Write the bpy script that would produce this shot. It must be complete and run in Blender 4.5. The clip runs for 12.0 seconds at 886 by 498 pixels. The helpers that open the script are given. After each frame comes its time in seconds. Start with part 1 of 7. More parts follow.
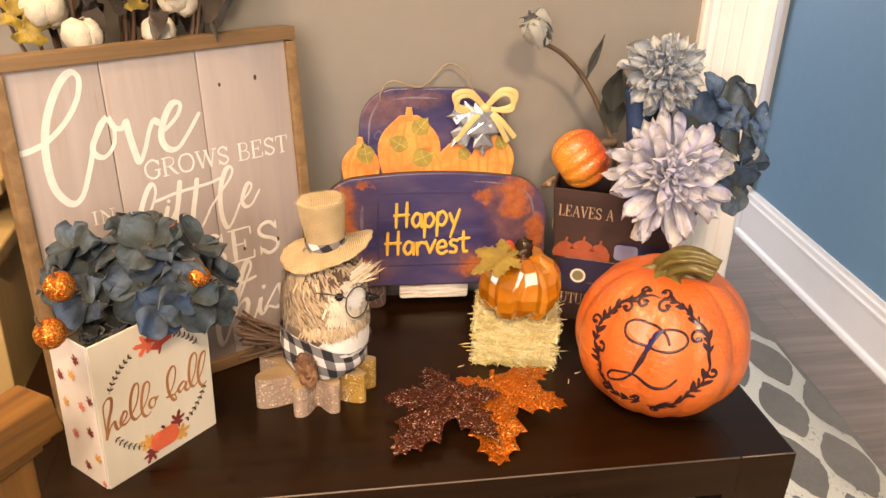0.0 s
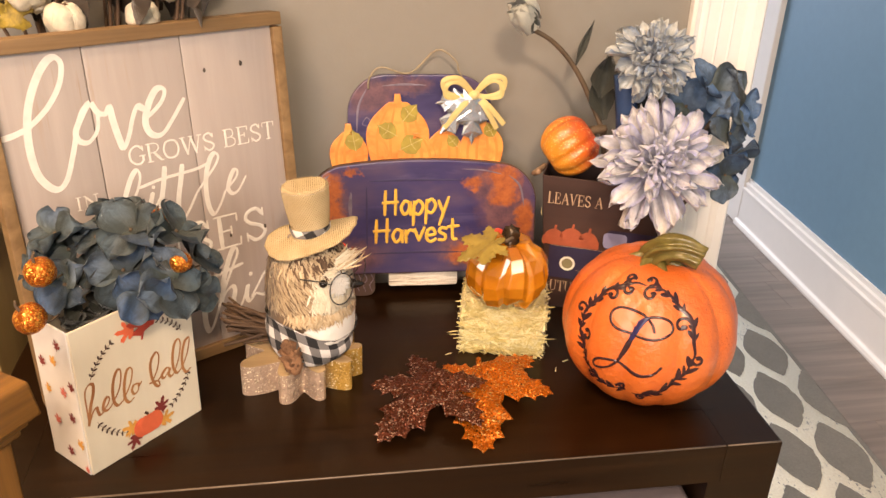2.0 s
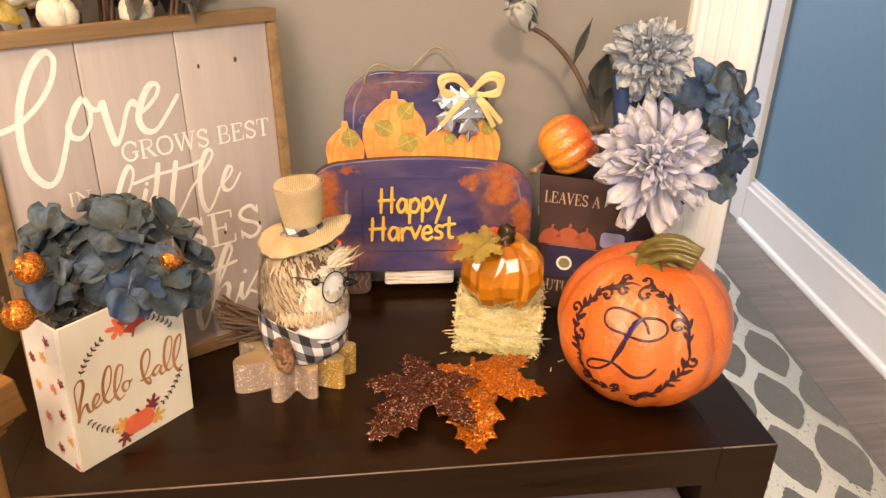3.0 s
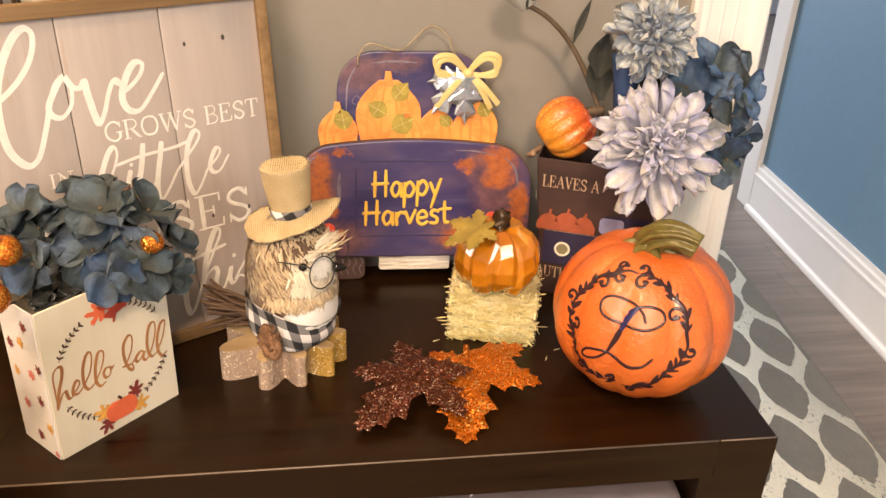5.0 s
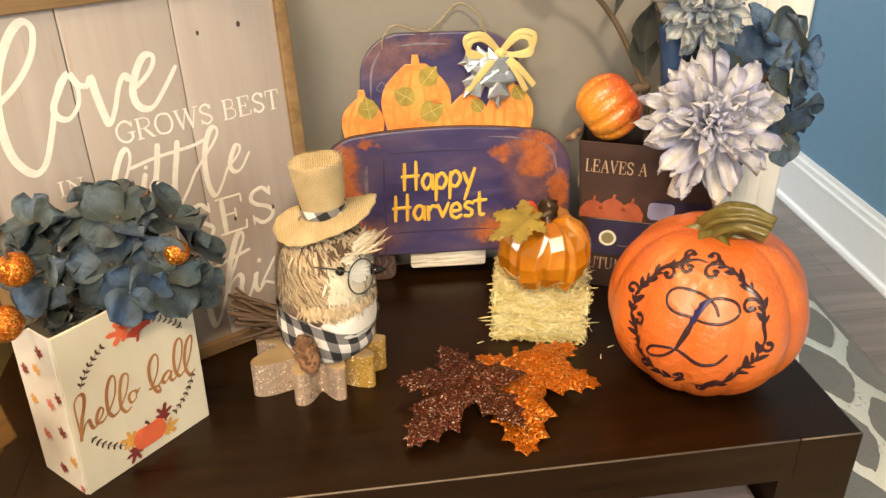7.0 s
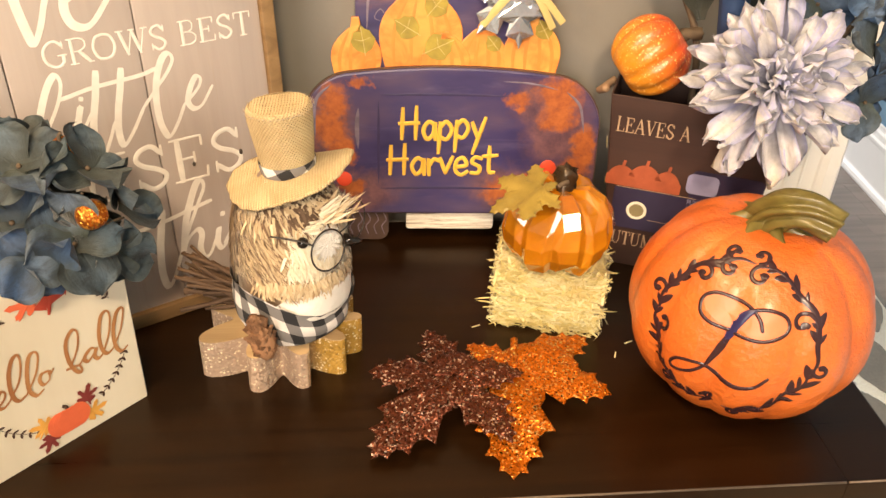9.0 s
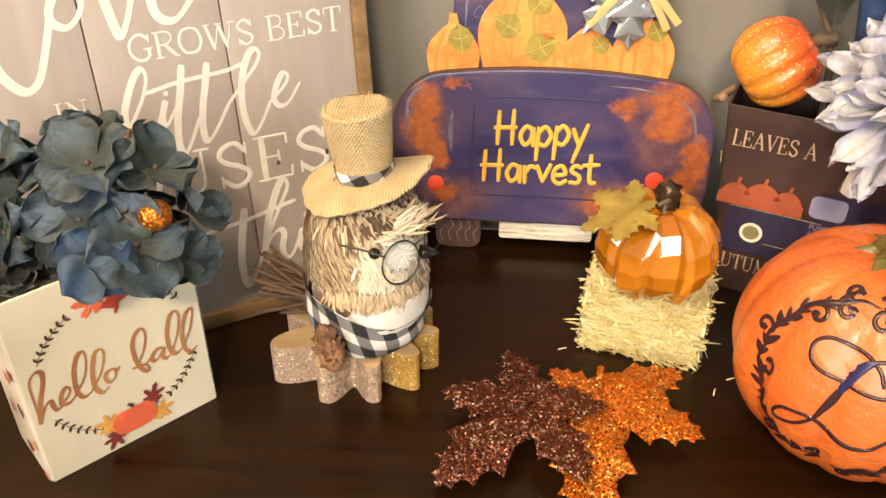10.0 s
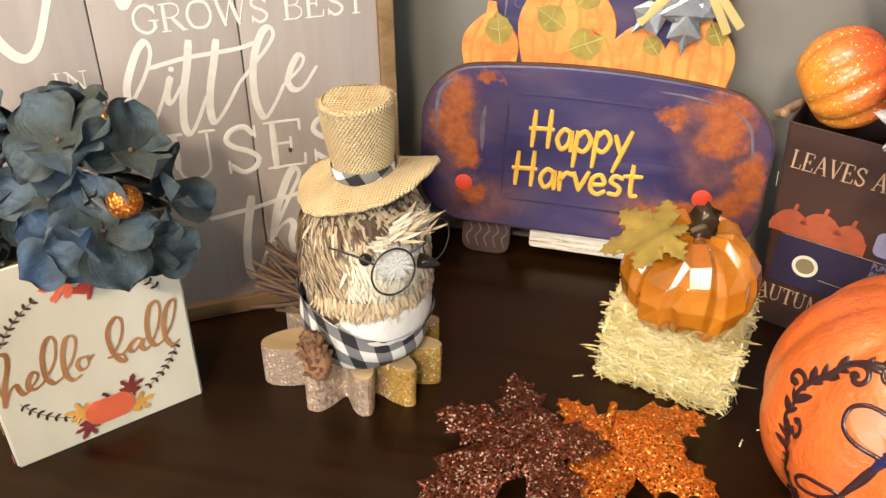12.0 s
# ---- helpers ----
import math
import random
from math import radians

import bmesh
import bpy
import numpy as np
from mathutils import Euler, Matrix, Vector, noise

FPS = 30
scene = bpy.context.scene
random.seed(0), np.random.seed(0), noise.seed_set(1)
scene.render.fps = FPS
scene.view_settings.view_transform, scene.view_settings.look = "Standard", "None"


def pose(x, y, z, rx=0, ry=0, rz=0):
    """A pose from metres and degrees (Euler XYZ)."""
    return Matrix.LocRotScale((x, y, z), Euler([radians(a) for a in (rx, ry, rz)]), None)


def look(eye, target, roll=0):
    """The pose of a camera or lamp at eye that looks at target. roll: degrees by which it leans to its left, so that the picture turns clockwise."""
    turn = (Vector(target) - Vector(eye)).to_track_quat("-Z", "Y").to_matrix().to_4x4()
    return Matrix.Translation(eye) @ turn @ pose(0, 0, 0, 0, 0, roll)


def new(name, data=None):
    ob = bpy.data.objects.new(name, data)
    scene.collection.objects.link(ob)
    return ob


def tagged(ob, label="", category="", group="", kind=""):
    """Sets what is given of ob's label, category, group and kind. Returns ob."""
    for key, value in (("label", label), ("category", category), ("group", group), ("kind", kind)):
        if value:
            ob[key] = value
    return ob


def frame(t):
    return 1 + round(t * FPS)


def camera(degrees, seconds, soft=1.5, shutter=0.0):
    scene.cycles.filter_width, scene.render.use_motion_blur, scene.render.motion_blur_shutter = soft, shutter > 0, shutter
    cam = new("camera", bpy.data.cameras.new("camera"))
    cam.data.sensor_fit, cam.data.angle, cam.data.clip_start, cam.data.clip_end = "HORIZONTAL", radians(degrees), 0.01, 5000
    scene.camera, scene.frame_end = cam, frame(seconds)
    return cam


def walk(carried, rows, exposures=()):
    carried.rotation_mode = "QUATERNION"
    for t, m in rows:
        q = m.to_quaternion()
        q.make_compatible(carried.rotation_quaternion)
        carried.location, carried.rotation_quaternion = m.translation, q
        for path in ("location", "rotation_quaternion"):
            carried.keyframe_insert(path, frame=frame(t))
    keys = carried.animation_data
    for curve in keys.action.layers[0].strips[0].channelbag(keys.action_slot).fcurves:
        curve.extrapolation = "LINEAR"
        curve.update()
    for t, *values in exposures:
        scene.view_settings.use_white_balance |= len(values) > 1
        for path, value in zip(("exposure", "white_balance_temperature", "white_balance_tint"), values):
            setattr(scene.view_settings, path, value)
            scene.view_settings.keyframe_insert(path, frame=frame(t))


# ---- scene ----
cam = camera(55.1, 12.0)
PATH = [
    (0, (-0.058, 0.149, 1.062), (0.269, 1.925, 0.204), 2.2),
    (0.5, (-0.055, 0.141, 1.06), (0.273, 1.912, 0.192), 2.3),
    (1, (-0.05, 0.141, 1.058), (0.278, 1.909, 0.183), 2.4),
    (1.5, (-0.043, 0.144, 1.057), (0.28, 1.913, 0.181), 2.3),
    (2, (-0.036, 0.147, 1.057), (0.28, 1.916, 0.179), 2.2),
    (2.5, (-0.029, 0.148, 1.058), (0.283, 1.916, 0.176), 2.4),
    (3, (-0.021, 0.151, 1.056), (0.28, 1.92, 0.172), 2.4),
    (5, (0.002, 0.173, 1.045), (0.281, 1.928, 0.128), 2.5),
    (5.5, (0.004, 0.183, 1.042), (0.279, 1.937, 0.123), 2.3),
    (6, (-0.004, 0.2, 1.044), (0.275, 1.951, 0.118), 2.3),
    (6.5, (-0.022, 0.223, 1.033), (0.256, 1.966, 0.091), 1.6),
    (7, (-0.037, 0.252, 1.015), (0.247, 1.994, 0.076), 0.1),
    (7.2, (-0.045, 0.269, 1.014), (0.258, 2.005, 0.068), 0.3),
    (8.8, (0.015, 0.389, 0.982), (0.265, 2.055, -0.097), 3.3),
    (9, (0.024, 0.4, 0.98), (0.223, 2.062, -0.115), 2.7),
    (9.2, (0.036, 0.413, 0.978), (0.153, 2.066, -0.141), 1.6),
    (9.5, (0.043, 0.423, 0.97), (0.058, 2.083, -0.144), 0.9),
    (9.7, (0.046, 0.436, 0.971), (0.016, 2.092, -0.151), 0.7),
    (10, (0.06, 0.45, 0.97), (-0.028, 2.107, -0.147), 0.5),
    (10.5, (0.079, 0.477, 0.964), (-0.087, 2.125, -0.158), 0.8),
    (11, (0.093, 0.495, 0.958), (-0.129, 2.129, -0.174), 1.1),
    (11.5, (0.104, 0.509, 0.953), (-0.153, 2.131, -0.189), 1.4),
    (12, (0.114, 0.517, 0.954), (-0.164, 2.129, -0.197), 1.5),
]
EXPOSURES = [(0.0, 0.09, 6500, 19), (5.0, 0.10, 6400, 16), (7.0, 0.08, 6200, 6), (9.0, 0.27, 6600, 12), (10.0, 0.27, 5950, 8), (12.0, 0.21, 5350, 6)]
walk(cam, [(t, look(eye, target, roll)) for t, eye, target, roll in PATH], EXPOSURES)

# ---- world and lamps ----
world = bpy.data.worlds.new("world")
scene.world = world
world.use_nodes = True
wn = world.node_tree.nodes
sky = wn.new("ShaderNodeTexSky")
sky.sky_type, sky.sun_disc, sky.sun_elevation, sky.sun_rotation = "NISHITA", False, radians(40), radians(120)
wn["Background"].inputs["Strength"].default_value = 0.08
world.node_tree.links.new(sky.outputs[0], wn["Background"].inputs["Color"])


def area(name, m, sx, sy, watts, colour):
    data = bpy.data.lights.new(name, "AREA")
    data.shape, data.size, data.size_y, data.energy, data.color = "RECTANGLE", sx, sy, watts, colour
    ob = new(name, data)
    ob.matrix_world = m
    return ob


# three ceiling lamps added out of view, window behind the camera, daylight in the next room
area("ceiling_lamp_light", look((0.02, -1.15, 2.34), (0.05, -0.6, 0.0)), 0.30, 0.30, 66.0, (1.0, 0.76, 0.50))
area("ceiling_lamp_light", look((-0.80, 0.10, 2.34), (-0.6, 0.3, 0.0)), 0.30, 0.30, 25.0, (1.0, 0.70, 0.42))
area("window_light", look((-0.95, -1.93, 1.62), (0.3, 1.0, 0.7)), 1.15, 1.25, 66.0, (1.0, 0.87, 0.73))
area("far_window_light", look((0.10, 5.08, 1.55), (1.15, 1.9, 0.8)), 1.15, 1.25, 105.0, (0.90, 0.95, 1.0))
# fill added to warm the stair side; no lamp is known there
area("ceiling_lamp_light", look((-1.00, 0.80, 2.34), (-0.75, 0.98, 0.0)), 0.30, 0.30, 20.0, (1.0, 0.68, 0.34))

# ---- materials ----


class Nodes:
    """A small hand for node trees."""

    def __init__(self, name, rough=0.6, metal=0.0, spec=0.5):
        self.m = bpy.data.materials.new(name)
        self.m.use_nodes = True
        self.t = self.m.node_tree
        self.b = self.t.nodes["Principled BSDF"]
        self.b.inputs["Roughness"].default_value = rough
        self.b.inputs["Metallic"].default_value = metal
        self.b.inputs["Specular IOR Level"].default_value = spec
        self.tc = self.t.nodes.new("ShaderNodeTexCoord")

    def link(self, a, b):
        self.t.links.new(a, b)

    def coords(self, scale=(1, 1, 1), kind="Object", rot=(0, 0, 0)):
        n = self.t.nodes.new("ShaderNodeMapping")
        n.inputs["Scale"].default_value = scale
        n.inputs["Rotation"].default_value = [radians(a) for a in rot]
        self.link(self.tc.outputs[kind], n.inputs[0])
        return n.outputs[0]

    def noise(self, scale, detail=4, vec=None, rough=0.55, distort=0.0):
        n = self.t.nodes.new("ShaderNodeTexNoise")
        n.inputs["Scale"].default_value, n.inputs["Detail"].default_value = scale, detail
        n.inputs["Roughness"].default_value, n.inputs["Distortion"].default_value = rough, distort
        self.link(vec if vec else self.tc.outputs["Object"], n.inputs["Vector"])
        return n.outputs["Fac"]

    def voronoi(self, scale, out="Color", vec=None, feature="F1"):
        n = self.t.nodes.new("ShaderNodeTexVoronoi")
        n.feature = feature
        n.inputs["Scale"].default_value = scale
        self.link(vec if vec else self.tc.outputs["Object"], n.inputs["Vector"])
        return n.outputs[out]

    def wave(self, scale, vec=None, distort=0.0, axis="X", detail=2):
        n = self.t.nodes.new("ShaderNodeTexWave")
        n.bands_direction = axis
        n.inputs["Scale"].default_value, n.inputs["Distortion"].default_value = scale, distort
        n.inputs["Detail"].default_value = detail
        self.link(vec if vec else self.tc.outputs["Object"], n.inputs["Vector"])
        return n.outputs["Fac"]

    def ramp(self, fac, stops, hard=False):
        n = self.t.nodes.new("ShaderNodeValToRGB")
        if hard:
            n.color_ramp.interpolation = "CONSTANT"
        el = n.color_ramp.elements
        while len(el) < len(stops):
            el.new(0.5)
        for e, (p, c) in zip(el, stops):
            e.position, e.color = p, (*c, 1) if len(c) == 3 else c
        self.link(fac, n.inputs[0])
        return n.outputs[0]

    def mix(self, fac, a, b, mode="MIX"):
        n = self.t.nodes.new("ShaderNodeMix")
        n.data_type, n.blend_type = "RGBA", mode
        for val, i in ((fac, 0), (a, 6), (b, 7)):
            if isinstance(val, (int, float)):
                n.inputs[i].default_value = val
            elif isinstance(val, tuple):
                n.inputs[i].default_value = (*val, 1)
            else:
                self.link(val, n.inputs[i])
        return n.outputs[2]

    def math(self, op, a, b=0.0, c=0.0):
        n = self.t.nodes.new("ShaderNodeMath")
        n.operation = op
        for i, val in enumerate((a, b, c)):
            if isinstance(val, (int, float)):
                n.inputs[i].default_value = val
            else:
                self.link(val, n.inputs[i])
        return n.outputs[0]

    def random(self, island=False):
        n = self.t.nodes.new("ShaderNodeNewGeometry" if island else "ShaderNodeObjectInfo")
        return n.outputs["Random Per Island" if island else "Random"]

    def bump(self, height, strength=0.3, dist=0.002, normal=None):
        n = self.t.nodes.new("ShaderNodeBump")
        n.inputs["Strength"].default_value, n.inputs["Distance"].default_value = strength, dist
        self.link(height, n.inputs["Height"])
        if normal:
            self.link(normal, n.inputs["Normal"])
        self.link(n.outputs[0], self.b.inputs["Normal"])
        return n.outputs[0]

    def colour(self, c):
        if isinstance(c, tuple):
            self.b.inputs["Base Color"].default_value = (*c, 1)
        else:
            self.link(c, self.b.inputs["Base Color"])
        return self

    def rough(self, c):
        self.link(c, self.b.inputs["Roughness"])


def plain(name, c, rough=0.6, metal=0.0, spread=0.12, scale=60, bump=0.15, dist=0.0008, spec=0.5):
    """Paint, paper, plastic or cloth with a faint unevenness at two scales."""
    n = Nodes(name, rough, metal, spec)
    lo, hi = tuple(v * (1 - spread) for v in c), tuple(min(1, v * (1 + spread)) for v in c)
    f = n.mix(0.4, n.ramp(n.noise(scale), [(0.3, lo), (0.7, hi)]), n.ramp(n.noise(scale * 0.12, 3), [(0.3, lo), (0.7, hi)]))
    n.colour(f)
    if bump:
        n.bump(n.noise(scale * 6, 3), bump, dist)
    return n.m


def wood(name, lo, hi, axis="X", scale=1.0, rough=0.5, bump=0.2, spec=0.5, vary=0.0, coat=0.0):
    n = Nodes(name, rough, 0, spec)
    s = {"X": (3, 60, 60), "Y": (60, 3, 60), "Z": (60, 60, 3)}[axis]
    v = n.coords(tuple(a * scale for a in s))
    g = n.noise(1.0, 6, v, 0.6, 0.8)
    big = n.noise(0.25, 3, v)
    c = n.mix(0.35, n.ramp(g, [(0.3, lo), (0.72, hi)]), n.ramp(big, [(0.3, lo), (0.7, hi)]))
    if vary:
        r = n.math("MULTIPLY_ADD", n.random(), vary, 1 - vary / 2)
        c = n.mix(1.0, c, n.ramp(n.random(), [(0, (1 - vary,) * 3), (1, (1, 1, 1))]), "MULTIPLY")
    n.colour(c)
    n.rough(n.math("MULTIPLY_ADD", g, 0.25, rough - 0.1))
    n.bump(g, bump, 0.0006)
    if coat:
        n.b.inputs["Coat Weight"].default_value, n.b.inputs["Coat Roughness"].default_value = coat, 0.15
    return n.m


def glitter(name, base, spark, scale=420, share=0.5, metal=0.75, lace=0, tumble=1.5):
    """Flakes that each face their own way."""
    n = Nodes(name, 0.3, metal)
    col = n.voronoi(scale, "Color")
    sep = n.t.nodes.new("ShaderNodeSeparateColor")
    n.link(col, sep.inputs[0])
    n.colour(n.mix(n.ramp(sep.outputs[0], [(share, (0, 0, 0)), (min(1, share + 0.12), (1, 1, 1))]), base(n) if callable(base) else base, spark))
    geo = n.t.nodes.new("ShaderNodeNewGeometry")
    sub = n.t.nodes.new("ShaderNodeVectorMath")
    sub.operation = "SUBTRACT"
    n.link(col, sub.inputs[0])
    sub.inputs[1].default_value = (0.5, 0.5, 0.5)
    mad = n.t.nodes.new("ShaderNodeVectorMath")
    mad.operation = "MULTIPLY_ADD"
    n.link(sub.outputs[0], mad.inputs[0])
    mad.inputs[1].default_value = (tumble,) * 3
    n.link(geo.outputs["Normal"], mad.inputs[2])
    nor = n.t.nodes.new("ShaderNodeVectorMath")
    nor.operation = "NORMALIZE"
    n.link(mad.outputs[0], nor.inputs[0])
    n.link(nor.outputs[0], n.b.inputs["Normal"])
    if lace:
        n.link(n.ramp(n.voronoi(lace, "Distance"), [(0.33, (0, 0, 0)), (0.40, (1, 1, 1))]), n.b.inputs["Alpha"])
    return n.m


def petal(name, stops, rough=0.65, veins=True, sheen=0.3, throat=None, edge=None, mottle=None):
    """Dyed cloth petals, a shade of their own for each; edge colours the rims, throat is mixed in towards the root."""
    n = Nodes(name, rough)
    r = n.random(True)
    c = n.ramp(n.math("ADD", n.math("MULTIPLY", r, 0.46), n.math("MULTIPLY", n.noise(34, 5), 0.68)), stops)
    sep = n.t.nodes.new("ShaderNodeSeparateXYZ")
    n.link(n.tc.outputs["UV"], sep.inputs[0])
    vein = n.noise(1.0, 4, n.coords((22, 1.4, 1), "UV"), 0.65)
    if edge:
        u = n.math("FRACT", sep.outputs[0])
        rim = n.math("ABSOLUTE", n.math("MULTIPLY_ADD", u, 2.0, -1.0))
        rim = n.math("ADD", n.math("MULTIPLY", rim, 0.75), n.math("MULTIPLY_ADD", vein, 1.3, -0.55))
        c = n.mix(n.ramp(rim, [(0.45, (0, 0, 0)), (0.95, (0.85, 0.85, 0.85))]), c, edge)
    c = n.mix(1.0, c, n.ramp(vein, [(0.30, (0.86, 0.86, 0.88)), (0.60, (1.0, 1.0, 1.0))]), "MULTIPLY")
    if mottle:
        lo, hi = mottle
        c = n.mix(1.0, c, n.ramp(n.noise(75, 4, None, 0.7, 0.8), [(0.36, (lo, lo, lo)), (0.62, (hi, hi, hi))]), "MULTIPLY")
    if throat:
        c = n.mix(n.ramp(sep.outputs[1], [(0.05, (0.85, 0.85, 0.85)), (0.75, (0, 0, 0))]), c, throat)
    n.colour(c)
    n.bump(n.math("ADD", n.math("MULTIPLY", vein, 1.2), n.noise(160, 4)), 0.5 if veins else 0.35, 0.0013)
    n.b.inputs["Sheen Weight"].default_value = sheen
    return n.m


M_TABLE = wood("espresso_veneer", (0.0050, 0.0018, 0.0005), (0.0185, 0.0068, 0.0015), "X", 1.0, 0.30, 0.12, 0.34)
M_TABLE.node_tree.nodes["Principled BSDF"].inputs["Specular Tint"].default_value = (1.0, 0.80, 0.58, 1.0)
# pale colour stands in for the edge highlight, with a little wear
M_EDGELIGHT = plain("rubbed_veneer_edge", (0.150, 0.112, 0.080), 0.4, spread=0.45, scale=30)
M_WRAP = plain("lavender_plastic_wrap", (0.135, 0.112, 0.118), 0.32, spread=0.14, scale=25, bump=0.4, dist=0.002)
M_CREASE = plain("pale_plastic_crease", (0.78, 0.74, 0.76), 0.3)
M_OAK = wood("golden_oak", (0.070, 0.027, 0.0035), (0.315, 0.140, 0.022), "Z", 1.1, 0.4, 0.55)
M_OAKX = wood("golden_oak_cap", (0.070, 0.027, 0.0035), (0.315, 0.140, 0.022), "Y", 1.1, 0.38, 0.55)
M_STEP = wood("pale_pine", (0.36, 0.24, 0.085), (0.48, 0.34, 0.14), "Z", 0.5, 0.5, 0.1)
M_FRAME = wood("stained_pine_frame", (0.125, 0.068, 0.024), (0.33, 0.205, 0.090), "X", 0.9, 0.62, 0.5)
M_FRAMEZ = wood("stained_pine_frame_upright", (0.125, 0.068, 0.024), (0.33, 0.205, 0.090), "Z", 0.9, 0.62, 0.5)
def worn_plank():
    """Greyed paint rubbed through to warm wood along the grain in places."""
    n = Nodes("greyed_plank", 0.44, 0, 0.65)
    v = n.coords((34, 1.8, 60))
    g = n.noise(1.0, 6, v, 0.65, 0.6)
    c = n.ramp(g, [(0.28, (0.372, 0.316, 0.284)), (0.72, (0.456, 0.394, 0.356))])
    c = n.mix(1.0, c, n.ramp(n.random(), [(0, (0.90, 0.88, 0.85)), (1, (1, 1, 1))]), "MULTIPLY")
    rub = n.math("MULTIPLY", n.ramp(n.noise(1.0, 5, n.coords((110, 5, 60)), 0.7), [(0.56, (0, 0, 0)), (0.68, (1, 1, 1))]), n.ramp(n.noise(7, 2), [(0.48, (0, 0, 0)), (0.66, (0.8, 0.8, 0.8))]))
    n.colour(n.mix(rub, c, (0.36, 0.25, 0.16)))
    n.bump(g, 0.3, 0.0006)
    return n.m


M_PLANK = worn_plank()
M_WHITE_INK = plain("white_lettering", (0.76, 0.715, 0.645), 0.6, scale=90, spread=0.12)
M_KNOT = plain("knot_hole", (0.06, 0.045, 0.035), 0.9)
M_FLOOR = wood("grey_brown_plank", (0.112, 0.089, 0.074), (0.275, 0.228, 0.194), "X", 0.6, 0.45, 0.2, 0.45, 0.06)
M_GAP = plain("joint", (0.14, 0.115, 0.098), 0.9)
M_WALL = plain("taupe_wall_paint", (0.250, 0.230, 0.198), 0.7, spread=0.03, scale=40, bump=0.25, dist=0.0006)
M_BLUE = plain("blue_wall_paint", (0.135, 0.255, 0.365), 0.55, spread=0.04, scale=40, bump=0.25, dist=0.0006)
M_TRIM = plain("white_gloss_paint", (0.80, 0.78, 0.75), 0.32, spread=0.02, scale=30, bump=0.05)
M_CEIL = plain("ceiling_paint", (0.80, 0.78, 0.74), 0.8, spread=0.02)
M_FAR = plain("pale_far_paint", (0.72, 0.76, 0.82), 0.8, spread=0.03)
M_RUG = plain("grey_rug_pile", (0.200, 0.186, 0.160), 0.95, spread=0.16, scale=220, bump=0.8, dist=0.003)
def cream_pile():
    """Cream loops with dark flecks showing through here and there."""
    n = Nodes("cream_rug_pile", 0.95)
    c = n.ramp(n.noise(220), [(0.3, (0.82, 0.74, 0.57)), (0.7, (0.95, 0.89, 0.73))])
    f = n.math("MULTIPLY", n.ramp(n.noise(190, 2, n.coords((1, 0.5, 1))), [(0.60, (0, 0, 0)), (0.66, (1, 1, 1))]), n.ramp(n.noise(11, 1), [(0.50, (0, 0, 0)), (0.56, (1, 1, 1))]))
    n.colour(n.mix(f, c, (0.30, 0.27, 0.23)))
    n.bump(n.noise(900, 3), 0.8, 0.003)
    return n.m


M_RUGW = cream_pile()
M_CARD = wood("whitewashed_card", (0.66, 0.585, 0.44), (0.75, 0.685, 0.54), "Z", 0.25, 0.6, 0.04, 0.4)
M_CARDW = plain("white_card", (0.74, 0.70, 0.66), 0.6, spread=0.03)
M_CARDIN = plain("raw_card", (0.42, 0.33, 0.20), 0.8)
M_BRONZE = wood("copper_lettering", (0.25, 0.080, 0.026), (0.56, 0.28, 0.105), "Y", 0.5, 0.5, 0.05)
M_SPRIG = plain("dark_sprig_ink", (0.07, 0.035, 0.022), 0.6)
M_PRINT_RED = plain("red_leaf_ink", (0.44, 0.052, 0.026), 0.6, spread=0.35, scale=50)
M_PRINT_DARK = plain("maroon_leaf_ink", (0.215, 0.034, 0.028), 0.6, spread=0.3, scale=50)
M_PRINT_GOLD = plain("gold_leaf_ink", (0.72, 0.36, 0.07), 0.6, spread=0.25, scale=50)
M_PRINT_ORANGE = plain("orange_pumpkin_ink", (0.72, 0.14, 0.055), 0.6, spread=0.2, scale=40)
M_PRINT_ROSE = plain("rose_leaf_ink", (0.62, 0.17, 0.13), 0.6, spread=0.2, scale=50)
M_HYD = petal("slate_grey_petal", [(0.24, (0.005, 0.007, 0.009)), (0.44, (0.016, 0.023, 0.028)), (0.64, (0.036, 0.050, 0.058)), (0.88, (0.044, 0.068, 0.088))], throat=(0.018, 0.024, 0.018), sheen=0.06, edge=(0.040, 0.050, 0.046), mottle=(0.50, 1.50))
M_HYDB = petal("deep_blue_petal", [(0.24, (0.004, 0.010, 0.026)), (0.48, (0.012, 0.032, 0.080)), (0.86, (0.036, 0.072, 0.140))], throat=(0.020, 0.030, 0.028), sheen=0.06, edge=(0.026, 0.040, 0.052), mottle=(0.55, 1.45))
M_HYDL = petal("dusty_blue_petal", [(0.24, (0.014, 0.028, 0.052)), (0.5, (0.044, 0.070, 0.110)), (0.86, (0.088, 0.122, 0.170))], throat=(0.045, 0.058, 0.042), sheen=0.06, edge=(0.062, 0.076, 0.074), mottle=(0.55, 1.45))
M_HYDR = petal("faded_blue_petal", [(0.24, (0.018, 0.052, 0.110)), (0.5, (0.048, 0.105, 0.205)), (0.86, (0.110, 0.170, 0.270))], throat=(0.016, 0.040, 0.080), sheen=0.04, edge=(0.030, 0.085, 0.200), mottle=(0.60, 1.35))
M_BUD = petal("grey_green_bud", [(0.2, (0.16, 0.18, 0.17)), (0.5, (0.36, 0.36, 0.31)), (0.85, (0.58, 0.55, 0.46))])
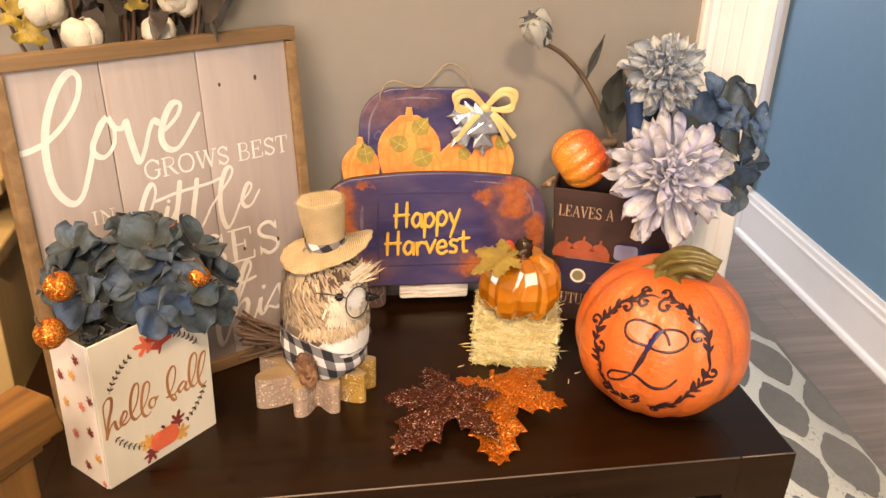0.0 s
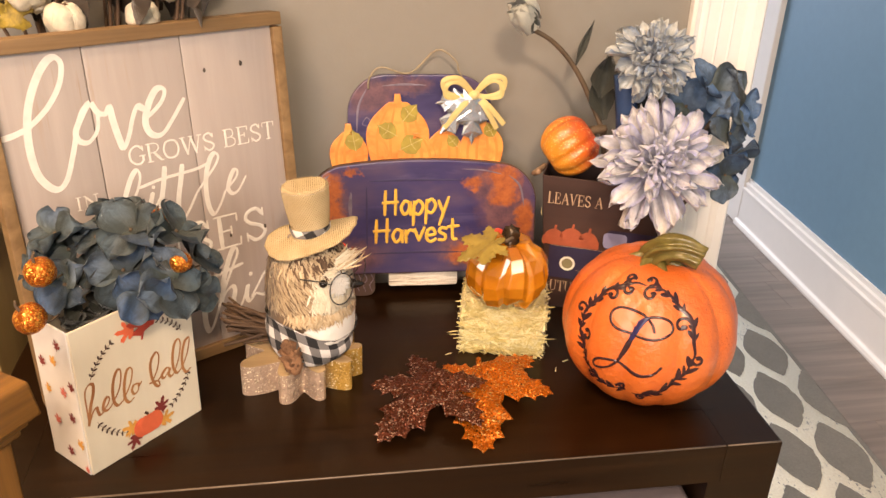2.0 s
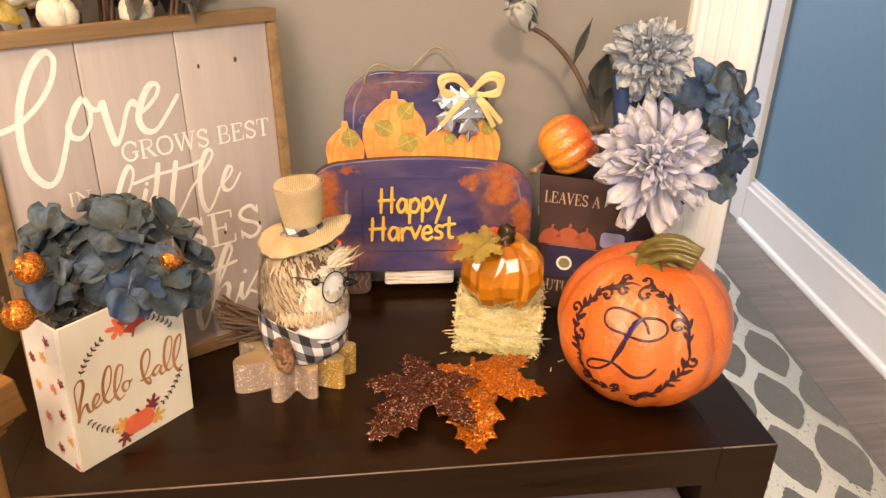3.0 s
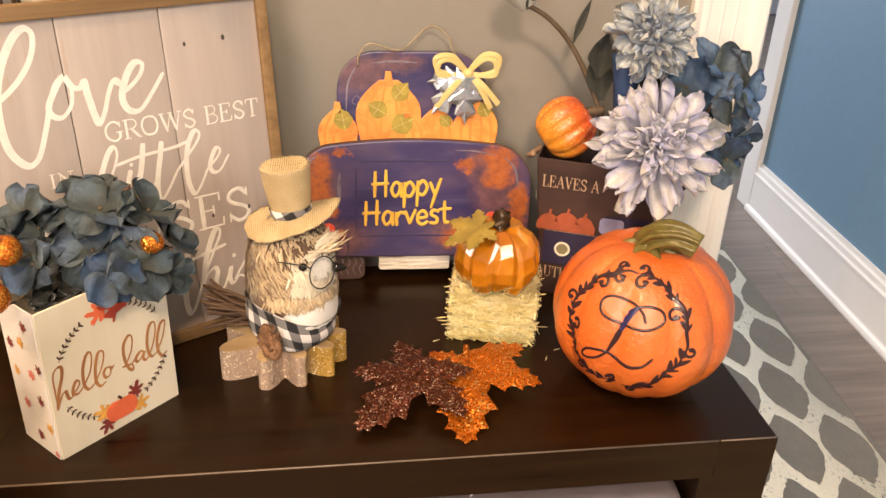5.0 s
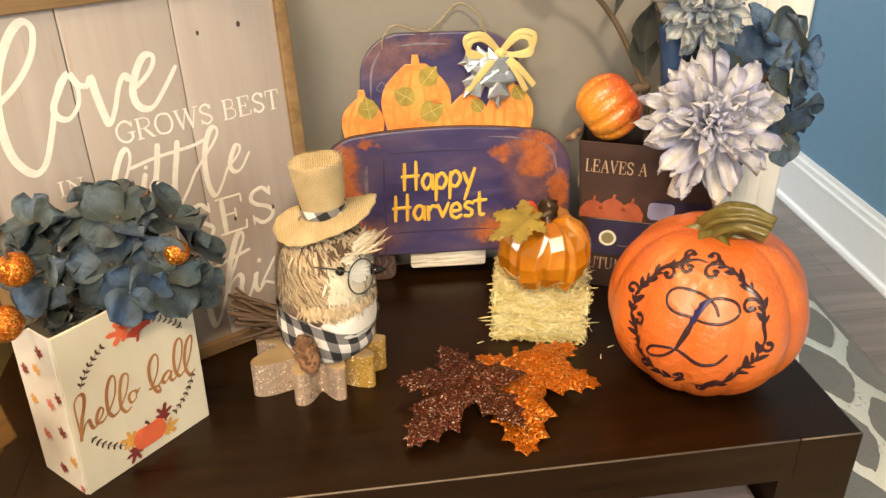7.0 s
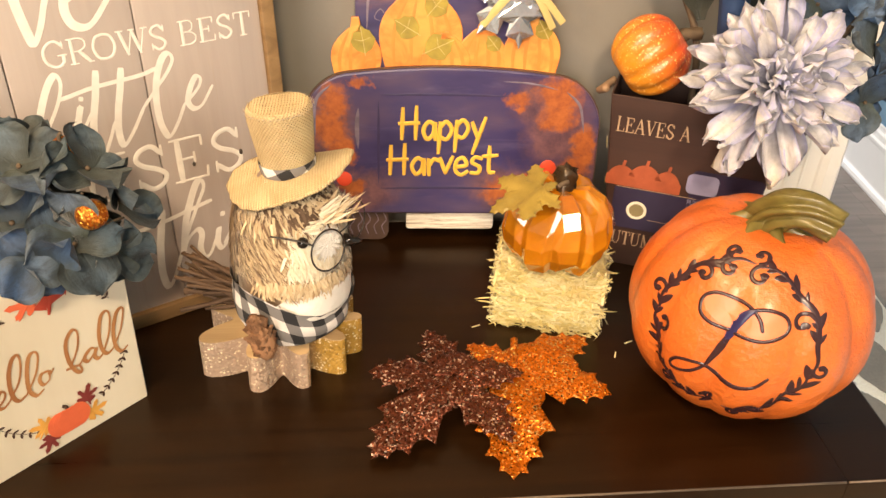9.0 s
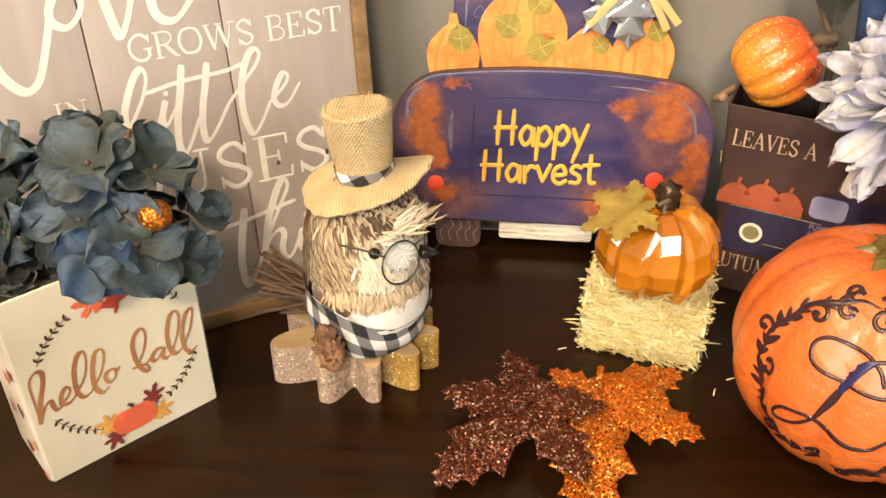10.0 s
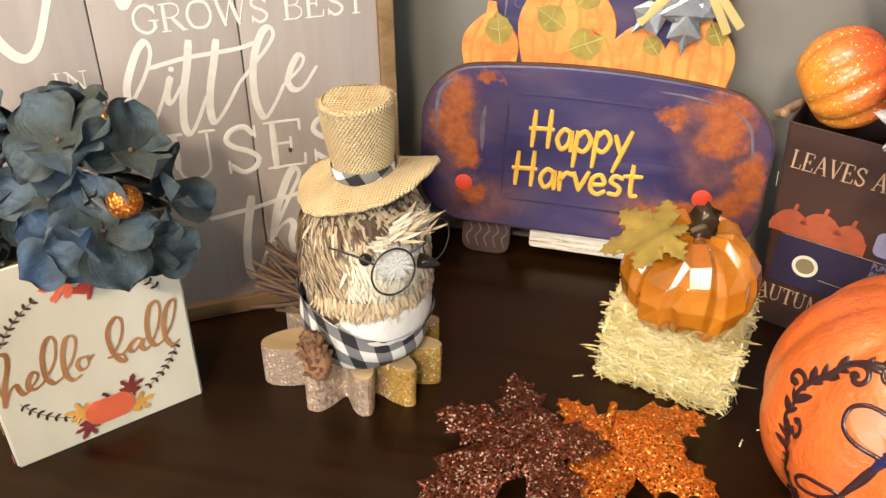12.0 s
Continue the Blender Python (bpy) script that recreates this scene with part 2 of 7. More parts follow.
# dahlia and mum petals grow much darker towards their roots
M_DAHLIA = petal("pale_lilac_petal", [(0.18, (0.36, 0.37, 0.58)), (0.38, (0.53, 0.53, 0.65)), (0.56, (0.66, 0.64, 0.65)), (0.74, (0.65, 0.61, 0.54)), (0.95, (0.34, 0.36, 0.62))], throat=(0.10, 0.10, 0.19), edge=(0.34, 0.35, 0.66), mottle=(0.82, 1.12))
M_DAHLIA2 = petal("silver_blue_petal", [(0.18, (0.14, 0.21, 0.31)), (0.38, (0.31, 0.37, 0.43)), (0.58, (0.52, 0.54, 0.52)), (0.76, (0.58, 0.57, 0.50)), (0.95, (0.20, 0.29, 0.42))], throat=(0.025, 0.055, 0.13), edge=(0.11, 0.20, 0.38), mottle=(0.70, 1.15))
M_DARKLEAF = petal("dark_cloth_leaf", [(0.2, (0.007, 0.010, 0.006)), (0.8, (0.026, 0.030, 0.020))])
M_STEM = plain("wrapped_stem", (0.11, 0.075, 0.045), 0.8, spread=0.3)
M_NAVYCLOTH = plain("navy_ribbon", (0.02, 0.05, 0.14), 0.6)
M_BERRY = glitter("orange_glitter", (0.52, 0.125, 0.010), (1.0, 0.50, 0.08), 800, 0.70, 0.75, 0, 0.9)
M_LEAFB = glitter("brown_glitter", (0.105, 0.026, 0.010), (1.0, 0.76, 0.58), 620, 0.88, 0.62, 300, 1.0)
M_LEAFO = glitter("orange_leaf_glitter", (0.56, 0.135, 0.003), (1.0, 0.74, 0.26), 620, 0.88, 0.60, 330, 0.95)


def two_tone(n):
    """Rose champagne glitter that turns to gold on one lobe and in patches."""
    sep = n.t.nodes.new("ShaderNodeSeparateXYZ")
    n.link(n.tc.outputs["Object"], sep.inputs[0])
    f = n.math("ADD", n.math("MULTIPLY_ADD", sep.outputs[0], 18.0, -0.20), n.math("MULTIPLY", n.noise(28, 2, n.coords((1, 1, 0.1))), 0.9))
    return n.mix(n.ramp(f, [(0.45, (0, 0, 0)), (0.75, (1, 1, 1))]), (0.46, 0.33, 0.24), (0.46, 0.27, 0.055))


M_GOLDGLIT = glitter("champagne_gold_glitter", two_tone, (1.0, 0.88, 0.62), 640, 0.88, 0.15, 0, 0.7)

M_BASEWOOD = wood("raw_block_wood", (0.40, 0.255, 0.115), (0.62, 0.44, 0.235), "X", 1.3, 0.6, 0.3)
M_STRAW = petal("straw_fibre", [(0.2, (0.32, 0.21, 0.105)), (0.45, (0.52, 0.39, 0.23)), (0.85, (0.68, 0.55, 0.36))], 0.8)
M_STRAWD = petal("dark_straw_fibre", [(0.1, (0.11, 0.065, 0.035)), (0.9, (0.30, 0.19, 0.11))], 0.8)
M_CREAM = petal("cream_fibre", [(0.2, (0.68, 0.58, 0.40)), (0.85, (0.86, 0.79, 0.62))], 0.85)
M_WHITEFIB = petal("white_fibre", [(0.1, (0.74, 0.70, 0.62)), (0.9, (0.88, 0.86, 0.80))], 0.8)
M_HAY = petal("pale_hay", [(0.1, (0.34, 0.245, 0.055)), (0.45, (0.63, 0.51, 0.18)), (0.9, (0.85, 0.78, 0.45))], 0.50)
M_TWIG = petal("brown_twig", [(0.2, (0.050, 0.026, 0.013)), (0.85, (0.165, 0.098, 0.055))], 0.8, sheen=0.0)
M_CONE = petal("pine_cone_scale", [(0.2, (0.13, 0.060, 0.028)), (0.85, (0.38, 0.195, 0.095))], 0.7, sheen=0.0)
M_WIRE = plain("black_wire", (0.02, 0.016, 0.013), 0.4)
M_EYE = plain("dark_bead", (0.012, 0.009, 0.007), 0.12)


def burlap():
    n = Nodes("burlap", 0.9)
    a = n.wave(135, n.coords((1, 1, 1), "UV"), 1.4, "X")
    b = n.wave(135, n.coords((1, 1, 1), "UV"), 1.4, "Y")
    h = n.math("MULTIPLY", n.math("ADD", a, b), 0.5)
    n.colour(n.mix(0.60, n.ramp(h, [(0.1, (0.40, 0.28, 0.125)), (0.7, (0.66, 0.52, 0.29))]), n.ramp(n.noise(30), [(0.3, (0.44, 0.31, 0.15)), (0.7, (0.70, 0.56, 0.33))])))
    n.bump(n.math("ADD", h, n.noise(220, 3)), 0.8, 0.0019)
    return n.m


def gingham():
    """White, grey and black checks of a woven cloth, about 12 mm wide."""
    n = Nodes("gingham_cloth", 0.85)
    sep = n.t.nodes.new("ShaderNodeSeparateXYZ")
    n.link(n.tc.outputs["UV"], sep.inputs[0])
    bands = []
    for i in (0, 1):
        bands.append(n.math("LESS_THAN", n.math("FRACT", n.math("MULTIPLY", sep.outputs[i], 1 / 0.026)), 0.5))
    s = n.math("MULTIPLY", n.math("ADD", bands[0], bands[1]), 0.5)
    n.colour(n.ramp(s, [(0.0, (0.78, 0.74, 0.70)), (0.25, (0.20, 0.19, 0.185)), (0.75, (0.018, 0.018, 0.02))], True))
    n.bump(n.noise(600, 2), 0.3, 0.0006)
    return n.m


def plaque_paint():
    """Violet navy paint, brushed lengthwise, with rust daubs and mauve smears of their own shapes."""
    n = Nodes("navy_rust_paint", 0.36)
    warp = n.t.nodes.new("ShaderNodeTexNoise")
    warp.inputs["Scale"].default_value, warp.inputs["Detail"].default_value, warp.inputs["Roughness"].default_value = 55, 5, 0.7
    n.link(n.tc.outputs["Object"], warp.inputs["Vector"])
    off = n.t.nodes.new("ShaderNodeVectorMath")
    off.operation = "MULTIPLY_ADD"
    n.link(warp.outputs["Color"], off.inputs[0])
    off.inputs[1].default_value = (0.036, 0.036, 0.0)
    add = n.t.nodes.new("ShaderNodeVectorMath")
    add.operation = "ADD"
    add.inputs[1].default_value = (-0.018, -0.018, 0.0)
    n.link(n.tc.outputs["Object"], off.inputs[2])
    n.link(off.outputs[0], add.inputs[0])
    sep = n.t.nodes.new("ShaderNodeSeparateXYZ")
    n.link(add.outputs[0], sep.inputs[0])

    def daubs(spots):
        total = None
        for cx, cy, rx, ry in spots:
            dx = n.math("DIVIDE", n.math("SUBTRACT", sep.outputs[0], cx), rx)
            dy = n.math("DIVIDE", n.math("SUBTRACT", sep.outputs[1], cy), ry)
            e = n.math("EXPONENT", n.math("MULTIPLY", n.math("ADD", n.math("MULTIPLY", dx, dx), n.math("MULTIPLY", dy, dy)), -0.75))
            total = e if total is None else n.math("MAXIMUM", total, e)
        return total

    brush = n.noise(1.0, 5, n.coords((9, 70, 1)), 0.6, 0.4)
    cloud = n.noise(16, 3, n.coords((0.5, 1.2, 1)))
    navy = n.ramp(cloud, [(0.30, (0.020, 0.016, 0.075)), (0.48, (0.046, 0.036, 0.120)), (0.62, (0.085, 0.058, 0.120)), (0.80, (0.115, 0.080, 0.150))])
    navy = n.mix(n.ramp(brush, [(0.55, (0, 0, 0)), (0.80, (0.5, 0.5, 0.5))]), navy, (0.17, 0.14, 0.24))
    rust = n.ramp(n.noise(75, 6, None, 0.75), [(0.28, (0.20, 0.055, 0.030)), (0.50, (0.40, 0.110, 0.026)), (0.76, (0.56, 0.185, 0.045))])
    mauve = n.ramp(n.noise(60, 5, None, 0.7), [(0.3, (0.075, 0.038, 0.055)), (0.7, (0.22, 0.105, 0.110))])
    soft = daubs([(-0.132, 0.130, 0.026, 0.058), (-0.105, 0.060, 0.044, 0.026), (0.100, 0.160, 0.042, 0.030), (0.135, 0.100, 0.026, 0.050), (0.062, 0.066, 0.044, 0.026), (0.110, 0.125, 0.036, 0.034), (-0.075, 0.285, 0.034, 0.026), (-0.030, 0.300, 0.040, 0.014)])
    firm = daubs([(-0.130, 0.160, 0.016, 0.022), (-0.136, 0.132, 0.019, 0.024), (-0.120, 0.106, 0.015, 0.018), (-0.102, 0.182, 0.012, 0.008), (0.110, 0.172, 0.026, 0.020), (0.112, 0.148, 0.020, 0.016), (0.066, 0.166, 0.016, 0.010), (0.142, 0.112, 0.014, 0.026), (0.130, 0.086, 0.018, 0.014), (0.056, 0.062, 0.022, 0.016), (0.086, 0.074, 0.016, 0.010), (-0.110, 0.066, 0.018, 0.010)])
    c = n.mix(n.ramp(soft, [(0.34, (0, 0, 0)), (0.74, (0.85, 0.85, 0.85))]), navy, mauve)
    c = n.mix(n.ramp(firm, [(0.36, (0, 0, 0)), (0.72, (0.92, 0.92, 0.92))]), c, rust)
    n.colour(c)
    n.bump(n.math("ADD", brush, n.noise(90, 4)), 0.18, 0.0006)
    return n.m


def pumpkin_skin(name, lo, hi, rough=0.36, coat=0.35, patch=None, bump=0.35, gloss=0.22):
    n = Nodes(name, rough)
    c = n.ramp(n.noise(16, 5), [(0.3, lo), (0.7, hi)])
    if patch:
        c = n.mix(n.ramp(n.noise(30, 5, None, 0.6, 0.6), [(0.46, (0, 0, 0)), (0.66, (1, 1, 1))]), c, patch)
    n.colour(c)
    n.bump(n.noise(100, 5, None, 0.6), bump, 0.003)
    n.b.inputs["Coat Weight"].default_value, n.b.inputs["Coat Roughness"].default_value = coat, gloss
    return n.m


M_BURLAP = burlap()
M_GING = gingham()
M_PLAQUE = plaque_paint()
M_PLAQUE_EDGE = plain("raw_plaque_edge", (0.10, 0.055, 0.035), 0.7)
M_BIGPUMP = pumpkin_skin("orange_foam_pumpkin", (0.54, 0.104, 0.015), (0.70, 0.174, 0.029), 0.34, 0.34, None, 0.9)
M_SMALLPUMP = pumpkin_skin("faceted_amber_glaze", (0.34, 0.098, 0.003), (0.64, 0.255, 0.010), 0.16, 1.0, bump=0.05, gloss=0.06)
def speckled():
    """Orange paint, redder above, under a dusting of glitter."""
    n = Nodes("speckled_orange", 0.32)
    sep = n.t.nodes.new("ShaderNodeSeparateXYZ")
    n.link(n.tc.outputs["Object"], sep.inputs[0])
    c = n.ramp(n.math("ADD", n.math("MULTIPLY_ADD", sep.outputs[2], 9.0, 0.25), n.math("MULTIPLY", n.noise(28, 5, None, 0.65), 0.5)), [(0.3, (0.74, 0.28, 0.020)), (0.55, (0.70, 0.175, 0.018)), (0.8, (0.60, 0.068, 0.020))])
    col = n.voronoi(900, "Color")
    s2 = n.t.nodes.new("ShaderNodeSeparateColor")
    n.link(col, s2.inputs[0])
    n.colour(n.mix(n.ramp(s2.outputs[0], [(0.93, (0, 0, 0)), (0.96, (1, 1, 1))]), c, (1.0, 0.66, 0.22)))
    n.bump(n.math("ADD", n.noise(240, 3), s2.outputs[1]), 0.85, 0.0016)
    n.b.inputs["Coat Weight"].default_value, n.b.inputs["Coat Roughness"].default_value = 0.6, 0.25
    return n.m


M_PICKPUMP = speckled()
M_GREENSTEM = wood("olive_stem", (0.040, 0.030, 0.005), (0.23, 0.185, 0.048), "Y", 0.9, 0.28, 0.6)
M_DARKSTEM = plain("dark_bronze_stem", (0.055, 0.035, 0.018), 0.25, 0.3)
M_GREENLEAF = plain("olive_gold_cloth", (0.265, 0.182, 0.033), 0.32, spread=0.5, scale=45, bump=0.4, dist=0.001)
M_VINE = plain("dark_plum_paint", (0.034, 0.012, 0.014), 0.25)
M_PEACH = plain("peach_paint", (0.74, 0.205, 0.085), 0.4)
M_BLUEPAINT = plain("violet_blue_paint", (0.022, 0.018, 0.080), 0.3)
M_YELLOW = plain("yellow_lettering", (0.80, 0.47, 0.055), 0.5, spread=0.1)
M_PAINTPUMP = pumpkin_skin("painted_orange", (0.78, 0.27, 0.045), (0.86, 0.40, 0.085), 0.42, 0.1, (0.74, 0.20, 0.03), 0.1)
M_PAINTLEAF = plain("painted_green_leaf", (0.35, 0.265, 0.036), 0.5, spread=0.45, scale=70)
M_PAINTLINE = plain("painted_soft_line", (0.76, 0.250, 0.040), 0.5, spread=0.2, scale=50)
M_TYRE = plain("painted_brown_tyre", (0.085, 0.05, 0.04), 0.5, spread=0.4, scale=40)


def streaked():
    """White paint dragged thinly over brown along the plate."""
    n = Nodes("whitewashed_plate", 0.6)
    g = n.noise(1.0, 6, n.coords((16, 260, 60)), 0.75, 0.3)
    n.colour(n.ramp(g, [(0.36, (0.13, 0.075, 0.045)), (0.47, (0.66, 0.58, 0.46)), (0.62, (0.90, 0.85, 0.74))]))
    n.bump(g, 0.3, 0.0006)
    return n.m


M_PLATE = streaked()
M_PANEL = plain("faint_panel_paint", (0.036, 0.027, 0.085), 0.4, spread=0.3)
M_REDDOT = plain("red_lamp_paint", (0.72, 0.075, 0.03), 0.5)
M_GREYSTROKE = plain("pale_brush_stroke", (0.185, 0.150, 0.200), 0.5, spread=0.5, scale=90)
M_RAFFIA = petal("raffia", [(0.1, (0.50, 0.36, 0.10)), (0.9, (0.76, 0.62, 0.27))], 0.55)
M_TINLEAF = plain("tin_leaf", (0.60, 0.66, 0.73), 0.27, 0.85, spread=0.25, scale=60)
M_JUTE = plain("jute_cord", (0.30, 0.245, 0.165), 0.9, spread=0.3, scale=200)
M_BOXBROWN = wood("dark_plank_print", (0.028, 0.013, 0.010), (0.070, 0.032, 0.022), "X", 0.5, 0.5, 0.05)
M_BOXNAVY = plain("navy_truck_print", (0.030, 0.022, 0.055), 0.45)
M_BOXORANGE = plain("rust_pumpkin_print", (0.36, 0.085, 0.035), 0.5, spread=0.25)
M_BOXLILAC = plain("lilac_window_print", (0.27, 0.26, 0.42), 0.5)
M_BOXINK = plain("tan_lettering", (0.48, 0.33, 0.21), 0.5)
M_CREAMINK = plain("cream_ring", (0.80, 0.74, 0.60), 0.5)
M_TAUPEINK = plain("khaki_hub", (0.24, 0.20, 0.10), 0.5)
M_LEATHER = plain("tan_card_handle", (0.30, 0.19, 0.11), 0.6)
M_COTTON = plain("cotton_boll", (0.66, 0.60, 0.47), 0.95, spread=0.2, scale=120, bump=0.6, dist=0.004)
M_YELLOWLEAF = petal("yellow_cloth_leaf", [(0.25, (0.070, 0.046, 0.003)), (0.55, (0.20, 0.135, 0.008)), (0.85, (0.36, 0.250, 0.016))], 0.6, mottle=(0.6, 1.2))
M_DRYLEAF = petal("dry_dark_leaf", [(0.1, (0.010, 0.007, 0.004)), (0.6, (0.034, 0.021, 0.011)), (0.9, (0.075, 0.046, 0.022))], 0.8)
M_POT = plain("dark_pot", (0.045, 0.035, 0.03), 0.5)

M_GLASS = plain("window_frame_paint", (0.78, 0.76, 0.72), 0.4)

# ---- mesh kit ----


def part(name, bm, material, parent=None, label="", smooth=True, m=None):
    """Links a bmesh as one mesh object under a thing or a part."""
    me = bpy.data.meshes.new(name)
    bm.to_mesh(me)
    bm.free()
    me.materials.append(material)
    if smooth:
        me.polygons.foreach_set("use_smooth", [True] * len(me.polygons))
    ob = new(name, me)
    if parent:
        ob.parent = parent
    if m is not None:
        ob.matrix_basis = m
    if label:
        ob["label"] = label
    return ob


def share(ob, parent, m, name=None):
    """Another object on the same mesh."""
    o = new(name or ob.name.split(".")[0], ob.data)
    o.parent = parent
    o.matrix_basis = m
    return o


def thing(name, m, label, category, group=""):
    return tagged_at(new(name), m, label, category, group)


def tagged_at(ob, m, label, category, group=""):
    ob.matrix_basis = m
    ob.empty_display_size = 0.05
    return tagged(ob, label, category, group)


def setting(name, bm, material, label="", smooth=False):
    return tagged(part(name, bm, material, smooth=smooth), label, kind="structure")


def frame_at(o, u, v):
    """A pose whose x runs along u, y along v, z towards the viewer."""
    u, v = Vector(u).normalized(), Vector(v).normalized()
    w = u.cross(v).normalized()
    v = w.cross(u)
    return Matrix(((u.x, v.x, w.x, o[0]), (u.y, v.y, w.y, o[1]), (u.z, v.z, w.z, o[2]), (0, 0, 0, 1)))


def bevelled(bm, width, segments=2, angle=0.6):
    if width > 0:
        edges = [e for e in bm.edges if len(e.link_faces) == 2 and e.calc_face_angle(0) > angle]
        bmesh.ops.bevel(bm, geom=edges, offset=width, segments=segments, affect="EDGES", profile=0.6)
    return bm


def box(x0, x1, y0, y1, z0, z1, bevel=0.0, bm=None):
    b = bmesh.new()
    r = bmesh.ops.create_cube(b, size=1)
    for v in r["verts"]:
        v.co = Vector(((x0 + x1) / 2 + v.co.x * (x1 - x0), (y0 + y1) / 2 + v.co.y * (y1 - y0), (z0 + z1) / 2 + v.co.z * (z1 - z0)))
    bevelled(b, bevel)
    return merged(bm, b)


def merged(bm, b, m=None):
    """Adds b to bm (or returns b)."""
    if m is not None:
        bmesh.ops.transform(b, matrix=m, verts=b.verts)
    if bm is None:
        return b
    me = bpy.data.meshes.new("tmp")
    b.to_mesh(me)
    b.free()
    bm.from_mesh(me)
    bpy.data.meshes.remove(me)
    return bm


def prism(outline, z0, z1, bevel=0.0, bm=None):
    """A plate of an outline in x and y, from z0 to z1."""
    b = bmesh.new()
    lo = [b.verts.new((x, y, z0)) for x, y in outline]
    hi = [b.verts.new((x, y, z1)) for x, y in outline]
    n = len(outline)
    b.faces.new(list(reversed(lo)))
    top = b.faces.new(hi)
    for i in range(n):
        b.faces.new((lo[i], lo[(i + 1) % n], hi[(i + 1) % n], hi[i]))
    bmesh.ops.recalc_face_normals(b, faces=b.faces)
    if bevel:
        rim = [e for e in b.edges if e.verts[0] in hi and e.verts[1] in hi] if False else [e for e in top.edges]
        bmesh.ops.bevel(b, geom=rim, offset=bevel, segments=2, affect="EDGES", profile=0.6)
    return merged(bm, b)


def lathe(profile, n=32, wobble=None, bm=None):
    """Profile of (radius, height) pairs turned about z; wobble(angle, i) scales the radius."""
    b = bmesh.new()
    uv = b.loops.layers.uv.new("uv")
    rings = []
    for i, (r, z) in enumerate(profile):
        ring = []
        for k in range(n):
            a = 2 * math.pi * k / n
            s = wobble(a, i) if wobble else 1.0
            ring.append(b.verts.new((r * s * math.cos(a), r * s * math.sin(a), z)))
        rings.append(ring)
    rad = max(r for r, z in profile)
    for i in range(len(rings) - 1):
        for k in range(n):
            f = b.faces.new((rings[i][k], rings[i][(k + 1) % n], rings[i + 1][(k + 1) % n], rings[i + 1][k]))
            for l, (kk, ii) in zip(f.loops, ((k, i), (k + 1, i), (k + 1, i + 1), (k, i + 1))):
                l[uv].uv = (rad * 2 * math.pi * kk / n, profile[ii][1])
    for ring, flip in ((rings[0], True), (rings[-1], False)):
        f = b.faces.new(list(reversed(ring)) if flip else ring)
        for l in f.loops:
            l[uv].uv = (l.vert.co.x, l.vert.co.y)
    return merged(bm, b)


def spline(points, steps=6):
    """A smooth line through the points."""
    p = [Vector(q) for q in points]
    p = [p[0] * 2 - p[1]] + p + [p[-1] * 2 - p[-2]]
    out = []
    for i in range(1, len(p) - 2):
        for k in range(steps):
            t = k / steps
            a, b_, c, d = p[i - 1], p[i], p[i + 1], p[i + 2]
            out.append(0.5 * ((2 * b_) + (c - a) * t + (2 * a - 5 * b_ + 4 * c - d) * t * t + (3 * b_ - a - 3 * c + d) * t ** 3))
    out.append(p[-2].copy())
    return out


def tube(points, r0, r1=None, n=7, steps=5, bm=None, ridges=0, twist=0.0):
    pts = spline(points, steps) if steps > 1 else [Vector(q) for q in points]
    r1 = r0 if r1 is None else r1
    b = bmesh.new()
    rings = []
    up = Vector((0.31, 0.22, 0.92))
    for i, q in enumerate(pts):
        d = (pts[min(i + 1, len(pts) - 1)] - pts[max(i - 1, 0)]).normalized()
        x = d.cross(up)
        x = x.normalized() if x.length > 1e-4 else Vector((1, 0, 0))
        y = x.cross(d)
        s = i / (len(pts) - 1)
        r = r0 + (r1 - r0) * s
        ring = []
        for k in range(n):
            a = 2 * math.pi * k / n + twist * s
            rr = r * (1 + 0.30 * math.cos(ridges * 2 * math.pi * k / n)) if ridges else r
            ring.append(b.verts.new(q + (x * math.cos(a) + y * math.sin(a)) * rr))
        rings.append(ring)
    for i in range(len(rings) - 1):
        for k in range(n):
            b.faces.new((rings[i][k], rings[i][(k + 1) % n], rings[i + 1][(k + 1) % n], rings[i + 1][k]))
    b.faces.new(list(reversed(rings[0])))
    b.faces.new(rings[-1])
    bmesh.ops.recalc_face_normals(b, faces=b.faces)
    return merged(bm, b)


def ball(c, r, bm=None, sub=2, jitter=0.0, seed=0):
    b = bmesh.new()
    bmesh.ops.create_icosphere(b, subdivisions=sub, radius=1)
    for v in b.verts:
        k = 1 + jitter * noise.noise(v.co * 2.5 + Vector((seed, seed * 1.7, 0)))
        v.co = Vector(c) + Vector((v.co.x * r[0], v.co.y * r[1], v.co.z * r[2])) * k
    return merged(bm, b)


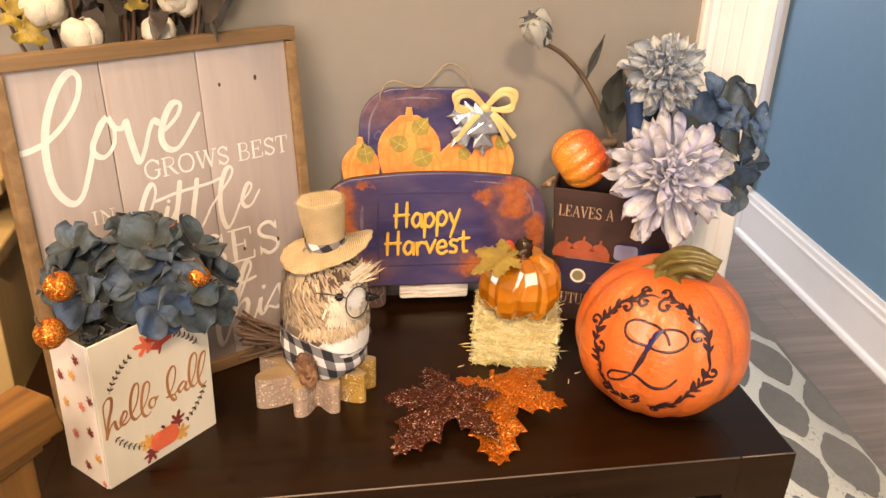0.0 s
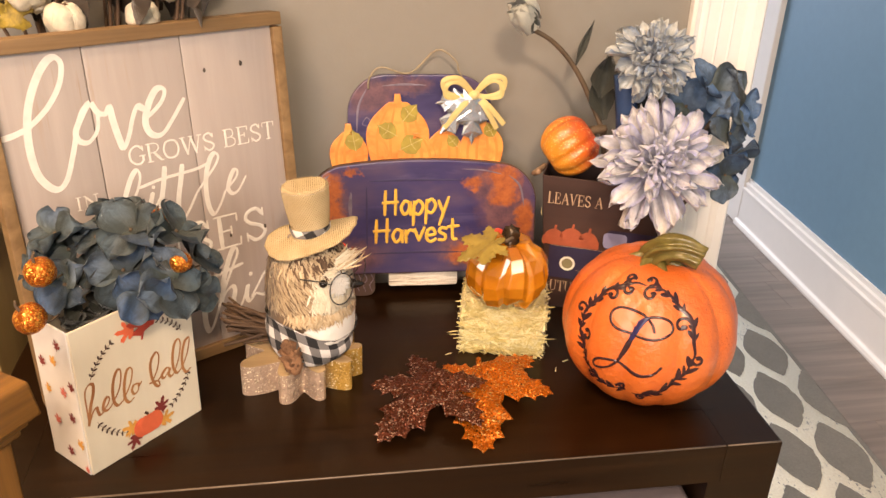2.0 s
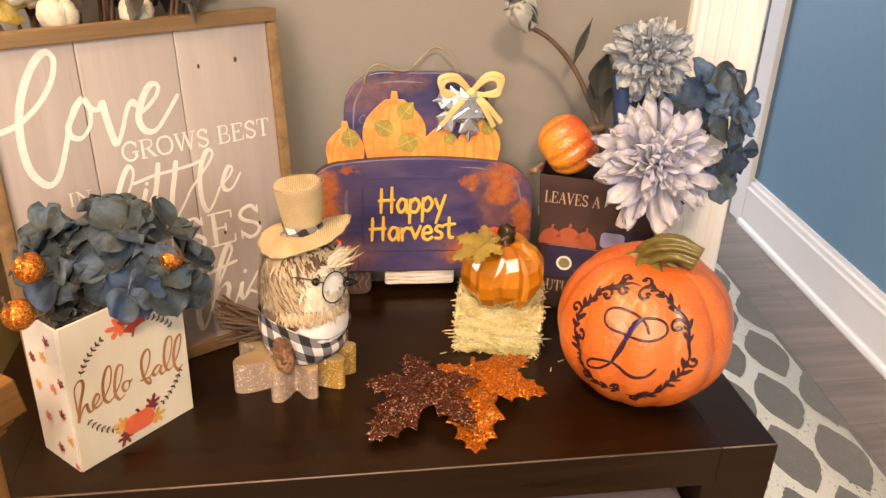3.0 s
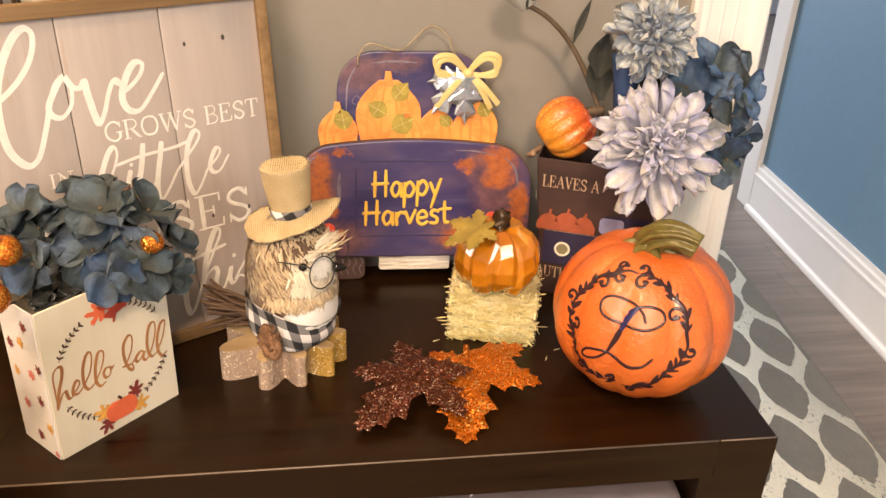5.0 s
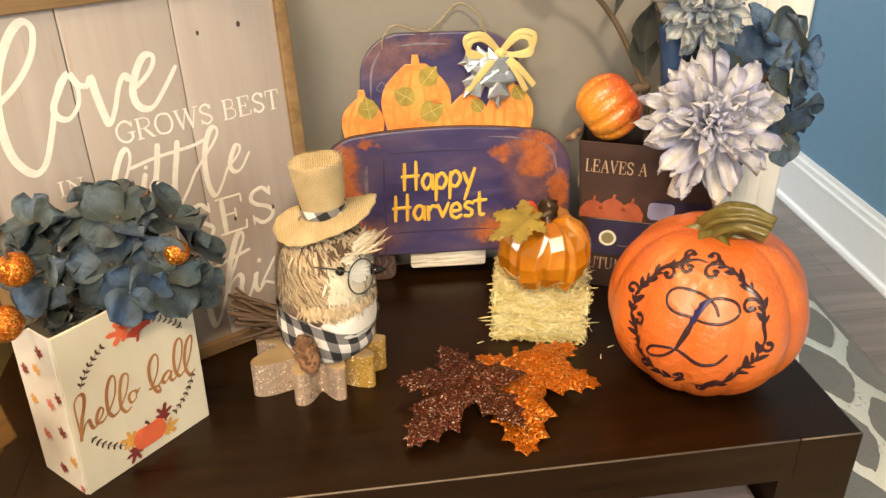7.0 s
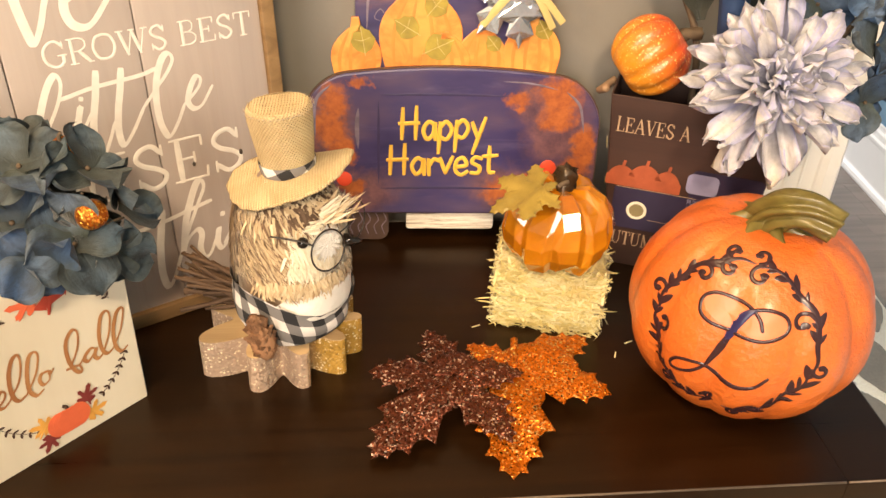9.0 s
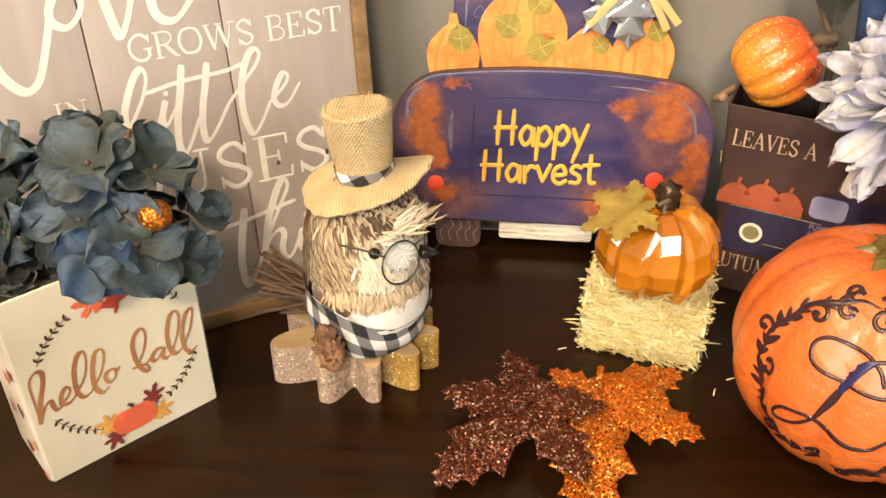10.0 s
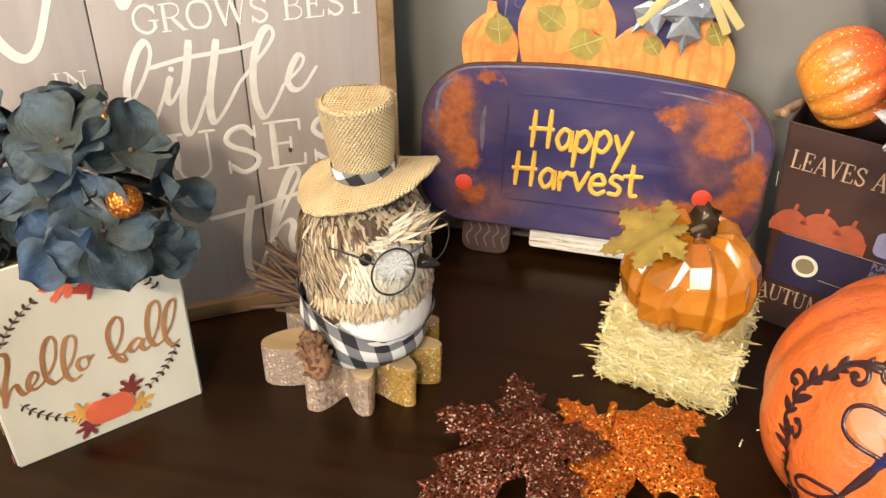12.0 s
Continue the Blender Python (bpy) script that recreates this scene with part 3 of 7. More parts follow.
def stroke(points, width, bm, put=None, height=0.0008, steps=6, pen=0.0, taper=False, closed=False):
    """A painted stroke through (x, y) points: flat ribbon with a little body. pen: how much thinner upstrokes are."""
    pts = spline([(x, y, 0) for x, y in points], steps) if len(points) > 2 else [Vector((*points[0], 0)).lerp(Vector((*points[1], 0)), k / 4) for k in range(5)]
    put = put or (lambda x, y, h: Vector((x, y, h)))
    rows = []
    n = len(pts)
    for i, q in enumerate(pts):
        d = (pts[min(i + 1, n - 1)] - pts[max(i - 1, 0)]).normalized()
        s = Vector((-d.y, d.x, 0))
        w = width * (1 - pen * max(0.0, min(1.0, 0.5 + d.y * 0.9))) / 2
        if taper:
            w *= 0.15 + 0.85 * math.sin(math.pi * min(1, max(0, i / (n - 1)))) ** 0.7
        cap = 0.75 if i in (0, n - 1) else 1.0
        e = q + (d * (-w * 0.5 if i == 0 else w * 0.5 if i == n - 1 else 0))
        rows.append([e + s * w * cap, e, e - s * w * cap])
    verts = []
    for row in rows:
        verts.append([bm.verts.new(put(row[0].x, row[0].y, 0.0)), bm.verts.new(put(row[0].x * 0.75 + row[2].x * 0.25, row[0].y * 0.75 + row[2].y * 0.25, height)), bm.verts.new(put(row[0].x * 0.25 + row[2].x * 0.75, row[0].y * 0.25 + row[2].y * 0.75, height)), bm.verts.new(put(row[2].x, row[2].y, 0.0))])
    for a, c in zip(verts, verts[1:]):
        for k in range(3):
            bm.faces.new((a[k], a[k + 1], c[k + 1], c[k]))
    return bm


def brushed():
    """Lays painted strokes flat, each a hair above the one before."""
    rise = [0.0]

    def put(x, y, h):
        rise[0] += 1.2e-7
        return Vector((x, y, rise[0]))
    return put


HAND = {
    "H": (0.74, [[(0, 0), (.03, 1.0)], [(.48, 0), (.50, 1.05)], [(-.1, .5), (.60, .52)]]),
    "a": (0.60, [[(.42, .5), (.2, .58), (.03, .3), (.18, .02), (.38, .2), (.43, .56), (.46, 0)]]),
    "p": (0.60, [[(.04, .58), (0, -.42)], [(.03, .4), (.25, .6), (.45, .35), (.28, .03), (.03, .1)]]),
    "y": (0.60, [[(0, .58), (.2, .1)], [(.47, .72), (.05, -.45)]]),
    "r": (0.44, [[(.02, .56), (.05, 0)], [(.04, .32), (.2, .55), (.38, .5)]]),
    "v": (0.52, [[(0, .55), (.2, .02)], [(.2, .02), (.44, .6)]]),
    "e": (0.56, [[(.04, .28), (.42, .34), (.3, .6), (.08, .48), (.05, .15), (.25, 0), (.47, .12)]]),
    "s": (0.50, [[(.40, .54), (.18, .60), (.08, .42), (.34, .25), (.30, .04), (.04, .05)]]),
    "t": (0.48, [[(.18, .95), (.2, .1), (.38, .03)], [(-.04, .60), (.46, .63)]]),
}


def write(word, glyphs, size, width, bm, at=(0, 0), slant=0.0, turn=0.0, pen=0.0, put=None, height=0.0008, gap=0.0, jig=0.0, xs=1.0):
    """Writes a word in strokes and returns its length."""
    x = 0.0
    ca, sa = math.cos(radians(turn)), math.sin(radians(turn))
    for i, ch in enumerate(word):
        adv, lines = glyphs[ch]
        dy = jig * math.sin(i * 2.3 + 1)
        for line in lines:
            pts = []
            for px, py in line:
                gx, gy = (x + px + slant * py) * size * xs, (py + dy) * size
                pts.append((at[0] + gx * ca - gy * sa, at[1] + gx * sa + gy * ca))
            stroke(pts, width, bm, put, height, 6, pen)
        x += adv + gap
    return x * size * xs


SERIF = {
    "G": (0.98, [[(.86, .80), (.62, 1.0), (.34, .96), (.10, .70), (.10, .30), (.34, .04), (.62, 0), (.84, .16)]], [[(.84, .16), (.84, .44)]], [[(.62, .44), (.98, .44)], [(.86, .70), (.86, .98)]]),
    "R": (0.92, [], [[(.18, 0), (.18, 1)], [(.46, .48), (.84, .02)]], [[(.02, 0), (.36, 0)], [(.02, 1), (.20, 1)], [(.2, 1), (.52, 1), (.72, .88), (.72, .64), (.50, .50), (.2, .49)], [(.78, 0), (.98, 0)]]),
    "O": (1.02, [[(.52, 1), (.22, .9), (.07, .5), (.22, .1), (.52, 0), (.82, .1), (.97, .5), (.82, .9), (.52, 1)]], [], []),
    "W": (1.34, [], [[(.14, 1), (.42, .02)], [(.68, .98), (.96, .02)]], [[(.42, .02), (.68, .98)], [(.96, .02), (1.22, 1)], [(0, 1), (.30, 1)], [(1.08, 1), (1.36, 1)], [(.54, 1), (.80, 1)]]),
    "S": (0.78, [[(.64, .80), (.46, .99), (.20, .93), (.10, .74), (.24, .57), (.50, .45), (.68, .28), (.60, .08), (.36, 0), (.12, .18)]], [], [[(.66, .74), (.66, .98)], [(.10, .02), (.10, .28)]]),
    "B": (0.84, [], [[(.18, 0), (.18, 1)]], [[(.02, 0), (.2, 0)], [(.02, 1), (.2, 1)], [(.2, 1), (.50, 1), (.66, .88), (.64, .64), (.46, .53), (.2, .52)], [(.2, .52), (.54, .51), (.76, .36), (.74, .12), (.52, 0), (.2, 0)]]),
    "E": (0.84, [], [[(.18, 0), (.18, 1)]], [[(.02, 0), (.76, 0), ], [(.02, 1), (.72, 1)], [(.2, .52), (.52, .52)], [(.72, .78), (.72, 1)], [(.77, 0), (.79, .24)], [(.52, .40), (.52, .64)]]),
    "T": (0.86, [], [[(.42, 0), (.42, 1)]], [[(.04, 1), (.80, 1)], [(.04, .76), (.04, 1)], [(.80, .76), (.80, 1)], [(.26, 0), (.58, 0)]]),
    "I": (0.44, [], [[(.2, 0), (.2, 1)]], [[(.03, 0), (.37, 0)], [(.03, 1), (.37, 1)]]),
    "N": (1.02, [], [[(.16, .98), (.84, .02)]], [[(.18, 0), (.18, .98)], [(.84, .02), (.84, 1)], [(.03, 0), (.34, 0)], [(.02, 1), (.2, 1)], [(.68, 1), (1.0, 1)]]),
    "H": (1.06, [], [[(.18, 0), (.18, 1)], [(.84, 0), (.84, 1)]], [[(.18, .51), (.84, .51)], [(.02, 0), (.34, 0)], [(.02, 1), (.34, 1)], [(.68, 0), (1.0, 0)], [(.68, 1), (1.0, 1)]]),
    "U": (1.00, [], [[(.18, 1), (.18, .3)]], [[(.18, .3), (.26, .08), (.50, 0), (.72, .10), (.80, .32), (.80, 1)], [(.02, 1), (.34, 1)], [(.66, 1), (.96, 1)]]),
    "L": (0.78, [], [[(.18, 0), (.18, 1)]], [[(.02, 1), (.34, 1)], [(.02, 0), (.72, 0)], [(.72, 0), (.74, .26)]]),
    "A": (0.96, [], [[(.48, 1), (.84, .02)]], [[(.12, .02), (.48, 1)], [(.26, .36), (.70, .36)], [(0, 0), (.26, 0)], [(.68, 0), (.98, 0)]]),
    "V": (0.96, [], [[(.14, 1), (.48, .02)]], [[(.48, .02), (.82, 1)], [(0, 1), (.30, 1)], [(.68, 1), (.96, 1)]]),
    "M": (1.20, [], [[(.20, 1), (.58, .05)], [(.98, 0), (.98, 1)]], [[(.18, 0), (.18, 1)], [(.58, .05), (.96, 1)], [(.03, 0), (.34, 0)], [(.82, 0), (1.14, 0)]]),
    " ": (0.42, [], [], []),
}


def serif(text, size, width, bm, at, xs=1.0):
    """Roman capitals with thick stems, thin strokes and serifs."""
    x = 0.0
    for ch in text:
        adv, bowls, thick, thin = SERIF[ch]
        for group, w in ((bowls, 0.80), (thick, 1.0), (thin, 0.42)):
            for line in group:
                stroke([(at[0] + (x + px) * size * xs, at[1] + py * size) for px, py in line], width * w, bm, None, 0.0002 + 0.0001 * w, 6)
        x += adv + 0.06


def letters(text, size, depth=0.0006, stretch=1.0, weight=0.0):
    """A bmesh of built-in letters lying in x and y."""
    cu = bpy.data.curves.new("letters", "FONT")
    cu.body, cu.size, cu.extrude, cu.offset = text, size, depth, weight
    ob = bpy.data.objects.new("letters", cu)
    scene.collection.objects.link(ob)
    me = bpy.data.meshes.new_from_object(ob.evaluated_get(bpy.context.evaluated_depsgraph_get()))
    bm = bmesh.new()
    bm.from_mesh(me)
    bpy.data.objects.remove(ob)
    bpy.data.curves.remove(cu)
    bpy.data.meshes.remove(me)
    bmesh.ops.scale(bm, vec=(stretch, 1, 1), verts=bm.verts)
    return bm


def rounded(x0, x1, y0, y1, r, n=6):
    """Outline of a rectangle with round corners; r may be four radii from the lower left, anticlockwise."""
    rs = r if isinstance(r, tuple) else (r,) * 4
    out = []
    for (cx, cy, a0), q in zip(((x0, y0, 180), (x1, y0, 270), (x1, y1, 0), (x0, y1, 90)), rs):
        ox, oy = cx + (q if cx == x0 else -q), cy + (q if cy == y0 else -q)
        for k in range(n + 1):
            a = radians(a0 + 90 * k / n)
            out.append((ox + q * math.cos(a), oy + q * math.sin(a)))
    return out


def maple(lobes, depth=0.42, teeth=3, jag=0.09, turn=0.0, seed=1):
    """Outline of a maple leaf about the origin: lobes are (degrees, length, half width in degrees); teeth along each side."""
    rnd = random.Random(seed)
    out = []
    lobes = sorted(lobes)
    n = len(lobes)
    for i, (a, ln, hw) in enumerate(lobes):
        pa, pl, _ = lobes[i - 1]
        na, nl, _ = lobes[(i + 1) % n]
        back = ((a - pa) % 360) / 2
        fore = ((na - a) % 360) / 2
        lowb, lowf = depth * min(ln, pl), depth * min(ln, nl)
        side = []
        for sgn, span, low in ((-1, back, lowb), (1, fore, lowf)):
            seq = []
            for k in range(teeth + 1):
                s = k / (teeth + 1)
                ang = a + sgn * span * (1 - s) ** 1.15 * 0.98
                r = low + (ln - low) * s
                seq.append((ang, r))
                if k:
                    seq.append((ang + sgn * span * 0.16 * (1 - s), r + ln * jag * (0.8 + 0.4 * rnd.random())))
            side.append(seq)
        seq = side[0] + [(a, ln)] + list(reversed(side[1]))[:-1]
        for ang, r in seq:
            t = radians(ang + turn)
            out.append((r * math.cos(t), r * math.sin(t)))
    return out


def toothed(lobes, depth=0.46, seed=1, wide=1.0):
    """Outline of a maple leaf with pointed lobes: lobes are (degrees, length); hollow curves run between sharp teeth."""
    rnd = random.Random(seed)
    lobes = sorted(lobes)
    out = []
    half = ((0.38, 0.185), (0.50, 0.235), (0.60, 0.285), (0.605, 0.215), (0.655, 0.170), (0.715, 0.165), (0.80, 0.200), (0.80, 0.135), (0.835, 0.100), (0.875, 0.088), (0.93, 0.100), (0.93, 0.055), (0.955, 0.030))
    for i, (a, ln) in enumerate(lobes):
        na, nl = lobes[(i + 1) % len(lobes)]
        pts = []
        for sgn in (-1, 1):
            k = wide * (0.92 + 0.16 * rnd.random())
            j = 0.03 * (rnd.random() - 0.5)
            pts.append([(ln * (u + j * (1 - u)), sgn * ln * w * k) for u, w in half])
        t = radians(a)
        for u, w in pts[0] + [(ln, 0)] + pts[1][::-1]:
            out.append((u * math.cos(t) - w * math.sin(t), u * math.sin(t) + w * math.cos(t)))
        b = radians(a + ((na - a) % 360) / 2)
        r = depth * min(ln, nl)
        out.append((r * math.cos(b), r * math.sin(b)))
    return out


def leaf_sheet(outline, thick, bend, bm=None, cuts=3):
    """A thin sheet of that outline, gently bent by bend(x, y)."""
    b = bmesh.new()
    vs = [b.verts.new((x, y, 0)) for x, y in outline]
    b.faces.new(vs)
    b.normal_update()
    bmesh.ops.triangulate(b, faces=b.faces[:])
    bmesh.ops.subdivide_edges(b, edges=b.edges[:], cuts=cuts, use_grid_fill=True)
    if thick:
        r = bmesh.ops.extrude_face_region(b, geom=b.faces[:])
        for v in (e for e in r["geom"] if isinstance(e, bmesh.types.BMVert)):
            v.co.z += thick
    bmesh.ops.recalc_face_normals(b, faces=b.faces)
    for v in b.verts:
        v.co.z += bend(v.co.x, v.co.y)
    return merged(bm, b)


def petal_mesh(bm, m, length, width, cup=0.25, curl=0.3, ruffle=0.0, tip=2.0, seed=0, rows=5, cols=4, fold=0.0, belly=0.55, neck=0.3):
    """One petal growing along +y from the origin, cupped across, curling towards its end; a higher tip is rounder."""
    rnd = random.Random(seed)
    ph, ph2, lean = rnd.random() * 6.3, rnd.random() * 6.3, rnd.uniform(-0.08, 0.08)
    grid = []
    for i in range(rows + 1):
        s = i / rows
        if s < belly:
            e = s / belly
            w = neck + (1 - neck) * e * e * (3 - 2 * e)
        else:
            e = (s - belly) / (1 - belly)
            w = max(0.04, 1 - e ** tip) ** (0.5 if tip > 2.2 else 0.8)
        w *= width
        row = []
        for k in range(cols + 1):
            q = 2 * k / cols - 1
            z = cup * width * q * q * min(1, s * 2) + curl * length * s * s - fold * width * max(0.0, 1 - 2.2 * abs(q)) * (1 - 0.5 * s)
            z += ruffle * length * (math.sin(ph + q * 4.2 + s * 5.0) * s + 0.7 * math.sin(ph2 + q * 7.5 + s * 3.0) * s * abs(q))
            y = length * s * (1 - 0.10 * q * q * s)
            row.append(bm.verts.new(m @ Vector((w * q * 0.5 + lean * length * s * s, y, z))))
        grid.append(row)
    uvl = bm.loops.layers.uv.verify()
    for i in range(rows):
        for k in range(cols):
            f = bm.faces.new((grid[i][k], grid[i][k + 1], grid[i + 1][k + 1], grid[i + 1][k]))
            for l, (kk, ii) in zip(f.loops, ((k, i), (k + 1, i), (k + 1, i + 1), (k, i + 1))):
                l[uvl].uv = (kk / cols + int(seed * 3.7) % 60, ii / rows)
    return bm


def gourd(R, H, ribs, depth, n=64, rows=22, dip=0.16, power=0.8, low_power=None, groove=0.45):
    """Profile and wobble of a ribbed pumpkin that stands on z = 0."""
    prof = []
    for i in range(rows + 1):
        a = -math.pi / 2 + math.pi * i / rows
        r = R * max(0.02, math.cos(a)) ** (low_power if low_power and a < 0 else power)
        z = H * math.sin(a)
        edge = max(0.0, 1 - r / (0.55 * R))
        z -= math.copysign(dip * H * edge ** 1.5, math.sin(a))
        prof.append((max(r, 0.002), z))
    low = min(z for r, z in prof)
    prof = [(r, z - low) for r, z in prof]
    return prof, lambda a, i: 1 - depth * (1 - abs(math.cos(a * ribs / 2)) ** groove)

# ---- the setting ----
CEIL = 2.45
setting("floor", box(-1.9, 3.5, -2.05, 5.2, -0.06, -0.004), M_GAP, "grey-brown wood plank floor with fine dark joints")
setting("ceiling", box(-1.9, 3.5, -2.05, 5.2, CEIL, CEIL + 0.1), M_CEIL, "plain white painted ceiling")
setting("wall_west", box(-2.02, -1.9, -2.05, 5.2, 0, CEIL), M_WALL, "taupe painted wall")


def pierced(name, axis, at, thick, a0, a1, w0, w1, z0, z1, material, label):
    """A wall with one window opening."""
    bm = bmesh.new()
    for p0, p1, q0, q1 in ((a0, w0, 0, CEIL), (w1, a1, 0, CEIL), (w0, w1, 0, z0), (w0, w1, z1, CEIL)):
        if axis == "x":
            box(p0, p1, at, at + thick, q0, q1, 0, bm)
        else:
            box(at, at + thick, p0, p1, q0, q1, 0, bm)
    return setting(name, bm, material, label)


pierced("wall_south", "x", -2.17, 0.12, -1.9, 3.5, -1.55, -0.35, 0.95, 2.25, M_WALL, "taupe painted wall with a window opening")
setting("wall_east", box(3.5, 3.62, -2.05, 5.2, 0, CEIL), M_FAR, "pale wall of the next room")
pierced("wall_far", "x", 5.2, 0.12, -1.9, 3.5, -0.5, 0.7, 0.9, 2.2, M_FAR, "pale bluish wall of the next room with a window opening")

# taupe wall behind the table, with the cased opening at its end
WALL_Y = 1.285
gw = box(-1.9, 0.585, WALL_Y, WALL_Y + 0.12, 0, CEIL)
box(0.585, 1.33, WALL_Y, WALL_Y + 0.12, 2.1, CEIL, 0, gw)
setting("wall_north", gw, M_WALL, "smooth taupe painted wall behind the table")


def casing_bm(w, t, h):
    """A fluted door casing: x across, -y towards the room, z up."""
    prof = [(0, 0), (0, -t * 0.55), (0.004, -t * 0.8), (0.012, -t * 0.62), (0.016, -t * 0.78)]
    n = 3
    a, b_ = 0.020, w - 0.026
    for i in range(n):
        x0 = a + (b_ - a) * i / n
        x1 = a + (b_ - a) * (i + 1) / n
        prof += [(x0, -t * 0.80), (x0 + (x1 - x0) * 0.12, -t * 0.75), (x0 + (x1 - x0) * 0.88, -t * 0.75)]
    prof += [(w - 0.026, -t * 0.85), (w - 0.018, -t), (w - 0.004, -t), (w, -t * 0.85), (w, 0)]
    bm = bmesh.new()
    lo = [bm.verts.new((x, y, 0)) for x, y in prof]
    hi = [bm.verts.new((x, y, h)) for x, y in prof]
    m = len(prof)
    for i in range(m):
        bm.faces.new((lo[i], lo[(i + 1) % m], hi[(i + 1) % m], hi[i]))
    bm.faces.new(lo)
    bm.faces.new(list(reversed(hi)))
    bmesh.ops.recalc_face_normals(bm, faces=bm.faces)
    return bm


trim = setting("trim", casing_bm(0.106, 0.020, 2.1), M_TRIM, "white fluted door casing at the end of the wall")
trim.matrix_basis = pose(0.503, WALL_Y - 0.001, 0)
jamb = setting("trim", box(0.585, 0.606, WALL_Y + 0.001, WALL_Y + 0.125, 0, 2.1, 0.002), M_TRIM, "white painted jamb of the opening")


def baseboard_bm(length, h=0.15):
    """A moulded baseboard along y, proud towards -x, with a shoe mould."""
    prof = [(0, 0), (-0.024, 0), (-0.025, 0.006), (-0.022, 0.014), (-0.016, 0.018), (-0.0145, 0.021), (-0.0145, h * 0.72), (-0.0175, h * 0.74), (-0.0175, h * 0.79), (-0.012, h * 0.81), (-0.0105, h * 0.86), (-0.0135, h * 0.88), (-0.0125, h * 0.91), (-0.007, h * 0.93), (-0.006, h), (0, h)]
    bm = bmesh.new()
    a = [bm.verts.new((x, 0, z)) for x, z in prof]
    c = [bm.verts.new((x, length, z)) for x, z in prof]
    m = len(prof)
    for i in range(m):
        bm.faces.new((a[i], a[(i + 1) % m], c[(i + 1) % m], c[i]))
    bm.faces.new(a)
    bm.faces.new(list(reversed(c)))
    bmesh.ops.recalc_face_normals(bm, faces=bm.faces)
    return bm


# blue side wall, its baseboard and the cased end of it
BLUE = pose(1.277, 2.0, 0, 0, 0, -3.6)
bw = setting("wall_blue", box(0, 0.12, -4.2, 0.40, 0, CEIL), M_BLUE, "matt blue painted side wall")
bw.matrix_basis = BLUE
bb = setting("baseboard", baseboard_bm(4.58, 0.152), M_TRIM, "white moulded baseboard along the blue wall")
bb.matrix_basis = BLUE @ pose(0, -4.2, 0)
be = setting("trim", box(-0.016, 0.136, 0.372, 0.46, 0, 2.1, 0.004), M_TRIM, "white painted cased end of the blue wall")
be.matrix_basis = BLUE
bn = setting("baseboard", baseboard_bm(2.3, 0.152), M_TRIM, "white moulded baseboard below the taupe wall")
bn.matrix_basis = pose(-1.85, WALL_Y, 0, 0, 0, -90)

# windows behind the camera and in the next room
for nm, x0, x1, z0, z1, m in (("window_1", -1.55, -0.35, 0.95, 2.25, pose(0, -2.11, 0)), ("window_2", -0.5, 0.7, 0.9, 2.2, pose(0, 5.26, 0))):
    w = tagged(new(nm), "white painted window with slim bars", kind="structure")
    w.matrix_basis = m
    for bx in ((x0, x0 + 0.04, z0, z1), (x1 - 0.04, x1, z0, z1), (x0, x1, z0, z0 + 0.04), (x0, x1, z1 - 0.04, z1), ((x0 + x1) / 2 - 0.015, (x0 + x1) / 2 + 0.015, z0, z1)):
        part("window_frame", box(bx[0], bx[1], -0.02, 0.02, bx[2], bx[3], 0.003), M_GLASS, w)

# ceiling lamps, unseen fixtures added to hold the three ceiling lights
for lx, ly in ((0.02, -1.15), (-0.80, 0.10), (-1.00, 0.80)):
    cl = thing("ceiling_lamp", pose(lx, ly, 2.36), "round white ceiling lamp with a thin rim, added out of view", "lamp", "ceiling lamps")
    part("canopy", lathe([(0.02, 0.09), (0.10, 0.09), (0.11, 0.07), (0.03, 0.05)], 32), M_TRIM, cl)
    rim = lathe([(0.215, 0.06), (0.228, 0.06), (0.228, -0.01), (0.215, -0.01)], 40)
    for f in list(rim.faces):
        if len(f.verts) > 4:
            rim.faces.remove(f)
    part("rim", rim, M_TRIM, cl)

# ---- table ----
TOP = 0.45


tb = thing("coffee_table", pose(0.045, 1.055, 0), "dark espresso wood veneer table with thick square legs", "table")
tbm = box(-0.375, 0.377, -0.211, 0.211, TOP - 0.052, TOP)
bmesh.ops.bevel(tbm, geom=[e for e in tbm.edges if abs(e.verts[0].co.x - e.verts[1].co.x) > 0.1 and e.verts[0].co.z > TOP - 0.01], offset=0.0022, segments=2, affect="EDGES", profile=0.6)
part("tabletop", tbm, M_TABLE, tb, smooth=False)
for sx, out in ((0.411, 1), (-0.409, -1)):
    pbm = box(sx - 0.0335, sx + 0.0335, -0.211, 0.211, TOP - 0.052, TOP - 0.0002)
    bmesh.ops.bevel(pbm, geom=[e for e in pbm.edges if min(v.co.z for v in e.verts) > TOP - 0.01 and (abs(e.verts[0].co.x - e.verts[1].co.x) > 0.02 or (e.verts[0].co.x - sx) * out > 0)], offset=0.0022, segments=2, affect="EDGES", profile=0.6)
    part("end_panel", pbm, M_TABLE, tb, smooth=False)
# thin pale strips paint the highlight along the front edge, some wear too
for x0, x1 in ((-0.441, -0.3762), (-0.3738, 0.3758), (0.3782, 0.443)):
    part("worn_edge", tube([(x0, -0.2102, TOP - 0.0006), ((x0 + x1) / 2, -0.2102, TOP - 0.0006), (x1, -0.2102, TOP - 0.0006)], 0.0010, n=6, steps=1), M_EDGELIGHT, tb, "pale strip for the highlight on the slightly rubbed veneer edge")
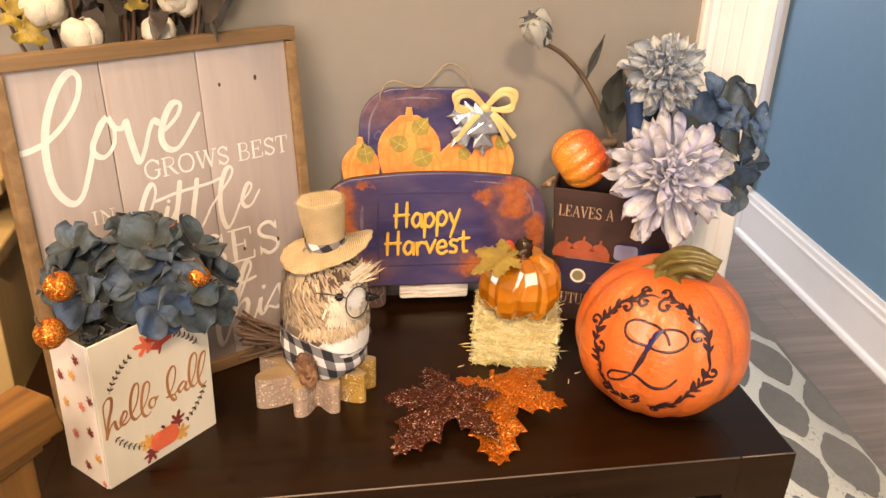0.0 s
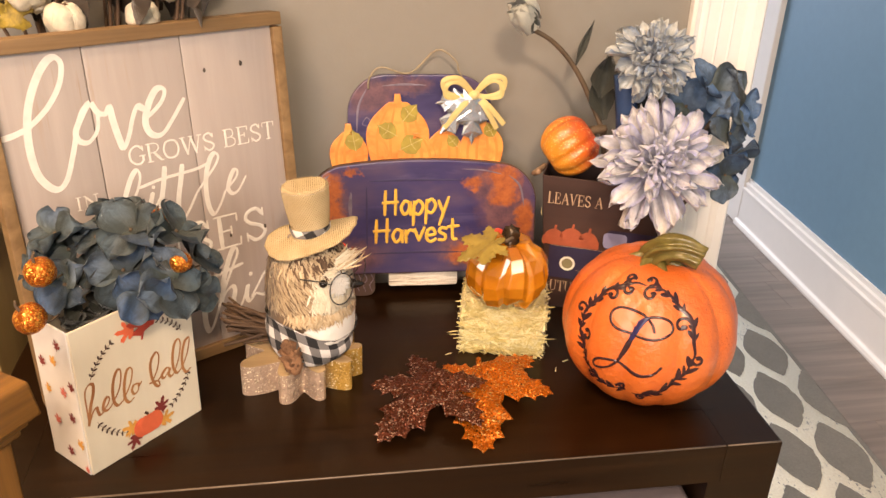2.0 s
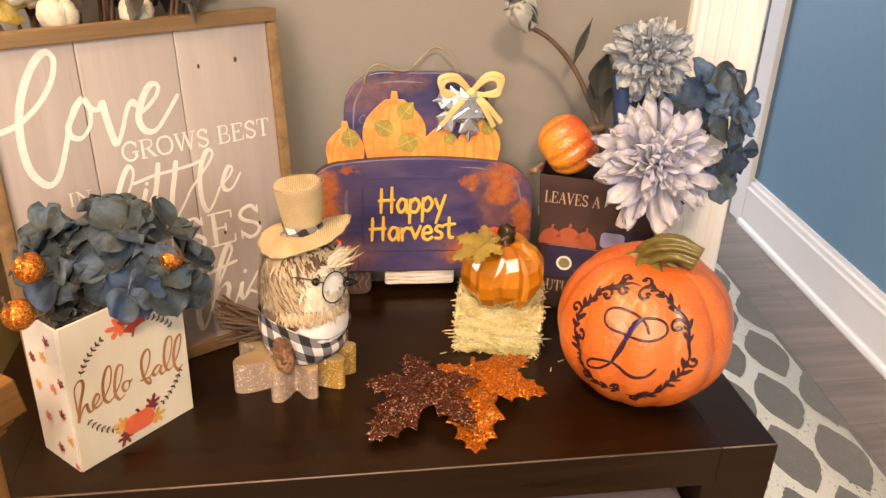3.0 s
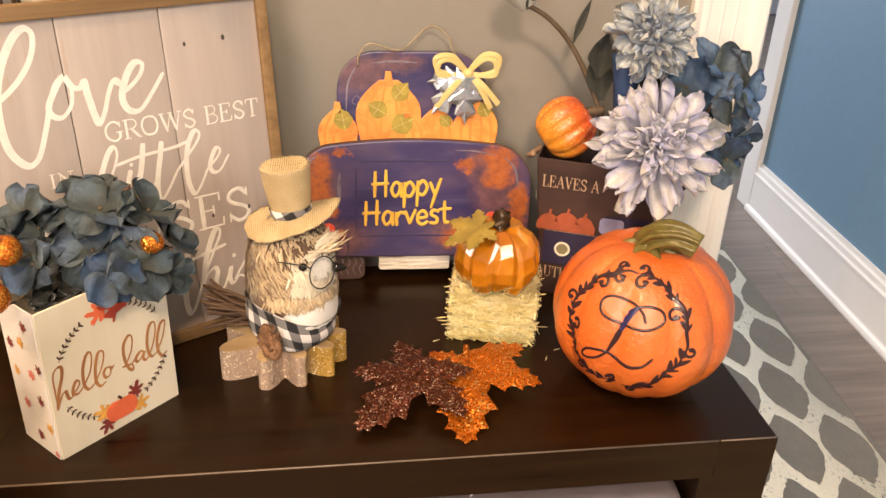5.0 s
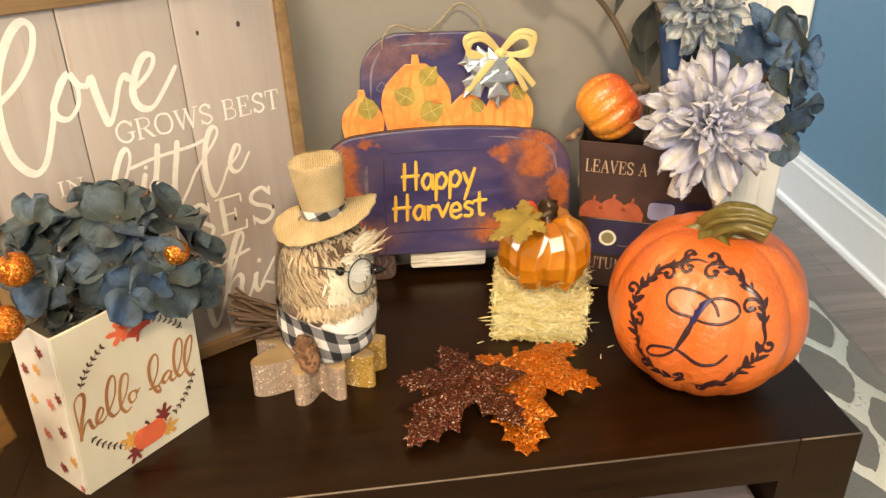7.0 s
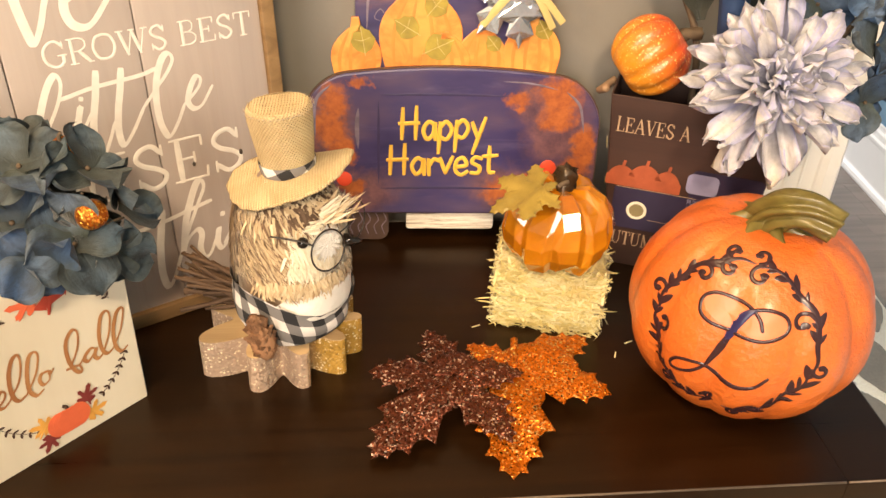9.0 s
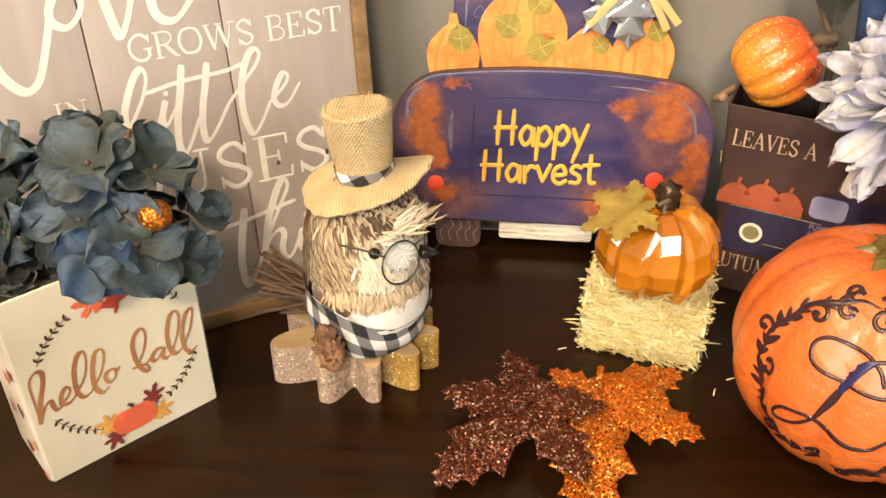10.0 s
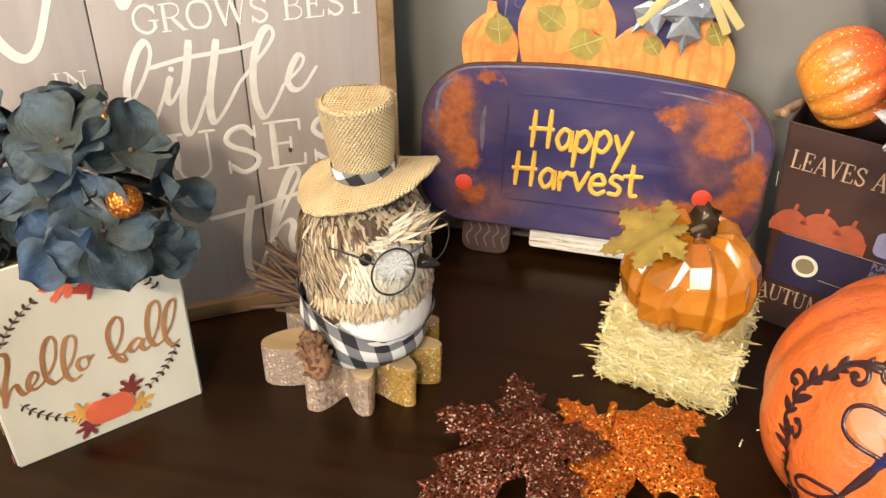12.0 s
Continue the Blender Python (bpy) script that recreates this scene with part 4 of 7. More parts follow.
for sx in (0.4035, -0.4015):
    for sy in (-0.170, 0.170):
        part("leg", box(sx - 0.0407, sx + 0.0407, sy - 0.0407, sy + 0.0407, 0.002, TOP - 0.0521, 0.0), M_TABLE, tb, smooth=False)

# ---- wrapped parcel below the table ----
pc = thing("wrapped_parcel", pose(0.225, 1.065, 0.0), "pale lavender plastic-wrapped parcel standing under the dark table", "parcel")
bm = box(-0.112, 0.178, -0.206, 0.125, 0.004, 0.360, 0.012)
bmesh.ops.subdivide_edges(bm, edges=[e for e in bm.edges if e.calc_length() > 0.05], cuts=9, use_grid_fill=True)
for v in bm.verts:
    v.co += Vector((noise.noise(v.co * 30), noise.noise(v.co * 30 + Vector((5, 0, 0))), 0.6 * noise.noise(v.co * 26 + Vector((0, 7, 0))) * (v.co.z > 0.02))) * 0.004
part("parcel_body", bm, M_WRAP, pc)
rnd = random.Random(31)
for k in range(14):
    x, y = rnd.uniform(-0.09, 0.15), rnd.uniform(-0.16, 0.00)
    part("crease", tube([(x, y - 0.03, 0.3625), (x + rnd.uniform(-0.02, 0.02), y - 0.01, 0.3635), (x + rnd.uniform(-0.03, 0.03), y + 0.015, 0.3620)], 0.0006, n=5, steps=3), M_CREASE, pc)

# ---- stair newel and steps ----
nw = thing("oak_half_wall", pose(-0.2614, 0.7636, 0, 0, 0, -35), "golden oak half wall with a moulded cap beside the table", "half wall")
part("panel", box(-0.034, -0.016, -0.62, -0.018, 0.0, 0.594, 0.002), M_OAK, nw)
part("moulding", box(-0.038, -0.010, -0.62, -0.011, 0.5945, 0.603, 0.003), M_OAKX, nw)
part("moulding", box(-0.042, -0.005, -0.62, -0.006, 0.6035, 0.6125, 0.003), M_OAKX, nw)
cap = box(-0.046, 0.003, -0.62, 0.002, 0.613, 0.646, 0.0)
for v in cap.verts:
    if v.co.z > 0.64:
        v.co.x = -0.022 + (v.co.x + 0.022) * 0.80
        v.co.y -= 0.003 if v.co.y > -0.1 else 0
part("cap_rail", bevelled(cap, 0.0025), M_OAKX, nw)
st = thing("stair", pose(-0.42, 1.12, 0), "pale pine stair steps with thin treads beside the table", "stair")
part("riser", box(-0.9, -0.004, 0.0, 0.16, 0.0, 0.592, 0.002), M_STEP, st)
part("tread", box(-0.9, 0.012, -0.012, 0.16, 0.594, 0.616, 0.004), M_STEP, st)
part("riser", box(-0.9, -0.02, 0.07, 0.16, 0.617, 0.660, 0.002), M_OAK, st)
part("tread", box(-0.9, 0.008, 0.055, 0.16, 0.661, 0.680, 0.004), M_STEP, st)

# ---- leaning plank sign ----
SIGN = frame_at((-0.1204, 1.1188, TOP), (0.8665, 0.4992, 0), (-0.0559, 0.0970, 0.9937))
sg = thing("wall_sign", SIGN, "greyed plank sign with white lettering in a brown wooden frame", "sign")
SL, SR, SH = -0.247, 0.0965, 0.4115
seams = (-0.1385, -0.0300)
edges = [SL + 0.013, seams[0], seams[1], SR - 0.012]
for a, c in zip(edges, edges[1:]):
    part("plank", box(a + 0.0004, c - 0.0004, 0.012, SH - 0.014, -0.012, 0.0, 0.0012), M_PLANK, sg)
part("backing", box(SL + 0.006, SR - 0.006, 0.008, SH - 0.008, -0.020, -0.0125), M_KNOT, sg)
part("frame_rail", box(SL, SR, SH - 0.0150, SH, -0.022, 0.007, 0.0012), M_FRAME, sg)
part("frame_rail", box(SL, SR, 0.0, 0.0145, -0.022, 0.007, 0.0012), M_FRAME, sg)
for x0, x1 in ((SL, SL + 0.0135), (SR - 0.0125, SR)):
    bm = box(x0, x1, -(SH - 0.0170), -0.0150, -0.0066, 0.022, 0.0010)
    bmesh.ops.transform(bm, matrix=pose(0, 0, 0, 180), verts=bm.verts)
    part("frame_stile", bm, M_FRAMEZ, sg)
for x, y, s in ((-0.0059, 0.3542, 1.0), (0.0403, 0.3567, 1.3), (0.0, 0.1493, 1.0), (0.0472, 0.150, 1.2)):
    bm = lathe([(0.0016 * s, 0.0001), (0.0014 * s, 0.0005), (0.0004, 0.0006)], 10)
    bmesh.ops.scale(bm, vec=(1, 1.6, 1), verts=bm.verts)
    part("nail_hole", bm, M_KNOT, sg, m=pose(x, y, 0))
words = bmesh.new()
flat = brushed()
stroke([(-0.2331, 0.3129), (-0.2188, 0.3156), (-0.2025, 0.3222), (-0.1824, 0.3385), (-0.1670, 0.3594), (-0.1610, 0.3798), (-0.1668, 0.3887), (-0.1783, 0.3821), (-0.1924, 0.3608), (-0.2030, 0.3342), (-0.2077, 0.3039), (-0.2060, 0.2741), (-0.1981, 0.2573), (-0.1881, 0.2506), (-0.1777, 0.2585), (-0.1676, 0.2817), (-0.1592, 0.3052)], 0.0080, words, flat, pen=0.30, height=0.0002)
stroke([(-0.1595, 0.3034), (-0.1511, 0.3267), (-0.1408, 0.3373), (-0.1488, 0.3263), (-0.1592, 0.3083), (-0.1568, 0.2979), (-0.1469, 0.2954), (-0.1363, 0.3073), (-0.1338, 0.3250), (-0.1385, 0.3369), (-0.1326, 0.3248), (-0.1250, 0.3223)], 0.0064, words, flat, pen=0.35, height=0.0002)
stroke([(-0.1250, 0.3223), (-0.1200, 0.3296), (-0.1186, 0.3155), (-0.1153, 0.2939), (-0.1115, 0.2822), (-0.1034, 0.2956), (-0.0967, 0.3131), (-0.0896, 0.3253), (-0.0836, 0.3218)], 0.0076, words, flat, pen=0.35, height=0.0002)
stroke([(-0.0841, 0.3102), (-0.0718, 0.3172), (-0.0600, 0.3283), (-0.0563, 0.3393), (-0.0647, 0.3412), (-0.0754, 0.3281), (-0.0832, 0.3075), (-0.0790, 0.2924), (-0.0659, 0.2900), (-0.0497, 0.3070), (-0.0352, 0.3257)], 0.0076, words, flat, pen=0.40, height=0.0002)
part("lettering", words, M_WHITE_INK, sg, smooth=False, m=pose(0, 0.0, 0.0002))
for text, cap_h, x, y, xs, wd in (("GROWS BEST", 0.0205, -0.1085, 0.2637, 0.96, 0.0030), ("IN", 0.0145, -0.1735, 0.2255, 1.15, 0.0022), ("HOUSES", 0.0410, -0.1950, 0.1380, 1.037, 0.0060)):
    bm = bmesh.new()
    serif(text, cap_h, wd, bm, (x, y), xs)
    part("lettering", bm, M_WHITE_INK, sg, smooth=False, m=pose(0, -0.003, 0.0002))
# the two lower words of brush script
bm = bmesh.new()
flat = brushed()
stroke([(-0.1236, 0.2022), (-0.1150, 0.2144), (-0.1055, 0.2298), (-0.0995, 0.2455), (-0.1018, 0.2545), (-0.1089, 0.2481), (-0.1173, 0.2319), (-0.1220, 0.2182), (-0.1220, 0.2029)], 0.0059, bm, flat, pen=0.50, height=0.0002)
stroke([(-0.1020, 0.2335), (-0.0915, 0.2355), (-0.0770, 0.2382), (-0.0579, 0.2398), (-0.0335, 0.2415), (-0.0192, 0.2450)], 0.0036, bm, flat, pen=0.00, height=0.0002)
stroke([(-0.1038, 0.1920), (-0.0959, 0.2082), (-0.0880, 0.2250), (-0.0928, 0.2101), (-0.0903, 0.2035), (-0.0800, 0.2176)], 0.0054, bm, flat, pen=0.50, height=0.0002)
stroke([(-0.0700, 0.2510), (-0.0741, 0.2314), (-0.0805, 0.2076), (-0.0833, 0.1846), (-0.0797, 0.1755), (-0.0718, 0.1864), (-0.0626, 0.2052)], 0.0061, bm, flat, pen=0.50, height=0.0002)
stroke([(-0.0490, 0.2495), (-0.0529, 0.2325), (-0.0582, 0.2135), (-0.0612, 0.1936), (-0.0587, 0.1826), (-0.0484, 0.1936), (-0.0357, 0.2128)], 0.0061, bm, flat, pen=0.50, height=0.0002)
stroke([(-0.0357, 0.2128), (-0.0220, 0.2270), (-0.0089, 0.2408), (-0.0034, 0.2503), (-0.0061, 0.2561), (-0.0126, 0.2523), (-0.0201, 0.2357), (-0.0239, 0.2147), (-0.0232, 0.1932), (-0.0178, 0.1815), (-0.0086, 0.1914), (0.0005, 0.2075)], 0.0061, bm, flat, pen=0.50, height=0.0002)
stroke([(0.0005, 0.2075), (0.0086, 0.2138), (0.0170, 0.2222), (0.0190, 0.2290), (0.0146, 0.2308), (0.0081, 0.2212), (0.0044, 0.2099), (0.0086, 0.2023), (0.0173, 0.2044), (0.0293, 0.2200)], 0.0054, bm, flat, pen=0.50, height=0.0002)
stroke([(-0.0866, 0.2300), (-0.0861, 0.2318)], 0.0040, bm, flat, height=0.0002)
part("lettering", bm, M_WHITE_INK, sg, smooth=False, m=pose(0, 0, 0.0002))
bm = bmesh.new()
flat = brushed()
stroke([(-0.0382, 0.1105), (-0.0417, 0.0950), (-0.0464, 0.0723), (-0.0487, 0.0472), (-0.0455, 0.0318), (-0.0376, 0.0402), (-0.0268, 0.0638)], 0.0072, bm, flat, pen=0.50, height=0.0002)
stroke([(-0.0743, 0.0960), (-0.0572, 0.0979), (-0.0355, 0.1004), (-0.0132, 0.1047), (0.0101, 0.1090)], 0.0040, bm, flat, pen=0.00, height=0.0002)
stroke([(-0.0268, 0.0638), (-0.0152, 0.0868), (-0.0033, 0.1087), (0.0047, 0.1231), (0.0042, 0.1313), (-0.0015, 0.1297), (-0.0088, 0.1159), (-0.0174, 0.0946), (-0.0243, 0.0656)], 0.0069, bm, flat, pen=0.50, height=0.0002)
stroke([(-0.0243, 0.0656), (-0.0172, 0.0765), (-0.0080, 0.0825), (-0.0043, 0.0767), (-0.0078, 0.0635), (-0.0060, 0.0518), (0.0011, 0.0535), (0.0093, 0.0681)], 0.0061, bm, flat, pen=0.50, height=0.0002)
stroke([(0.0086, 0.0670), (0.0134, 0.0781), (0.0103, 0.0628), (0.0140, 0.0556), (0.0225, 0.0633)], 0.0061, bm, flat, pen=0.50, height=0.0002)
stroke([(0.0167, 0.0603), (0.0283, 0.0751), (0.0400, 0.0892), (0.0429, 0.0787), (0.0430, 0.0650), (0.0347, 0.0586), (0.0237, 0.0637)], 0.0061, bm, flat, pen=0.5, height=0.0002)
stroke([(0.0190, 0.0905), (0.0198, 0.0930)], 0.0050, bm, flat, height=0.0002)
part("lettering", bm, M_WHITE_INK, sg, smooth=False, m=pose(0, 0, 0.0002))

# ---- cotton stems behind the sign ----
vs = thing("vase_of_cotton", pose(-0.275, 1.185, TOP), "dark vase of dry cotton stems with yellow leaves behind the sign", "vase")
part("vase", lathe([(0.045, 0.0), (0.062, 0.04), (0.066, 0.12), (0.045, 0.20), (0.038, 0.23), (0.033, 0.228), (0.03, 0.1)], 28), M_POT, vs)
rnd = random.Random(4)
for i in range(34):
    a = rnd.uniform(0, 6.28)
    sp = rnd.uniform(0.02, 0.115)
    top = (math.cos(a) * sp * 1.2 + 0.02, math.sin(a) * sp * 0.45, rnd.uniform(0.42, 0.60))
    part("stem", tube([(math.cos(a) * 0.012, math.sin(a) * 0.012, 0.12), (math.cos(a) * 0.03, math.sin(a) * 0.02, 0.27), (top[0] * 0.8, top[1] * 0.8, 0.38), top], 0.0035, 0.0018, 6), M_TWIG, vs)
for x, y, z, r in ((-0.006, -0.065, 0.414, 0.021), (-0.046, -0.045, 0.440, 0.024), (0.068, -0.035, 0.412, 0.019), (0.090, -0.02, 0.448, 0.022), (0.01, 0.0, 0.50, 0.03), (0.12, 0.01, 0.55, 0.03)):
    bm = bmesh.new()
    for k in range(5):
        a = k * 1.2566 + x * 40
        ball((x + math.cos(a) * r * 0.40, y + math.sin(a) * r * 0.40, z + 0.2 * r * math.sin(k * 2.3)), (r * 0.62, r * 0.62, r * 0.78), bm, 3, 0.16, k)
    boll = part("cotton_boll", bm, M_COTTON, vs, "white fluffy cotton boll")
    for k in range(4):
        bm = bmesh.new()
        petal_mesh(bm, pose(x, y, z - r * 0.95, 66, 0, k * 90 + 40), r * 1.75, r * 0.85, 0.3, 0.3, 0.10, seed=k, tip=1.5)
        part("husk", bm, M_TWIG, boll)
for x, y, z, s, t, ti in ((-0.060, -0.062, 0.416, 0.034, 20, 70), (-0.078, -0.05, 0.432, 0.034, -30, 78), (0.048, -0.045, 0.446, 0.026, 170, 75), (0.082, -0.045, 0.456, 0.026, 150, 65), (0.02, -0.05, 0.47, 0.03, 0, 60)):
    bm = leaf_sheet(maple([(90, s, 30), (35, s * 0.85, 30), (145, s * 0.85, 30), (-20, s * 0.6, 30), (200, s * 0.6, 30)], 0.5, 1, 0.06), 0.0006, lambda px, py: 6 * px * px - 3 * py * py + 0.004 * math.sin(px * 190) * math.cos(py * 150), cuts=3)
    part("leaf", bm, M_YELLOWLEAF, vs, "yellow cloth leaf", m=pose(x, y, z, ti, 10, t))
rnd = random.Random(23)
for k in range(62):
    bm = bmesh.new()
    z = rnd.uniform(0.395, 0.50)
    petal_mesh(bm, pose(rnd.uniform(-0.11, 0.15), rnd.uniform(-0.062, 0.035), z, rnd.uniform(40, 85), rnd.uniform(-30, 30), rnd.uniform(-180, 180)), rnd.uniform(0.030, 0.055), rnd.uniform(0.018, 0.034), 0.3, rnd.uniform(-0.2, 0.3), 0.12, 1.6, k + 300, 6, 4)
    part("leaf", bm, M_DRYLEAF, vs, "dark dry leaf")
for k, (x, y, z, s, t) in enumerate(((-0.13, 0.0, 0.44, 0.075, 10), (-0.10, 0.02, 0.43, 0.075, -30), (-0.06, 0.03, 0.44, 0.08, -20), (-0.02, 0.03, 0.43, 0.075, 30), (0.03, 0.03, 0.43, 0.08, -15), (0.07, 0.03, 0.43, 0.075, 20), (-0.08, 0.03, 0.46, 0.08, 70), (0.01, 0.03, 0.47, 0.08, -60), (0.11, 0.03, 0.45, 0.08, 45), (-0.075, -0.03, 0.41, 0.055, 40), (-0.02, -0.02, 0.42, 0.06, -30), (0.030, -0.03, 0.43, 0.055, 25), (-0.050, 0.0, 0.45, 0.06, 80), (0.055, -0.01, 0.44, 0.06, -70), (0.0, 0.01, 0.45, 0.06, 140), (0.085, 0.02, 0.42, 0.06, 15), (0.120, 0.02, 0.42, 0.06, 10), (0.140, 0.03, 0.44, 0.06, -40), (0.105, 0.04, 0.45, 0.06, 60), (0.150, 0.02, 0.45, 0.05, 110), (0.03, 0.0, 0.42, 0.05, 20))):
    bm = bmesh.new()
    petal_mesh(bm, pose(x, y, z, 60, 0, t), s, s * 0.7, 0.2, 0.2, 0.1, 1.8, k, 6, 4)
    part("leaf", bm, M_DRYLEAF, vs, "dark dry leaf")

# ---- printed gift boxes ----


def tote(parent, w0, w1, d0, d1, h, mat_front, mat_side, mat_in, mid):
    """An open box; x across the front, y back from it, z up; sides flare from the foot (w0, d0) to the rim (w1, d1)."""
    t = 0.0022
    out = {}

    def panel(name, quad, material, label=""):
        b = bmesh.new()
        q = [Vector(p) for p in quad]
        nrm = (q[1] - q[0]).cross(q[3] - q[0]).normalized()
        a = [b.verts.new(p) for p in q]
        c = [b.verts.new(p - nrm * t) for p in q]
        b.faces.new(a)
        b.faces.new(list(reversed(c)))
        for i in range(4):
            b.faces.new((a[i], c[i], c[(i + 1) % 4], a[(i + 1) % 4]))
        bmesh.ops.recalc_face_normals(b, faces=b.faces)
        return part(name, bevelled(b, 0.0006, 1), material, parent, label, smooth=False)

    dy = (d1 - d0) / 2
    f0, f1 = 0.0, -dy
    k0, k1 = d0, d0 + dy
    x00, x01, x10, x11 = mid - w0 / 2, mid + w0 / 2, mid - w1 / 2, mid + w1 / 2
    e = 0.0015
    out["front"] = panel("front_panel", [(x00, f0, 0), (x01, f0, 0), (x11, f1, h), (x10, f1, h)], mat_front)
    out["back"] = panel("back_panel", [(x01, k0, 0), (x00, k0, 0), (x10, k1, h), (x11, k1, h)], mat_front)
    out["left"] = panel("side_panel", [(x00 - e, k0, 0), (x00 - e, f0 + t, 0), (x10 - e, f1 + t, h), (x10 - e, k1, h)], mat_side)
    out["right"] = panel("side_panel", [(x01 + e, f0 + t, 0), (x01 + e, k0, 0), (x11 + e, k1, h), (x11 + e, f1 + t, h)], mat_side)
    part("bottom_panel", box(x00 + t, x01 - t, f0 + t * 1.5, k0 - t * 1.5, 0.001, 0.004), mat_in, parent, smooth=False)
    return out


U = Vector((0.7036, 0.7106, 0))
hb = thing("gift_box", frame_at((-0.2625, 0.8768, TOP), U, (-0.7106, 0.7036, 0)), "cream wood-look card box printed with hello fall lettering and leaves", "gift box")
hp = tote(hb, 0.141, 0.141, 0.066, 0.066, 0.171, M_CARD, M_CARDW, M_CARDIN, 0.0705)
FACE = pose(0, -0.0006, 0, 90)


def print_on(bm, material, parent, face, lift=0.0, name="print", label=""):
    return part(name, bm, material, parent, label, smooth=False, m=face @ pose(0, 0, lift))


bm = bmesh.new()
flat = brushed()
stroke([(0.0054, 0.0605), (0.0053, 0.0821), (0.0061, 0.0997), (0.0112, 0.1065), (0.0158, 0.1048), (0.0145, 0.0945), (0.0090, 0.0797), (0.0048, 0.0615)], 0.0034, bm, flat, pen=0.5, height=0.0002)
stroke([(0.0055, 0.0628), (0.0110, 0.0738), (0.0157, 0.0771), (0.0165, 0.0714), (0.0184, 0.0666), (0.0227, 0.0679)], 0.0034, bm, flat, pen=0.5, height=0.0002)
stroke([(0.0213, 0.0694), (0.0277, 0.0736), (0.0308, 0.0791), (0.0286, 0.0828), (0.0244, 0.0785), (0.0224, 0.0705), (0.0271, 0.0675), (0.0324, 0.0706)], 0.0034, bm, flat, pen=0.5, height=0.0002)
stroke([(0.0324, 0.0706), (0.0429, 0.0844), (0.0472, 0.0989), (0.0465, 0.1072), (0.0413, 0.1041), (0.0364, 0.0912), (0.0351, 0.0747), (0.0387, 0.0665), (0.0451, 0.0684)], 0.0034, bm, flat, pen=0.5, height=0.0002)
stroke([(0.0451, 0.0684), (0.0553, 0.0821), (0.0604, 0.0964), (0.0589, 0.1023), (0.0539, 0.1002), (0.0492, 0.0858), (0.0480, 0.0707), (0.0519, 0.0629), (0.0581, 0.0651)], 0.0034, bm, flat, pen=0.5, height=0.0002)
stroke([(0.0651, 0.0797), (0.0599, 0.0799), (0.0570, 0.0752), (0.0590, 0.0693), (0.0642, 0.0714), (0.0654, 0.0790), (0.0662, 0.0761), (0.0694, 0.0795)], 0.0030, bm, flat, pen=0.5, height=0.0002)
stroke([(0.0831, 0.0732), (0.0905, 0.0854), (0.0937, 0.0987), (0.0911, 0.1048), (0.0854, 0.1005), (0.0820, 0.0914), (0.0823, 0.0766), (0.0860, 0.0655), (0.0904, 0.0628), (0.0893, 0.0695), (0.0831, 0.0708), (0.0788, 0.0716)], 0.0034, bm, flat, pen=0.5, height=0.0002)
stroke([(0.0883, 0.0695), (0.0918, 0.0722), (0.0956, 0.0760)], 0.0034, bm, flat, pen=0.5, height=0.0002)
stroke([(0.1053, 0.0764), (0.1019, 0.0796), (0.0962, 0.0763), (0.0943, 0.0720), (0.0973, 0.0690), (0.1027, 0.0737), (0.1055, 0.0775), (0.1031, 0.0704), (0.1060, 0.0664), (0.1101, 0.0689)], 0.0034, bm, flat, pen=0.5, height=0.0002)
stroke([(0.1101, 0.0689), (0.1181, 0.0842), (0.1220, 0.0997), (0.1203, 0.1069), (0.1146, 0.1036), (0.1102, 0.0885), (0.1100, 0.0743), (0.1138, 0.0667), (0.1195, 0.0690)], 0.0034, bm, flat, pen=0.5, height=0.0002)
stroke([(0.1195, 0.0690), (0.1281, 0.0816), (0.1334, 0.0966), (0.1335, 0.1029), (0.1277, 0.0996), (0.1224, 0.0848), (0.1218, 0.0701), (0.1256, 0.0618), (0.1320, 0.0643)], 0.0034, bm, flat, pen=0.5, height=0.0002)
print_on(bm, M_BRONZE, hp["front"], FACE, 0.0002, name="lettering", label="copper brown script lettering")


def sprig(bm, cx, cy, r, a0, a1, n, leaf):
    """A curved twig with pairs of small leaves along a circle."""
    stroke([(cx + r * math.cos(radians(a0 + (a1 - a0) * k / 6)), cy + r * math.sin(radians(a0 + (a1 - a0) * k / 6))) for k in range(7)], 0.0004, bm, height=0.0003)
    for k in range(n):
        a = radians(a0 + (a1 - a0) * (k + 0.5) / n)
        x, y = cx + r * math.cos(a), cy + r * math.sin(a)
        d = 1 if a1 > a0 else -1
        for s in (-0.9, 0.9):
            b = a + math.pi / 2 * d + s
            stroke([(x, y), (x + leaf * 0.5 * math.cos(b), y + leaf * 0.5 * math.sin(b)), (x + leaf * math.cos(b), y + leaf * math.sin(b))], leaf * 0.46, bm, height=0.0001, steps=3, taper=True)


for a0, a1, n in ((155, 116, 7), (30, 66, 6), (204, 248, 7), (-20, -62, 7)):
    bm = bmesh.new()
    sprig(bm, 0.071, 0.085, 0.0625, a0, a1, n, 0.0048)
    print_on(bm, M_SPRIG, hp["front"], FACE, name="sprig_print", label="dark printed twig")
LOBES = [(90, 1.0, 30), (40, 0.85, 30), (140, 0.85, 30), (-5, 0.62, 30), (185, 0.62, 30)]


def leaf_print(parent, face, x, y, s, turn, material, lift=0.0003, name="leaf_print"):
    o = maple([(a, l * s, w) for a, l, w in LOBES], 0.45, 1, 0.08, turn)
    bm = prism(o, 0, 0.0002)
    stroke([(0, 0), (-0.5 * s * math.sin(radians(turn - 180)) * -1, -0.6 * s)], s * 0.12, bm, height=0.0003)
    bmesh.ops.translate(bm, vec=(x, y, 0), verts=bm.verts)
    return print_on(bm, material, parent, face, lift, name)


